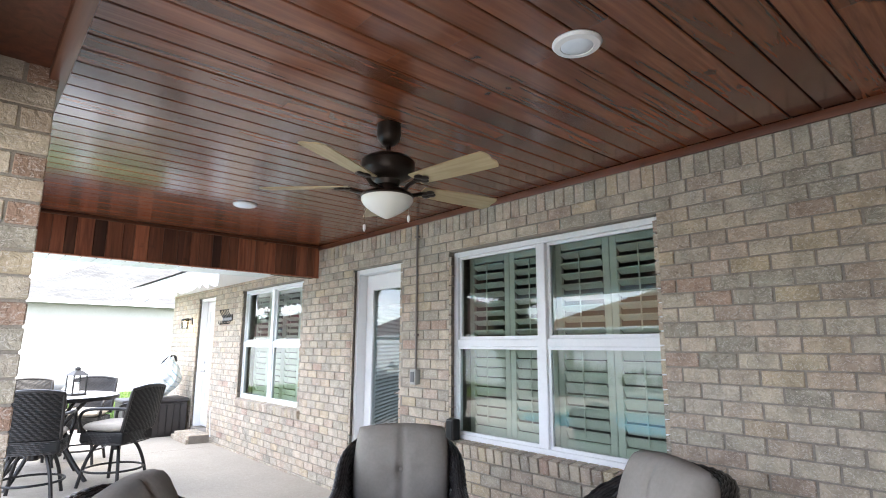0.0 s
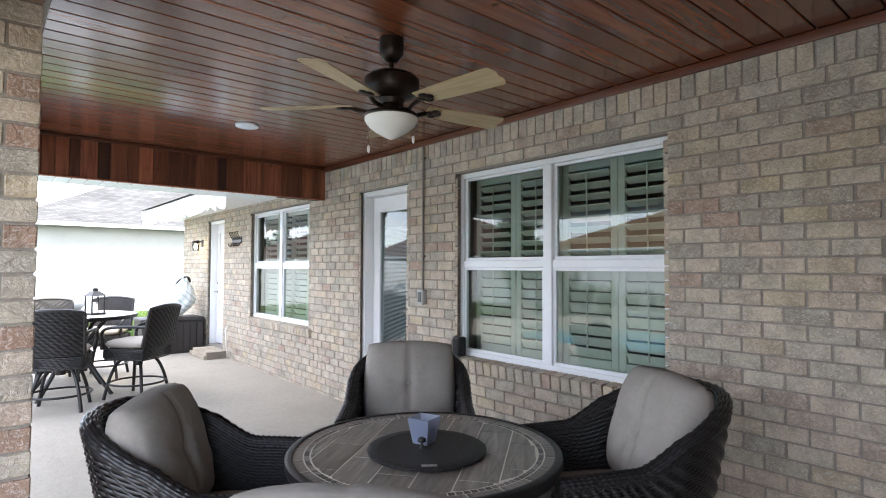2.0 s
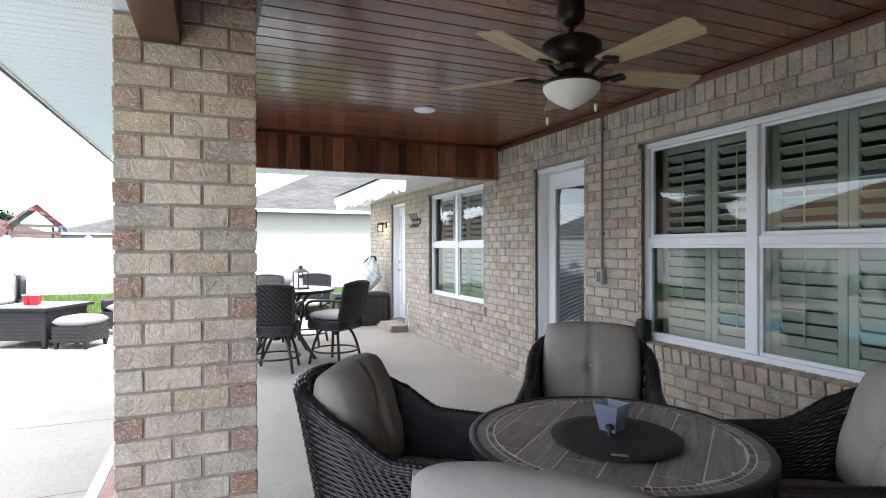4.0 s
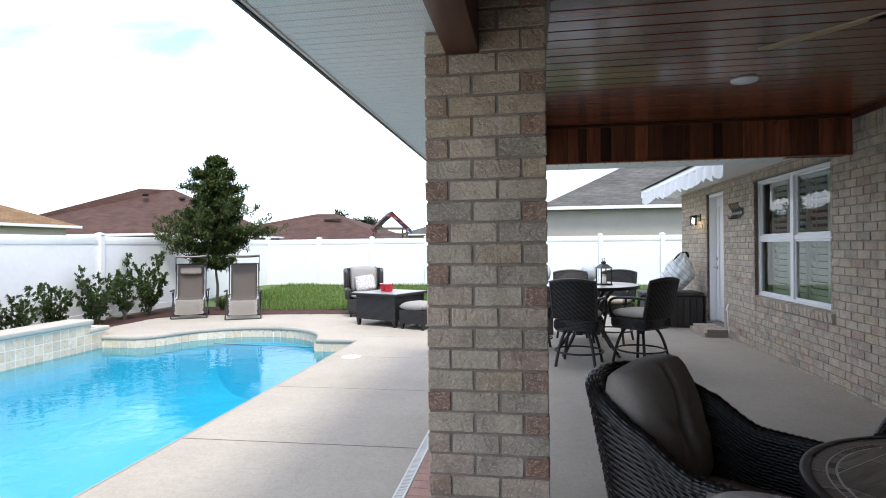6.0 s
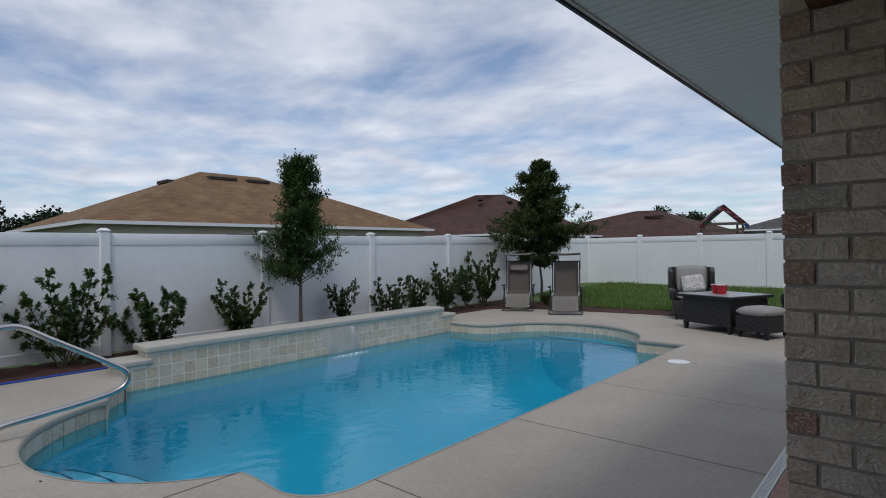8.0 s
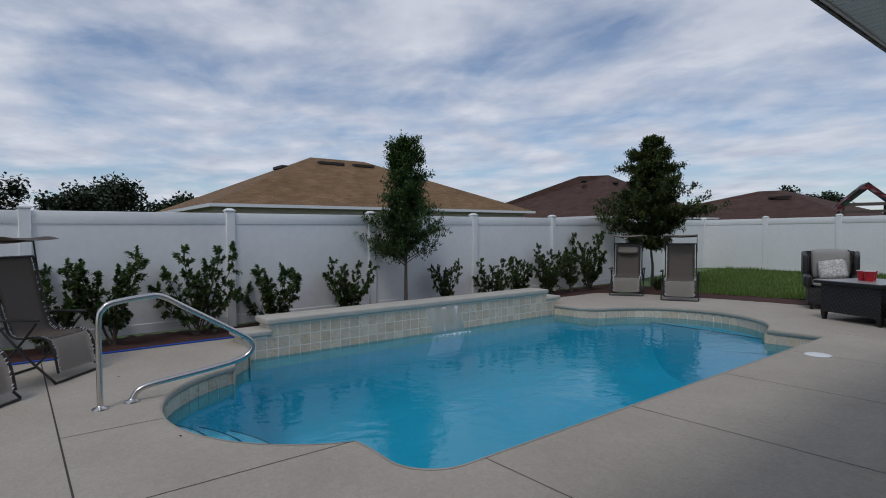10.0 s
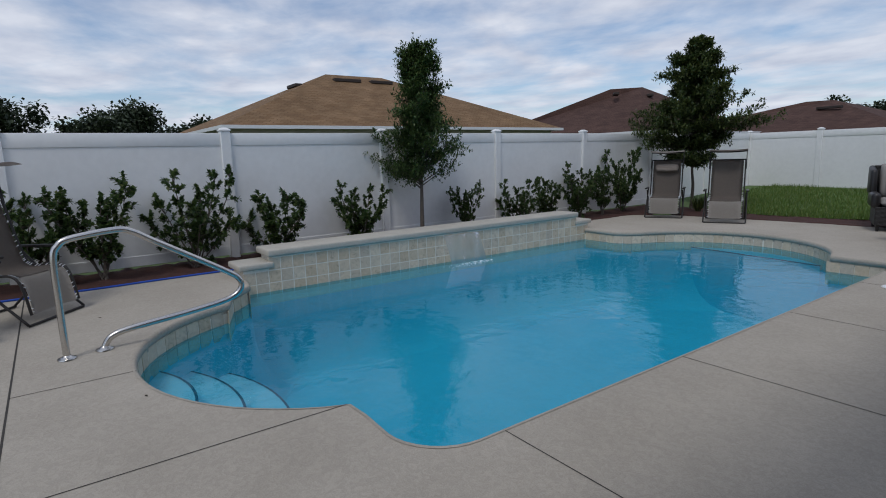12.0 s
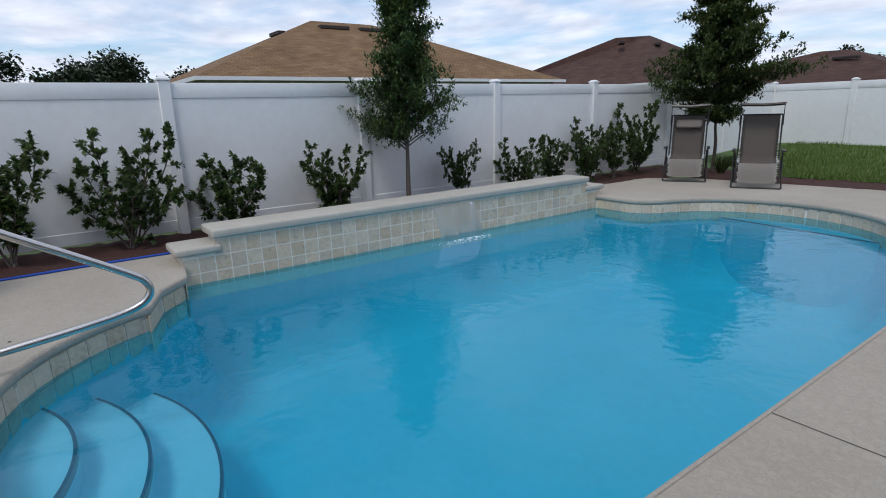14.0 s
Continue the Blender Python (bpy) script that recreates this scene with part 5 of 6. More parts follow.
def club_chair(m, label):
    """Deep wicker armchair: a woven shell, arms and back in one sweep, seat and back cushions."""
    c = empty("patio_chair", label, "chair", m, "chairs round the tiled table")
    W, D, BZ, AZ = .325, .37, .87, .64

    def plan(u):
        # from one arm's front, round the back, to the other arm's front
        s = u * 3.0
        if s < 1:
            return Vector((-W, D - s * D * 1.15, 0))
        if s > 2:
            return Vector((W, D - (3 - s) * D * 1.15, 0))
        a = math.pi + (s - 1) * math.pi
        return Vector((W * math.cos(a), -.15 * D + D * .76 * math.sin(a), 0))

    def rim(u):
        s = abs(u - .5) * 2
        k = max(0.0, 1 - max(0.0, s - .06) / .50)
        return AZ - .03 * max(0, s - .55) + (BZ - AZ) * k * k * (3 - 2 * k)

    def outer(u, v):
        p = plan(u)
        z = .10 + (rim(u) - .10) * v
        out = 1.0 + .10 * v ** 1.5 - .04 * (1 - v)
        back = -.13 * max(0, (z - .35)) * math.exp(-((u - .5) / .22) ** 4)
        return Vector((p.x * out, p.y * (out if p.y < 0 else 1) + back, z))

    def inner(u, v):
        p = outer(u, v)
        q = plan(u)
        cx = Vector((0, .03, 0))
        d = Vector((cx.x - q.x, (cx.y - q.y) * (1 if abs(q.x) < W * .98 else 0), 0)).normalized()
        return p + d * .055

    so, si = surface(outer), surface(inner, flip=-1)
    bm = bmesh.new()
    core(bm, so, 40, 6, -.013)
    core(bm, si, 40, 6, -.013)
    part("shell", bm, M["wicker_core"], c)
    tagged(part("woven_outside", woven(bmesh.new(), so, 2.1, .75), M["wicker"], c, "dark woven wicker", smooth="all"), kind="stuff")
    tagged(part("woven_inside", woven(bmesh.new(), si, 1.9, .75, .018), M["wicker"], c, smooth="all"), kind="stuff")
    pts = []
    for i in range(61):
        u = i / 60
        pts.append((outer(u, 1) + inner(u, 1)) / 2)
    rim_bm = bmesh.new()
    n = len(pts)
    tube(rim_bm, pts, .030, 10)
    part("rim", rim_bm, M["wicker_core"], c, smooth="all")

    def rim_s(u, v):
        i = min(59, int(u * 60))
        f = u * 60 - i
        p = pts[i].lerp(pts[i + 1], f)
        d = (pts[i + 1] - pts[i]).normalized()
        up = Vector((0, 0, 1))
        sd = d.cross(up).normalized()
        up = sd.cross(d)
        a = 2 * math.pi * v
        return p + (sd * math.cos(a) + up * math.sin(a)) * .031
    part("woven_rim", woven(bmesh.new(), surface(rim_s, flip=1), 2.2, .225, .016, .02, .002), M["wicker"], c, smooth="all")
    for s in (-1, 1):
        part("arm_front", woven(bmesh.new(), surface(lambda u, v, s=s: Vector((s * (W * 1.04 - .065 * u) , D + .004, .10 + (AZ - .13) * v))), .06, .5, .016, .02, .002), M["wicker"], c, smooth="all")
    part("front_panel", woven(bmesh.new(), surface(lambda u, v: Vector((-W + .05 + u * (2 * W - .1), D - .02, .12 + .2 * v)), flip=1), .64, .2), M["wicker"], c, smooth="all")
    part("seat_deck", rounded(bmesh.new(), (-W + .03, -D + .05, .28), (W - .03, D - .01, .33), .01, 1), M["wicker_core"], c)
    for x in (-.30, .30):
        for y in (-.26, .31):
            part("leg", rounded(bmesh.new(), (x - .025, y - .025, 0), (x + .025, y + .025, .13), .006, 1), M["black_metal"], c)
    bm = cushion(.55, .60, .17, .18, False, 3)
    part("seat_cushion", bm, M["cushion"], c, "taupe seat cushion", smooth="all", m=pose(0, .06, .405, -90, 0, 0))
    bc = part("back_cushion", cushion(.56, .53, .20, .17, True, 5), M["cushion"], c, "taupe buttoned back cushion", smooth="all", m=pose(0, -.18, .70, 16, 0, 0))
    bm = lathe(bmesh.new(), [(.013, 0), (.012, .006), (.004, .009)], 12, pose(0, .062, .01, -90, 0, 0))
    part("button", bm, M["cushion"], bc, smooth=True)
    return c


TX, TY = 1.46, 1.71
CH = club_chair(pose(0, 0, 0), "black wicker armchair with taupe cushions at the table")


def facing(x, y, tx, ty):
    return pose(x, y, 0, 0, 0, math.degrees(math.atan2(-(tx - x), ty - y)))


BIG = Matrix.Diagonal((1.02, 1.06, 1.03, 1))
CH.matrix_basis = facing(.745, 2.20, .745 + .80, 2.20 - .60) @ BIG
copy_thing(CH, facing(1.97, 2.51, 1.97 - .62, 2.51 - .78) @ BIG)
copy_thing(CH, facing(2.20, 1.265, 2.20 - .87, 1.265 + .49) @ BIG)
copy_thing(CH, facing(.775, 1.10, .775 + .68, 1.10 + .73) @ BIG)

# ---- tiled round table ----
TH, TR = 0.72, 0.555
tbl = empty("patio_table", "round table with wood-look tiles and a mosaic border", "table", pose(TX, TY, 0))
M["table_frame"] = M["black_metal"]
part("rim", lathe(bmesh.new(), [(TR - .012, TH - .045), (TR + .012, TH - .045), (TR + .020, TH - .025), (TR + .018, TH + .002), (TR + .004, TH + .008), (TR - .012, TH + .006)], 64, None, False), M["table_frame"], tbl, smooth=True)
part("top_bed", lathe(bmesh.new(), [(TR - .005, TH - .035), (TR - .005, TH + .0004), (.001, TH + .0005)], 64), M["grout"], tbl)
tt = Mat("wood_tile", 0.35)
tg = tt.noise(tt.vec((3, 26, 3)), 1.6, 5, .6, .8)
trd = tt.ramp(tt.random(), [(0, .75), (1, 1.2)])
tt.color(tt.mix(1.0, tt.ramp(tg, [(.3, (.105, .09, .074)), (.55, (.225, .195, .163)), (.75, (.33, .295, .25))]), trd, "MULTIPLY")).bump(tg, .15, .002)
M["wood_tile"] = tt.m


def clipped_tile(x0, y0, x1, y1, R):
    """A rectangle cut to a circle, as a thin slab."""
    pts = []
    n = 10
    for (ax, ay), (bx, by) in (((x0, y0), (x1, y0)), ((x1, y0), (x1, y1)), ((x1, y1), (x0, y1)), ((x0, y1), (x0, y0))):
        for i in range(n):
            p = Vector((ax + (bx - ax) * i / n, ay + (by - ay) * i / n))
            pts.append(p)
    ins = [p for p in pts if p.length <= R]
    if not ins:
        return None
    cl = []
    for p in pts:
        q = p if p.length <= R else p.normalized() * R
        if q.length > R - 1e-4:
            # slide to the circle without leaving the rectangle
            q = Vector((min(max(q.x, x0), x1), min(max(q.y, y0), y1)))
            if q.length > R:
                continue
        if not cl or (cl[-1] - q).length > 1e-3:
            cl.append(q)
    return cl if len(cl) > 3 else None


RI = TR - .085
rows_y = [-0.5 + .152 * i for i in range(8)]
for k, y0 in enumerate(rows_y):
    x0 = -.62 + (.0 if k % 2 else -.15)
    while x0 < .6:
        cl = clipped_tile(x0 + .003, y0 + .003, x0 + .297, y0 + .149, RI)
        if cl:
            bm = bmesh.new()
            v = [bm.verts.new((p.x, p.y, TH + .0005)) for p in cl]
            try:
                fc = bm.faces.new(v)
                ext = bmesh.ops.extrude_face_region(bm, geom=[fc])
                bmesh.ops.translate(bm, verts=[g for g in ext["geom"] if isinstance(g, bmesh.types.BMVert)], vec=(0, 0, .0015))
                part("tile", bm, M["wood_tile"], tbl, m=pose(0, 0, 0, 0, 0, 38))
            except ValueError:
                bm.free()
        x0 += .30


def ring_piece(r0, r1, a0, a1, z, h, n=4):
    bm = bmesh.new()
    pin = [(r0 * math.cos(a0 + (a1 - a0) * i / n), r0 * math.sin(a0 + (a1 - a0) * i / n)) for i in range(n + 1)]
    po = [(r1 * math.cos(a0 + (a1 - a0) * i / n), r1 * math.sin(a0 + (a1 - a0) * i / n)) for i in range(n, -1, -1)]
    fc = bm.faces.new([bm.verts.new((x, y, z)) for x, y in pin + po])
    ext = bmesh.ops.extrude_face_region(bm, geom=[fc])
    bmesh.ops.translate(bm, verts=[g for g in ext["geom"] if isinstance(g, bmesh.types.BMVert)], vec=(0, 0, h))
    return bm


mos = Mat("mosaic", 0.3)
mos.color(mos.ramp(mos.random(), [(0, (.035, .03, .026)), (.5, (.12, .10, .085)), (1, (.26, .23, .20))]))
mp = mesh_of(ring_piece(RI + .007, RI + .027, -.023, .023, TH, .0020, 2), "mosaic_tile", mos.m)
for i in range(110):
    place("mosaic_tile", mp, tbl, pose(0, 0, 0, 0, 0, i * 360 / 110))
op = mesh_of(ring_piece(RI + .033, TR - .008, -.125, .125, TH, .0020, 5), "tile", M["wood_tile"])
for i in range(24):
    place("tile", op, tbl, pose(0, 0, 0, 0, 0, i * 15))
part("pedestal", lathe(bmesh.new(), [(.26, 0), (.27, .02), (.20, .05), (.09, .10), (.065, .20), (.065, .50), (.12, .60), (.28, TH - .04)], 28), M["black_metal"], tbl, smooth=True)
# turntable and candle
lz = empty("turntable", "dark speckled round turntable on the table", "turntable", pose(TX - .03, TY - .05, TH + .005))
sp = Mat("speckled", 0.6, 0, 0.3)
sp.color(sp.ramp(sp.noise(sp.vec(), 260, 2), [(.4, (.012, .012, .012)), (.62, (.035, .033, .032)), (.7, (.12, .115, .11))])).bump(sp.noise(sp.vec(), 220, 2), .4, .002)
part("plate", lathe(bmesh.new(), [(.215, 0), (.243, .006), (.246, .016), (.240, .020), (.200, .020), (.198, .018), (.001, .018)], 48), sp.m, lz, smooth=True)
part("groove", lathe(bmesh.new(), [(.195, .0192), (.199, .0206), (.203, .0192)], 48, None, False), M["joint"], lz, smooth=True)
part("maker_plate", rounded(bmesh.new(), (-.03, -.234, .0195), (.03, -.208, .0212), .001, 1), M["chrome"], lz, m=pose(0, 0, 0, 0, 0, -36))
cn = empty("candle_holder", "frosted square glass with blue wax", "candle", pose(TX + .0, TY + .005, TH + .026, 0, 0, 20) @ Matrix.Diagonal((.95, .95, .95, 1)))


def taper(bm, a, b, z0, z1):
    v = [bm.verts.new((sx * r, sy * r, z)) for r, z in ((a, z0), (b, z1)) for sx, sy in ((-1, -1), (1, -1), (1, 1), (-1, 1))]
    for q in ((3, 2, 1, 0), (4, 5, 6, 7), (0, 1, 5, 4), (1, 2, 6, 5), (2, 3, 7, 6), (3, 0, 4, 7)):
        bm.faces.new([v[i] for i in q])
    return bm


frost = Mat("frosted_glass", 0.35)
frost.color((.55, .60, .72))
frost.b.inputs["Transmission Weight"].default_value = 0.75
bm = taper(bmesh.new(), .034, .052, 0, .11)
bmesh.ops.delete(bm, geom=[f for f in bm.faces if f.calc_center_median().z > .109], context="FACES")
bmesh.ops.solidify(bm, geom=bm.faces[:], thickness=-0.003)
part("glass", bm, frost.m, cn)
part("wax", taper(bmesh.new(), .030, .043, .006, .066), plain("blue_wax", (.16, .22, .55), .5, var=.06), cn)
st = empty("bottle_stopper", "small dark stopper beside the candle", "stopper", pose(TX - .06, TY - .055, TH + .026))
part("knob", lathe(bmesh.new(), [(.012, 0), (.006, .008), (.006, .02), (.018, .028), (.016, .04), (.004, .046)], 14), M["black_metal"], st, smooth=True)

# ---- ceiling fan and lights ----
FX, FY, FANA = 1.585, 2.155, 58
fan = empty("ceiling_fan", "dark bronze fan with pale wood blades and a bowl light", "ceiling fan", pose(FX, FY, CEIL - 2.60))
part("canopy", lathe(bmesh.new(), [(.064, 2.60 - .001), (.066, 2.60 - .05), (.060, 2.60 - .085), (.035, 2.60 - .115), (.016, 2.60 - .12)], 24), M["bronze"], fan, smooth=True)
part("downrod", lathe(bmesh.new(), [(.013, 2.60 - .11), (.013, 2.60 - .20)], 12), M["bronze"], fan, smooth=True)
part("motor", lathe(bmesh.new(), [(.02, 2.434), (.05, 2.424), (.125, 2.407), (.143, 2.387), (.143, 2.344), (.13, 2.317), (.10, 2.297), (.07, 2.287), (.06, 2.262), (.066, 2.252), (.066, 2.222), (.05, 2.207)], 36), M["bronze"], fan, smooth=True)
part("fitter", lathe(bmesh.new(), [(.04, 2.228), (.085, 2.224), (.130, 2.214), (.139, 2.200), (.133, 2.190)], 36), M["bronze"], fan, smooth=True)
bowl = Mat("opal_glass", 0.3)
bowl.color((.80, .80, .74))
bowl.b.inputs["Subsurface Weight"].default_value = 0.0
part("bowl", lathe(bmesh.new(), [(.134, 2.199), (.136, 2.180), (.120, 2.153), (.085, 2.125), (.040, 2.098), (.010, 2.084), (.001, 2.082)], 36), bowl.m, fan, "opal glass bowl", smooth=True)
bld = Mat("fan_blade", 0.45)
bg = bld.noise(bld.vec((1.2, 14, 6)), 1.6, 5, .6, 1.0)
bld.color(bld.ramp(bg, [(.3, (.36, .28, .15)), (.7, (.52, .43, .26))]))


def blade():
    bm = bmesh.new()
    out = []
    for t in range(13):
        u = t / 12
        x = .20 + .46 * u
        w = .052 + .020 * math.sin(u * 1.5)
        out.append((x, w))
    pts = [(x, -w) for x, w in out] + [(.672, -.055), (.680, -.03), (.672, 0), (.680, .03), (.672, .055)] + [(x, w) for x, w in out[::-1]]
    fc = bm.faces.new([bm.verts.new((x, y, 0)) for x, y in pts])
    ext = bmesh.ops.extrude_face_region(bm, geom=[fc])
    bmesh.ops.translate(bm, verts=[g for g in ext["geom"] if isinstance(g, bmesh.types.BMVert)], vec=(0, 0, .006))
    return bm


def iron():
    bm = bmesh.new()
    tube(bm, smooth_path([(.06, 0, -.02), (.11, .018, -.03), (.16, .0, -.022), (.20, 0, -.008)], 5), .012, 8)
    for x, y in ((.22, 0), (.245, .022), (.245, -.022), (.265, 0)):
        bmesh.ops.create_uvsphere(bm, u_segments=12, v_segments=6, radius=.022, matrix=Matrix.Translation((x, y, -.006)) @ Matrix.Diagonal((1.2, 1, .35, 1)))
    return bm


BLM, IRM = mesh_of(blade(), "blade", bld.m), mesh_of(iron(), "blade_iron", M["bronze"], True)
for k in range(5):
    m = pose(0, 0, 2.255, 0, 0, FANA + 4 + k * 72) @ pose(0, 0, 0, -12, 0, 0)
    b_ = place("blade", BLM, fan, m)
    i_ = new("blade_iron", IRM)
    i_.parent = b_
for dx, dy, l in ((-.10, .055, .16), (.10, -.055, .10)):
    part("pull_chain", tube(bmesh.new(), [(dx, dy, 2.21), (dx, dy, 2.21 - l)], .0016, 5), M["chrome"], fan)
    part("pull", lathe(bmesh.new(), [(.002, 2.21 - l), (.008, 2.20 - l), (.007, 2.18 - l), (.003, 2.17 - l)], 10, pose(dx, dy, 0)), M["white"], fan, smooth=True)
glow = Mat("lamp_lens", 0.4)
glow.color((.75, .80, .86))
for x, y in ((1.653, 4.32), (1.664, 1.01), (1.66, -2.0)):
    d = empty("ceiling_light", "white round flush disc light in the ceiling", "ceiling light", pose(x, y, CEIL), "disc lights")
    part("trim_ring", lathe(bmesh.new(), [(.094, -.0005), (.096, -.006), (.088, -.016), (.064, -.020), (.062, -.016)], 36, None, False), M["white"], d, smooth=True)
    part("lens", lathe(bmesh.new(), [(.064, -.014), (.055, -.020), (.03, -.023), (.001, -.024)], 36), glow.m, d, smooth=True)

# ---- conduit, outlet and speaker on the wall ----
cd = empty("conduit", "grey-brown electrical conduit with an outlet box", "conduit")
M["conduit"] = plain("conduit_paint", (.19, .165, .145), .5, var=.1)
tube_bm = tube(bmesh.new(), [(WALL_X - .018, 3.79, 2.60), (WALL_X - .018, 3.79, 1.285)], .011, 10)
part("pipe", tube_bm, M["conduit"], cd, smooth=True)
for z in (2.48, 1.58):
    part("pipe_strap", rounded(bmesh.new(), (WALL_X - .032, 3.77, z), (WALL_X + .002, 3.81, z + .02), .003, 1), M["conduit"], cd)
bx = part("outlet_box", rounded(bmesh.new(), (WALL_X - .055, 3.75, 1.155), (WALL_X + .004, 3.83, 1.285), .008, 2), plain("grey_plastic", (.36, .36, .34), .5), cd, smooth=True)
part("outlet_face", rounded(bmesh.new(), (WALL_X - .060, 3.765, 1.175), (WALL_X - .054, 3.815, 1.265), .004, 1), plain("dark_plastic", (.07, .07, .075), .4), bx)
spk = empty("speaker", "small black speaker on the window sill", "speaker", pose(WALL_X - .005, 3.31, SILL))
part("case", rounded(bmesh.new(), (-.04, -.045, 0), (.045, .045, .165), .014, 3), M["black_metal"], spk, smooth=True)
part("grille", rounded(bmesh.new(), (-.044, -.034, .015), (-.039, .034, .15), .003, 1), M["wicker_core"], spk)
part("cable", tube(bmesh.new(), smooth_path([(0, .045, .12), (.0, .075, .13), (.01, .08, .08), (.02, .07, .01)], 5), .003, 6), M["black_metal"], spk, smooth=True)

# ---- counter-height set by the far wall ----
BX, BY, BH = 0.86, 7.62, 0.92
bt = empty("bar_table", "round counter-height table with a pale top", "table", pose(BX, BY, 0))
M["pale_top"] = plain("pale_tabletop", (.46, .45, .44), .25, var=.12, scale=5)
part("tabletop", lathe(bmesh.new(), [(.60, BH - .03), (.645, BH - .028), (.66, BH - .015), (.655, BH - .003), (.64, BH), (.001, BH + .001)], 56), M["pale_top"], bt, smooth=True)
part("apron", lathe(bmesh.new(), [(.648, BH - .045), (.655, BH - .045), (.664, BH - .02), (.658, BH - .002)], 56, None, False), M["black_metal"], bt, smooth=True)
for k in range(4):
    a = radians(45 + 90 * k)
    pts = smooth_path([(.50 * math.cos(a), .50 * math.sin(a), 0), (.26 * math.cos(a), .26 * math.sin(a), .30), (.15 * math.cos(a), .15 * math.sin(a), .55), (.42 * math.cos(a), .42 * math.sin(a), BH - .04)], 6)
    part("leg", tube(bmesh.new(), pts, .022, 8), M["black_metal"], bt, smooth=True)
part("stretcher", tube(bmesh.new(), [(.17 * math.cos(i * math.pi / 16), .17 * math.sin(i * math.pi / 16), .5) for i in range(32)], .012, 6, True), M["black_metal"], bt, smooth=True)


def bar_chair(m):
    c = empty("bar_chair", "dark wicker swivel bar chair with a tan cushion", "chair", m, "chairs round the counter-height table")
    SZ, BZ = .57, 1.04

    def back(u, v):
        x = (u - .5) * .50 * (1 + .04 * v)
        return Vector((x, -.25 - .10 * v - .04 * (1 - (2 * u - 1) ** 2), SZ + .01 + (BZ - SZ) * v - .05 * v ** 6 * (2 * u - 1) ** 2 * .6))

    sb = surface(back)
    bm = bmesh.new()
    core(bm, sb, 12, 10, 0.0)
    bmesh.ops.solidify(bm, geom=bm.faces[:], thickness=0.018)
    part("back_panel", bm, M["wicker_core"], c)
    tagged(part("backrest", woven(bmesh.new(), sb, .5, .52, .016, .03, .003), M["wicker_grey"], c, "woven wicker back", smooth="all"), kind="stuff")
    tagged(part("backrest_front", woven(bmesh.new(), surface(lambda u, v: back(u, v) + Vector((0, .022, 0)), flip=-1), .5, .52, .016, .03, .003), M["wicker_grey"], c, smooth="all"), kind="stuff")
    edge = [back(0, i / 10) for i in range(11)] + [back(i / 10, 1) for i in range(1, 10)] + [back(1, 1 - i / 10) for i in range(11)]
    part("back_frame", tube(bmesh.new(), [p + Vector((0, .01, 0)) for p in edge], .018, 8), M["wicker_grey"], c, smooth="all")

    def skirt_s(u, v):
        a = u * 2 * math.pi
        r = .26
        k = max(abs(math.cos(a)), abs(math.sin(a)))
        q = r / k ** .75
        return Vector((q * math.cos(a), q * math.sin(a), SZ - .13 + .13 * v))
    tagged(part("seat_skirt", woven(bmesh.new(), surface(skirt_s), 1.9, .13, .016, .03, .003), M["wicker_grey"], c, smooth="all"), kind="stuff")
    part("seat_base", rounded(bmesh.new(), (-.255, -.255, SZ - .12), (.255, .255, SZ - .005), .03, 2), M["wicker_core"], c)
    part("seat_cushion", cushion(.50, .50, .11, .12, False, 2, 16), M["cushion_tan"], c, "tan seat cushion", smooth="all", m=pose(0, .02, SZ + .045, -90, 0, 0))
    for s in (-1, 1):
        part("arm", tube(bmesh.new(), smooth_path([(s * .25, -.30, SZ + .24), (s * .29, -.10, SZ + .25), (s * .29, .16, SZ + .23), (s * .28, .24, SZ + .15), (s * .26, .22, SZ)], 5), .017, 8), M["black_metal"], c, smooth=True)
    part("swivel_post", lathe(bmesh.new(), [(.05, .36), (.05, .48), (.14, .49), (.14, SZ - .11)], 16), M["black_metal"], c, smooth=True)
    for k in range(4):
        a = radians(45 + 90 * k)
        pts = smooth_path([(.05 * math.cos(a), .05 * math.sin(a), .44), (.18 * math.cos(a), .18 * math.sin(a), .42), (.27 * math.cos(a), .27 * math.sin(a), .25), (.33 * math.cos(a), .33 * math.sin(a), 0)], 6)
        part("leg", tube(bmesh.new(), pts, .018, 8), M["black_metal"], c, smooth=True)
    part("foot_ring", tube(bmesh.new(), [(.285 * math.cos(i * math.pi / 20), .285 * math.sin(i * math.pi / 20), .17) for i in range(40)], .012, 6, True), M["black_metal"], c, smooth=True)
    return c


M["cushion_tan"] = plain("tan_cushion", (.40, .36, .31), .9, var=.08, scale=8, bump=.3, bscale=500)
bc1 = bar_chair(facing(.67, 6.82, BX + .05, BY))
copy_thing(bc1, facing(1.42, 6.98, BX, BY))
copy_thing(bc1, facing(.76, 8.52, BX, BY))
copy_thing(bc1, facing(.10, 7.75, BX, BY))
copy_thing(bc1, facing(1.32, 8.55, BX, BY))

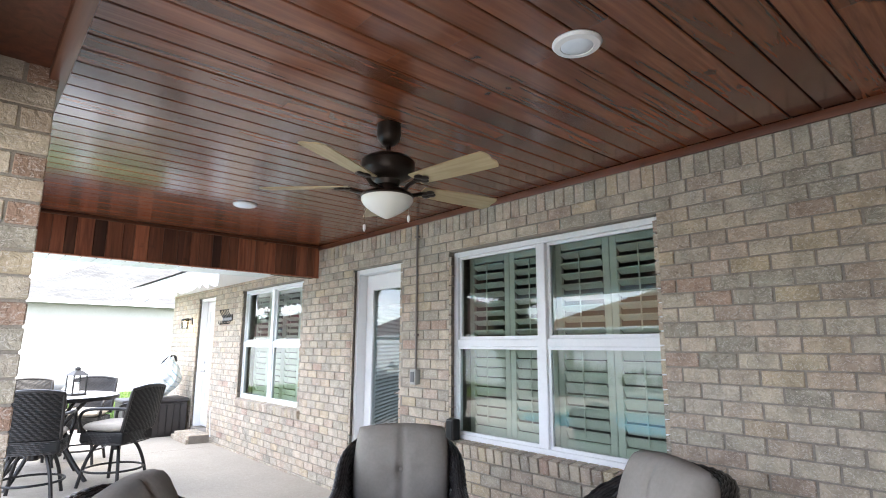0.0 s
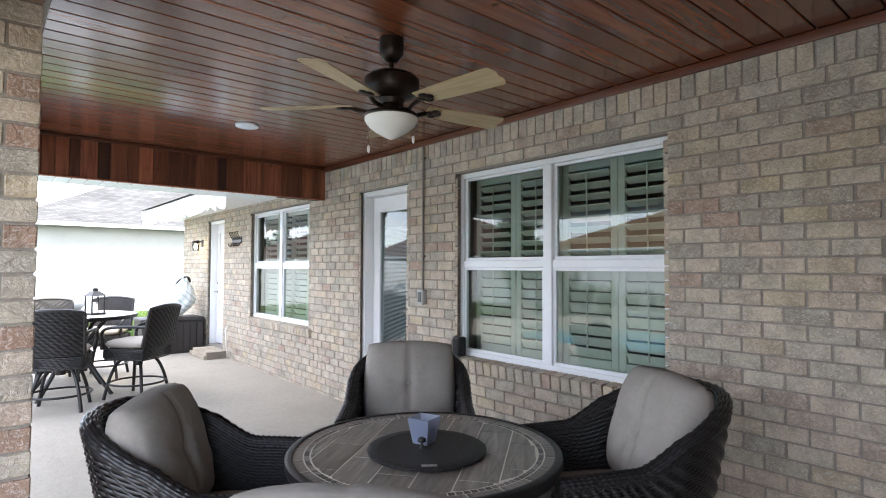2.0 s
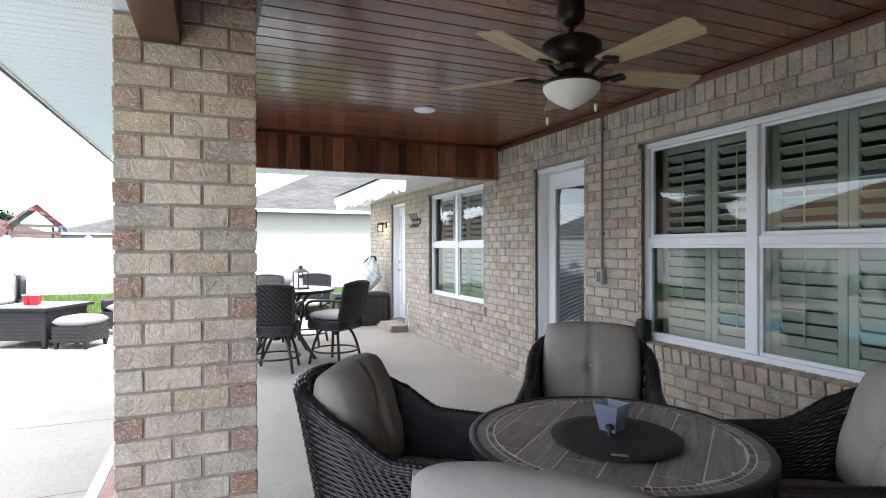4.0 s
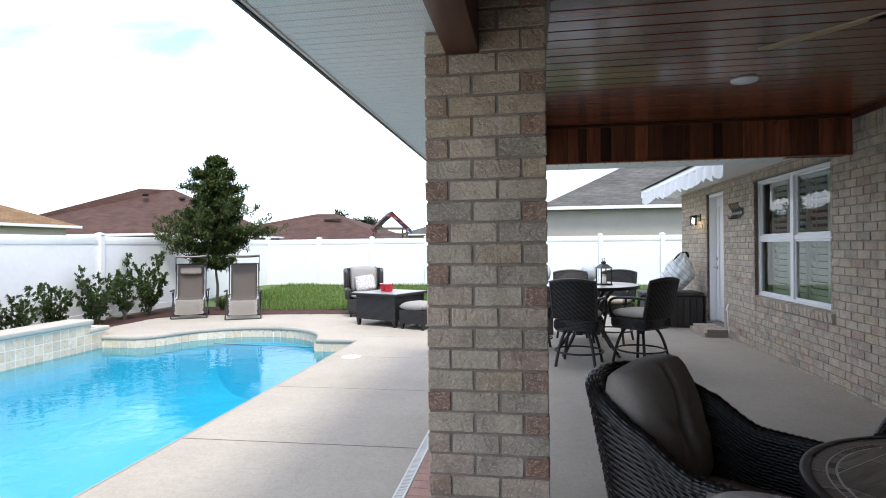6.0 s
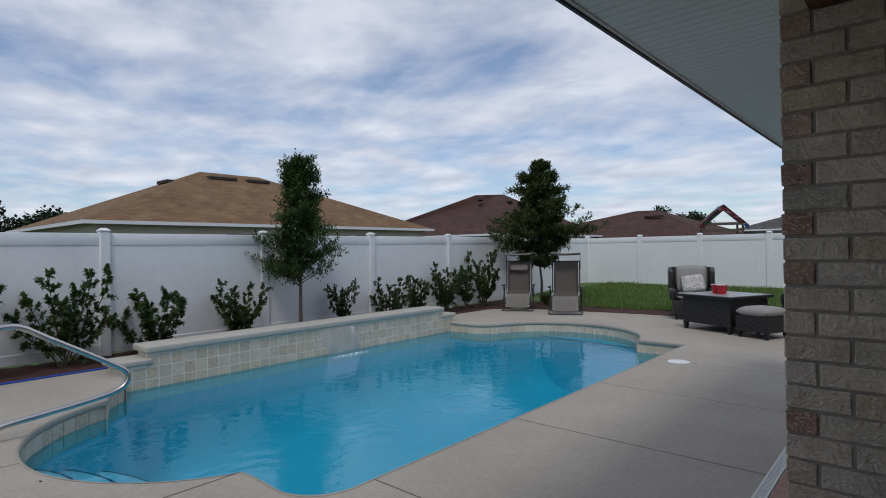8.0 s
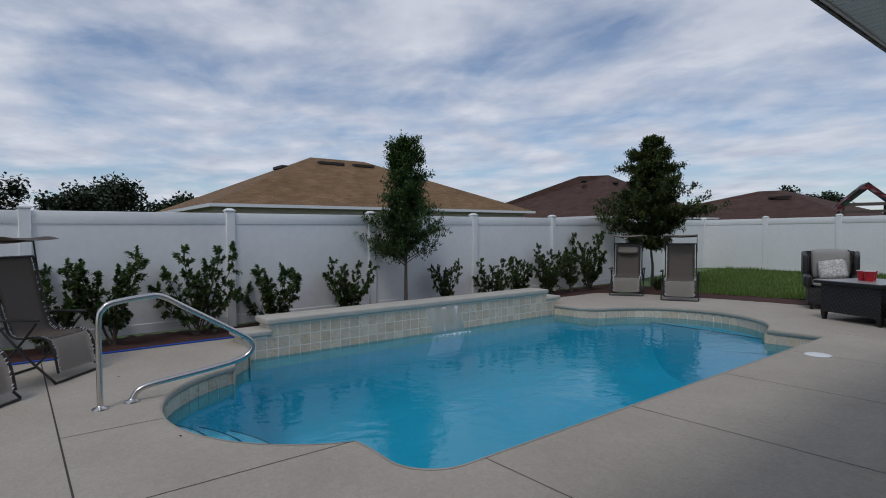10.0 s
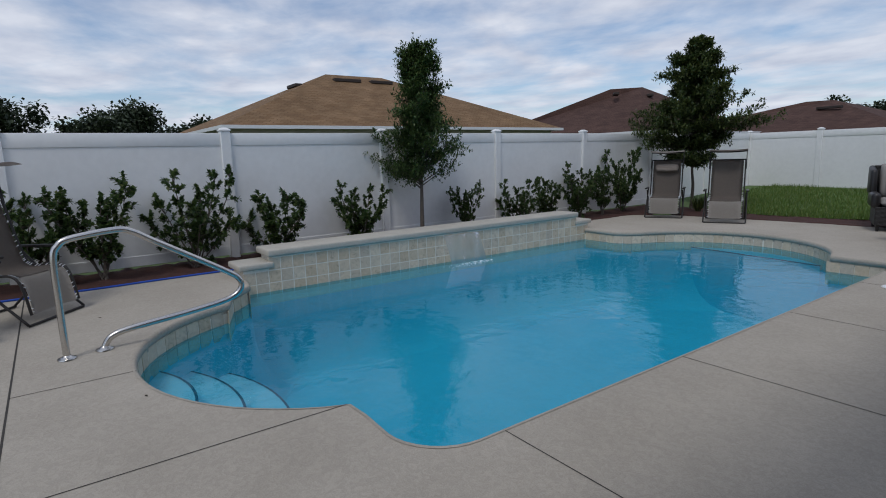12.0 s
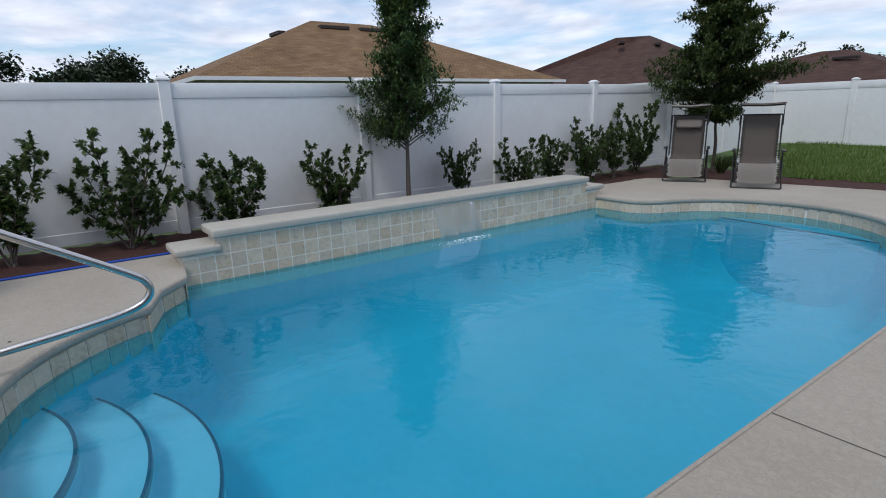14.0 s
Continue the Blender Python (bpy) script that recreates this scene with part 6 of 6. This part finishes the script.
lan = empty("lantern", "dark metal lantern with a white candle on the table", "lantern", pose(1.05, 7.46, BH + .001, 0, 0, 20))
part("base", rounded(bmesh.new(), (-.085, -.085, 0), (.085, .085, .022), .005, 1), M["black_metal"], lan)
for sx in (-.07, .07):
    for sy in (-.07, .07):
        part("post", rounded(bmesh.new(), (sx - .007, sy - .007, .02), (sx + .007, sy + .007, .22), .002, 1), M["black_metal"], lan)
part("roof", taper(bmesh.new(), .09, .035, .22, .275), M["black_metal"], lan)
part("chimney", lathe(bmesh.new(), [(.03, .275), (.03, .295), (.036, .30), (.01, .318)], 12), M["black_metal"], lan)
part("ring", tube(bmesh.new(), [(.02 * math.cos(i * math.pi / 8), 0, .335 + .02 * math.sin(i * math.pi / 8)) for i in range(16)], .003, 5, True), M["black_metal"], lan)
part("candle", lathe(bmesh.new(), [(.032, .022), (.032, .14), (.028, .145)], 18), plain("white_wax", (.78, .76, .70), .5), lan, smooth=True)

# storage box, towels, step
sb_ = empty("storage_box", "dark brown ribbed plastic deck box", "storage box", pose(0, 0, 0))
M["resin"] = plain("dark_resin", (.030, .025, .023), .55, var=.2, scale=15)
x0, y0, x1, y1 = 2.05, 9.98, 3.06, 10.62
part("body", rounded(bmesh.new(), (x0 + .02, y0 + .02, 0), (x1 - .02, y1 - .02, .55), .01, 1), M["resin"], sb_)
for i in range(9):
    part("slat", rounded(bmesh.new(), (x0 + .03 + i * .107, y0 + .004, .03), (x0 + .125 + i * .107, y0 + .022, .52), .006, 1), M["resin"], sb_)
part("lid", rounded(bmesh.new(), (x0, y0, .55), (x1, y1, .61), .018, 2), M["resin"], sb_, smooth=True)
tw = Mat("beach_towel", 0.95, 0, .1)
tww = tw.n.new("ShaderNodeTexWave")
tww.inputs["Scale"].default_value, tww.inputs["Distortion"].default_value = 1.6, 3.0
tw.l.new(tw.vec((1, 1, 1.3), (0, 40, 15)), tww.inputs["Vector"])
tn = tww.outputs[1]
tw.color(tw.ramp(tn, [(.0, (.75, .78, .76)), (.36, (.72, .75, .72)), (.42, (.03, .26, .62)), (.47, (.80, .80, .76)), (.53, (.42, .52, .12)), (.57, (.80, .78, .74)), (.62, (.03, .40, .55)), (.68, (.78, .55, .50)), (.74, (.76, .78, .76))], True))
twl = empty("beach_towel", "bright blue and green patterned towel draped in a heap", "towel", pose(2.62, 10.32, .61))
bm = bmesh.new()
bmesh.ops.create_uvsphere(bm, u_segments=48, v_segments=30, radius=1)
for v in bm.verts:
    p = v.co.copy()
    h = (p.z + 1) / 2
    w = .34 * (1 - h) ** .55 + .05
    f = 1 + .22 * noise.noise(p * 2.6) + .10 * noise.noise(p * 6)
    v.co = Vector((p.x * w * f * .85 + .20 * h, p.y * w * f * .8, h * .70 * (1 + .1 * noise.noise(p * 3))))
part("cloth", bm, tw.m, twl, smooth="all")
part("strap", tube(bmesh.new(), smooth_path([(.02, 0, .50), (.06, -.03, .60), (.15, -.04, .68), (.24, -.02, .68), (.27, 0, .60)], 5), .022, 7), M["black_metal"], twl, smooth=True)
stp = empty("doorstep", "low brick step at the far door", "step", pose(0, 0, 0))
tagged(stp, kind="structure")
part("core", B((2.80, 8.99, 0), (WALL_X, 9.73, .115)), M["mortar"], stp)
me = mesh_of(rounded(bmesh.new(), (-.095, -.04, -.035), (.095, .04, .035), .004, 1), "brick", M["brick"])
for i in range(8):
    place("brick", me, stp, pose(2.885, 9.035 + i * .092, .085))
    place("brick", me, stp, pose(3.09 - .005, 9.035 + i * .092, .085))
for i in range(4):
    place("brick", me, stp, pose(2.80, 9.09 + i * .2, .035, 0, 0, 90))
# hooks, wall lamp, hose
hk = empty("hook_rail", "black scrolled iron hook rack", "hook rack", pose(WALL_X, 8.55, 1.86))
part("plate", rounded(bmesh.new(), (-.014, -.20, 0), (0, .20, .10), .004, 1), M["black_metal"], hk)
for i in range(6):
    y = -.17 + i * .068
    part("hook", tube(bmesh.new(), smooth_path([(-.01, y, .05), (-.05, y, .12), (-.07, y, .16), (-.055, y, .18)], 4), .006, 6), M["black_metal"], hk, smooth=True)
    part("hook", tube(bmesh.new(), smooth_path([(-.01, y, .02), (-.04, y, -.04), (-.075, y, -.035), (-.08, y, .0)], 4), .006, 6), M["black_metal"], hk, smooth=True)
lm = empty("wall_lamp", "black wall lantern, switched on, beside the door", "wall lamp", pose(WALL_X, 10.32, 1.86))
part("bracket", rounded(bmesh.new(), (-.02, -.055, -.01), (0, .055, .12), .006, 1), M["black_metal"], lm)
part("arm", tube(bmesh.new(), smooth_path([(-.01, 0, .07), (-.07, 0, .10), (-.12, 0, .09)], 5), .009, 7), M["black_metal"], lm, smooth=True)
part("hood", lathe(bmesh.new(), [(.075, .055), (.06, .085), (.02, .10)], 20, pose(-.12, 0, 0)), M["black_metal"], lm, smooth=True)
ob = part("shade", lathe(bmesh.new(), [(.055, -.08), (.062, .055)], 20, pose(-.12, 0, 0), False), M["glass"], lm, "clear glass shade", smooth=True)
ob.visible_shadow = False
bulb = Mat("bulb", .5)
bulb.b.inputs["Emission Color"].default_value = (1, .75, .42, 1)
bulb.b.inputs["Emission Strength"].default_value = 14
part("bulb", lathe(bmesh.new(), [(.004, -.05), (.024, -.03), (.026, .0), (.012, .03), (.01, .05)], 14, pose(-.12, 0, 0)), bulb.m, lm, "glowing warm bulb", smooth=True)
hs_ = empty("door_cord", "white cord hanging at the far door jamb", "cord", pose(WALL_X - .02, 8.92, .12))
part("cord", tube(bmesh.new(), smooth_path([(.01, .03, .40), (-.02, .0, .34), (-.03, -.05, .28), (-.03, -.06, .18), (-.01, -.05, -.02)], 6), .008, 7), M["white"], hs_, smooth=True)

# ---- awning ----
aw = empty("awning", "white retracted awning with a scalloped valance", "awning")
fab = plain("awning_fabric", (.76, .77, .77), .85, var=.04, scale=3)
AX, A0, A1, AZ_ = 2.18, 6.26, 10.35, 2.39
bm = bmesh.new()
q = [(AX, A0, AZ_), (AX, A1, AZ_), (2.60, A1, 2.56), (2.60, A0, 2.56)]
bm.faces.new([bm.verts.new(p) for p in q])
bmesh.ops.solidify(bm, geom=bm.faces[:], thickness=0.006)
part("canopy", bm, fab, aw)
part("front_bar", rounded(bmesh.new(), (AX - .035, A0, AZ_ - .03), (AX + .03, A1, AZ_ + .03), .01, 2), M["white"], aw, smooth=True)
bm = bmesh.new()
n = 160
tp = [bm.verts.new((AX - .036 + .012 * math.sin(i * .5), A0 + (A1 - A0) * i / n, AZ_ - .02)) for i in range(n + 1)]
lo = [bm.verts.new((AX - .04 + .022 * math.sin(i * .5), A0 + (A1 - A0) * i / n, AZ_ - .17 - .055 * abs(math.sin(math.pi * i / 10)))) for i in range(n + 1)]
for i in range(n):
    bm.faces.new((tp[i], tp[i + 1], lo[i + 1], lo[i]))
part("valance", bm, fab, aw, "scalloped white valance", smooth="all")
part("valance_edge", tube(bmesh.new(), [(AX - .042 + .022 * math.sin(i * .5), A0 + (A1 - A0) * i / n, AZ_ - .17 - .055 * abs(math.sin(math.pi * i / 10))) for i in range(n + 1)], .004, 5), M["white"], aw)
part("cassette", rounded(bmesh.new(), (2.56, A0 - .05, 2.46), (2.70, A1 + .05, 2.62), .03, 2), M["white"], aw, smooth=True)
part("motor_box", rounded(bmesh.new(), (2.30, A0 - .16, 2.42), (2.55, A0 - .04, 2.53), .012, 2), plain("grey_metal", (.30, .30, .31), .4, .5), aw, smooth=True)
part("bracket", tube(bmesh.new(), [(AX, A0 - .03, AZ_), (2.45, A0 - .05, 2.50), (2.58, A0 - .05, 2.54)], .018, 7), M["white"], aw, smooth=True)

# ---- pool rail ----
rail = empty("pool_rail", "brushed steel figure-four pool handrail", "handrail", pose(-0.045, -0.06, 0))
pts = smooth_path([(-5.22, .585, 0), (-5.22, .585, .40), (-5.22, .590, .72), (-5.225, .625, .81), (-5.23, .70, .852), (-5.24, .95, .885), (-5.245, 1.07, .87), (-5.25, 1.25, .76), (-5.28, 1.72, .47), (-5.285, 1.83, .38), (-5.285, 1.83, .29), (-5.285, 1.72, .225), (-5.28, 1.45, .18), (-5.28, 1.02, .13), (-5.28, .88, .095), (-5.28, .83, .04), (-5.28, .82, 0)], 7)
part("tube", tube(bmesh.new(), pts, .0235, 14), M["chrome"], rail, smooth="all")
for x, y in ((-5.22, .585), (-5.28, .82)):
    part("flange", lathe(bmesh.new(), [(.062, .002), (.060, .010), (.045, .016), (.030, .022), (.024, .03)], 24, pose(x, y, 0)), M["chrome"], rail, smooth=True)

# ---- loungers ----
M["sling"] = plain("sling_fabric", (.20, .17, .145), .85, var=.08, scale=30, bump=.3, bscale=400)
M["sling_light"] = plain("sling_light", (.40, .365, .325), .85, var=.06, scale=30, bump=.3, bscale=400)
M["frame_metal"] = plain("frame_metal", (.035, .032, .030), .45, .4, var=.2)


def lounger(m, label, pillow=True, canopy=True):
    """Folding zero-gravity chair, upright: sling, laced edges, bent tube frame, sunshade."""
    c = empty("zero_gravity_chair", label, "lounge chair", m, "folding lounge chairs")
    w = .25
    # side profile: foot, knee, hip, head (y towards the pool is +)
    prof = [(.36, .10), (.26, .42), (-.06, .44), (-.16, .62), (-.30, 1.20)]

    def at(t):
        t *= len(prof) - 1
        i = min(int(t), len(prof) - 2)
        f = t - i
        return Vector((0, prof[i][0] + (prof[i + 1][0] - prof[i][0]) * f, prof[i][1] + (prof[i + 1][1] - prof[i][1]) * f))
    path = smooth_path([Vector((0, *p)) for p in prof], 10)
    for name, a, b, mat in (("sling", 10, len(path) - 1, M["sling"]), ("leg_sling", 0, 11, M["sling_light"])):
        bm = bmesh.new()
        prev = None
        for p in path[a:b + 1]:
            row = [bm.verts.new((x, p.y - .02 * (1 - (x / w) ** 2), p.z - .01 * (1 - (x / w) ** 2))) for x in [w * (k / 4 - 1) for k in range(9)]]
            if prev:
                for k in range(8):
                    bm.faces.new((prev[k], prev[k + 1], row[k + 1], row[k]))
            prev = row
        bmesh.ops.solidify(bm, geom=bm.faces[:], thickness=0.006)
        part(name, bm, mat, c, "taupe mesh sling", smooth="all")
    for s in (-1, 1):
        part("side_tube", tube(bmesh.new(), [p + Vector((s * (w + .028), 0, 0)) for p in path], .012, 8), M["frame_metal"], c, smooth="all")
        part("front_leg", tube(bmesh.new(), smooth_path([(s * .31, -.34, .02), (s * .31, -.05, .30), (s * .31, .18, .58)], 5), .012, 8), M["frame_metal"], c, smooth="all")
        part("rear_leg", tube(bmesh.new(), smooth_path([(s * .325, .36, .02), (s * .325, .05, .30), (s * .325, -.22, .60)], 5), .012, 8), M["frame_metal"], c, smooth="all")
        part("armrest", rounded(bmesh.new(), (s * .33 - .025, -.22, .60), (s * .33 + .025, .22, .625), .01, 2), M["frame_metal"], c, smooth=True)
        bm = bmesh.new()
        for k in range(1, 28):
            p = path[int(k * (len(path) - 1) / 28)]
            tube(bm, [(s * (w - .008), p.y, p.z), (s * (w + .03), p.y, p.z + .012)], .004, 4)
        tagged(part("lacing", bm, M["white"], c, "pale elastic lacing"), kind="stuff")
    for y, z in ((.36, .015), (-.34, .015)):
        part("floor_bar", tube(bmesh.new(), [(-.32, y, z), (.32, y, z)], .012, 8), M["frame_metal"], c, smooth=True)
    part("top_bar", tube(bmesh.new(), [(-w - .028, -.30, 1.20), (w + .028, -.30, 1.20)], .012, 8), M["frame_metal"], c)
    if pillow:
        part("head_pillow", cushion(.42, .17, .07, .2, False, 3, 14), M["sling"], c, smooth="all", m=pose(0, -.205, 1.04, 15, 0, 0))
    if canopy:
        part("canopy_frame", tube(bmesh.new(), [(-.29, -.26, 1.02), (-.29, -.30, 1.36), (.29, -.30, 1.36), (.29, -.26, 1.02)], .010, 7), M["frame_metal"], c, smooth=True)
        bm = bmesh.new()
        prev = None
        for k in range(7):
            t = k / 6
            row = [bm.verts.new((x, -.38 + .36 * t, 1.335 + .055 * math.sin(t * 2.6) + .015 * (x / .28) ** 2)) for x in (-.30, -.15, 0, .15, .30)]
            if prev:
                for i in range(4):
                    bm.faces.new((prev[i], prev[i + 1], row[i + 1], row[i]))
            prev = row
        bmesh.ops.solidify(bm, geom=bm.faces[:], thickness=0.012)
        part("sunshade", bm, M["sling_light"] if pillow else M["sling"], c, "small fabric sunshade", smooth="all")
    return c


lounger(facing(-7.10, 10.74, -3.6, 4.2) @ Matrix.Diagonal((1.06, 1.0, .94, 1)), "taupe folding lounge chair with a pillow and sunshade")
lounger(facing(-5.86, 10.72, -2.6, 4.0) @ Matrix.Diagonal((1.06, 1.0, .94, 1)), "taupe folding lounge chair with a dark sunshade", False)
# two more by the bed at the near end
lounger(pose(-6.88, .22, 0, 0, 0, -40), "taupe folding lounge chair with a sunshade beside the shrubs", False)
lounger(pose(-5.99, -.46, 0, 0, 0, -40), "taupe folding lounge chair with a sunshade on the near deck", False)

# ---- hose, skimmer lid, leaf ----
hose = empty("garden_hose", "bright blue hose along the mulch bed", "hose")
part("hose", tube(bmesh.new(), smooth_path([(-7.70, -3.5, .012), (-7.72, -1, .012), (-7.69, .8, .012), (-7.71, 1.6, .012), (-7.70, 2.35, .012)], 10), .012, 8), plain("blue_rubber", (.012, .07, .42), .4, var=.1), hose, smooth="all")
lid = empty("skimmer_lid", "round white skimmer lid set in the deck", "lid", pose(-2.26, 6.96, 0))
part("cover", lathe(bmesh.new(), [(.125, .001), (.124, .007), (.115, .009), (.05, .010), (.001, .010)], 32), M["white"], lid, smooth=True)
part("lid_ring", lathe(bmesh.new(), [(.132, .001), (.136, .004), (.128, .006)], 32, None, False), M["grate"], lid, smooth=True)

# ---- wing chair set by the lawn ----
def wicker_box(bm, a, b, pitch=.02):
    (x0, y0, z0), (x1, y1, z1) = a, b
    for s in (lambda u, v: Vector((x0 + (x1 - x0) * u, y0, z0 + (z1 - z0) * v)), lambda u, v: Vector((x1, y0 + (y1 - y0) * u, z0 + (z1 - z0) * v)), lambda u, v: Vector((x1 - (x1 - x0) * u, y1, z0 + (z1 - z0) * v)), lambda u, v: Vector((x0, y1 - (y1 - y0) * u, z0 + (z1 - z0) * v))):
        p = s(0, 0) - s(1, 0)
        woven(bm, surface(s), p.length, z1 - z0, pitch, .035, .004)
    return bm


M["cushion_grey"] = plain("grey_cushion", (.30, .285, .265), .9, var=.08, scale=8)
pil = Mat("pillow_cloth", .9)
pil.color(pil.ramp(pil.noise(pil.vec(), 22, 2, .4, 2.0), [(.42, (.62, .60, .57)), (.55, (.38, .36, .34))]))


def wing_chair(m, label):
    c = empty("wing_chair", label, "chair", m, "wicker wing chairs")
    bm = wicker_box(bmesh.new(), (-.36, -.36, .10), (.36, .36, .38))
    part("base", bm, M["wicker_grey"], c, smooth="all")
    part("base_core", B((-.355, -.355, .11), (.355, .355, .375)), M["wicker_core"], c)
    bm = wicker_box(bmesh.new(), (-.36, -.42, .36), (.36, -.31, 1.0))
    part("backrest", bm, M["wicker_grey"], c, smooth="all")
    part("back_core", rounded(bmesh.new(), (-.355, -.415, .36), (.355, -.315, .995), .02, 2), M["wicker_core"], c)
    for s in (-1, 1):
        wing = rounded(bmesh.new(), (-.045, -.36, .55), (.045, -.06, 1.0), .04, 3)
        for v in wing.verts:
            if v.co.y > -.2 and v.co.z > .8:
                v.co.z -= .06
                v.co.y -= .05
        part("wing", wing, M["wicker_grey"], c, smooth="all", m=pose(s * .36, 0, 0, 0, 0, s * 6))
        part("arm", rounded(bmesh.new(), (s * .36 - .06, -.32, .36), (s * .36 + .06, .37, .60), .055, 4), M["wicker_grey"], c, smooth="all")
    part("seat_cushion", cushion(.62, .62, .15, .1, False, 4, 14), M["cushion_grey"], c, smooth="all", m=pose(0, .04, .44, -90, 0, 0))
    part("back_cushion", cushion(.60, .56, .16, .12, False, 6, 14), M["cushion_grey"], c, smooth="all", m=pose(0, -.25, .76, 8, 0, 0))
    for x in (-.31, .31):
        for y in (-.34, .31):
            part("leg", taper(bmesh.new(), .018, .028, 0, .11), M["black_metal"], c, m=pose(x, y, 0))
    return c


wc = wing_chair(facing(-3.42, 11.36, -2.6, 9.2), "dark wicker wing chair with a grey cushion")
th = empty("throw_pillow", "pale patterned throw pillow on the wing chair", "pillow", facing(-3.42, 11.36, -2.6, 9.2))
part("pillow", cushion(.44, .36, .15, .1, False, 9, 14), pil.m, th, smooth="all", m=pose(-.02, -.08, .68, 22, 8, 0))
copy_thing(wc, facing(-1.34, 10.85, -2.5, 10.2))
ct = empty("fire_table", "square wicker table with a dark framed top", "table", facing(-2.53, 10.12, -2.93, 9.20) @ Matrix.Diagonal((.88, .88, 1, 1)))
tagged(part("body", wicker_box(bmesh.new(), (-.52, -.52, .12), (.52, .52, .56)), M["wicker_grey"], ct, smooth="all"), kind="stuff")
part("body_core", B((-.51, -.51, .13), (.51, .51, .56)), M["wicker_core"], ct)
part("tabletop", rounded(bmesh.new(), (-.60, -.60, .56), (.60, .60, .605), .008, 2), M["black_metal"], ct, smooth=True)
part("top_inlay", rounded(bmesh.new(), (-.55, -.55, .600), (.55, .55, .609), .003, 1), plain("grey_tile", (.30, .295, .29), .3, var=.12), ct)
for x in (-.48, .48):
    for y in (-.48, .48):
        part("leg", taper(bmesh.new(), .025, .04, 0, .125), M["black_metal"], ct, m=pose(x, y, 0))
ot = empty("ottoman", "low wicker ottoman with a grey cushion", "ottoman", facing(-1.86, 9.58, -2.26, 8.66))
part("base", wicker_box(bmesh.new(), (-.26, -.26, .10), (.26, .26, .34)), M["wicker_grey"], ot, smooth="all")
part("base_core", B((-.25, -.25, .11), (.25, .25, .335)), M["wicker_core"], ot)
part("cushion", cushion(.55, .55, .16, .1, False, 2, 14), M["cushion_grey"], ot, smooth="all", m=pose(0, 0, .40, -90, 0, 0))
for x in (-.22, .22):
    for y in (-.22, .22):
        part("leg", taper(bmesh.new(), .018, .03, 0, .105), M["black_metal"], ot, m=pose(x, y, 0))
red = plain("red_plastic", (.50, .012, .022), .35, var=.08)
cm = facing(-2.53, 10.12, -2.93, 9.20)
for dx, dy in ((.12, .05), (-.02, .10), (.08, -.08)):
    p = cm @ Vector((dx, dy, .610))
    cup = empty("cup", "red drinking cup on the wicker table", "cup", pose(*p), "red cups")
    bm = lathe(bmesh.new(), [(.052, 0), (.072, .145), (.075, .15), (.071, .148), (.050, .006), (.001, .006)], 20)
    part("cup_body", bm, red, cup, smooth=True)
    part("cup_rim", tube(bmesh.new(), [(.075 * math.cos(i * math.pi / 12), .075 * math.sin(i * math.pi / 12), .15) for i in range(24)], .004, 6, True), M["white"], cup, smooth=True)
# pair of covered pots on the far table edge
for x, y in ((.30, 9.15), (1.05, 9.25)):
    p = empty("stone_pot", "pale grey pot standing on a dark stand", "pot", pose(x, y, .0), "pale pots")
    part("stand", rounded(bmesh.new(), (-.16, -.16, 0), (.16, .16, .86), .02, 2), M["resin"], p)
    part("pot", lathe(bmesh.new(), [(.07, .86), (.12, .92), (.135, 1.02), (.11, 1.10), (.08, 1.12)], 20), plain("pale_stone", (.46, .50, .54), .7, var=.2), p, smooth=True)

# dry leaves lying on the deck
dl = plain("dry_leaf", (0.035, 0.022, 0.014), 0.8, var=.3)
for x, y, a in ((-4.215, .878, 20), (-6.35, .78, 80), (-5.9, 1.0, 130)):
    lf = empty("fallen_leaf", "small dry brown leaf lying on the deck", "leaf", pose(x, y, 0.004, 8, 6, a), "fallen leaves")
    v, f = [], []
    add_leaf(v, f, Vector((0, 0, 0)), Vector((1, 0, 0)), Vector((0, 0, 1)), .035, .008)
    place("blade", leaves_mesh("blade", v, f, dl), lf, Matrix())
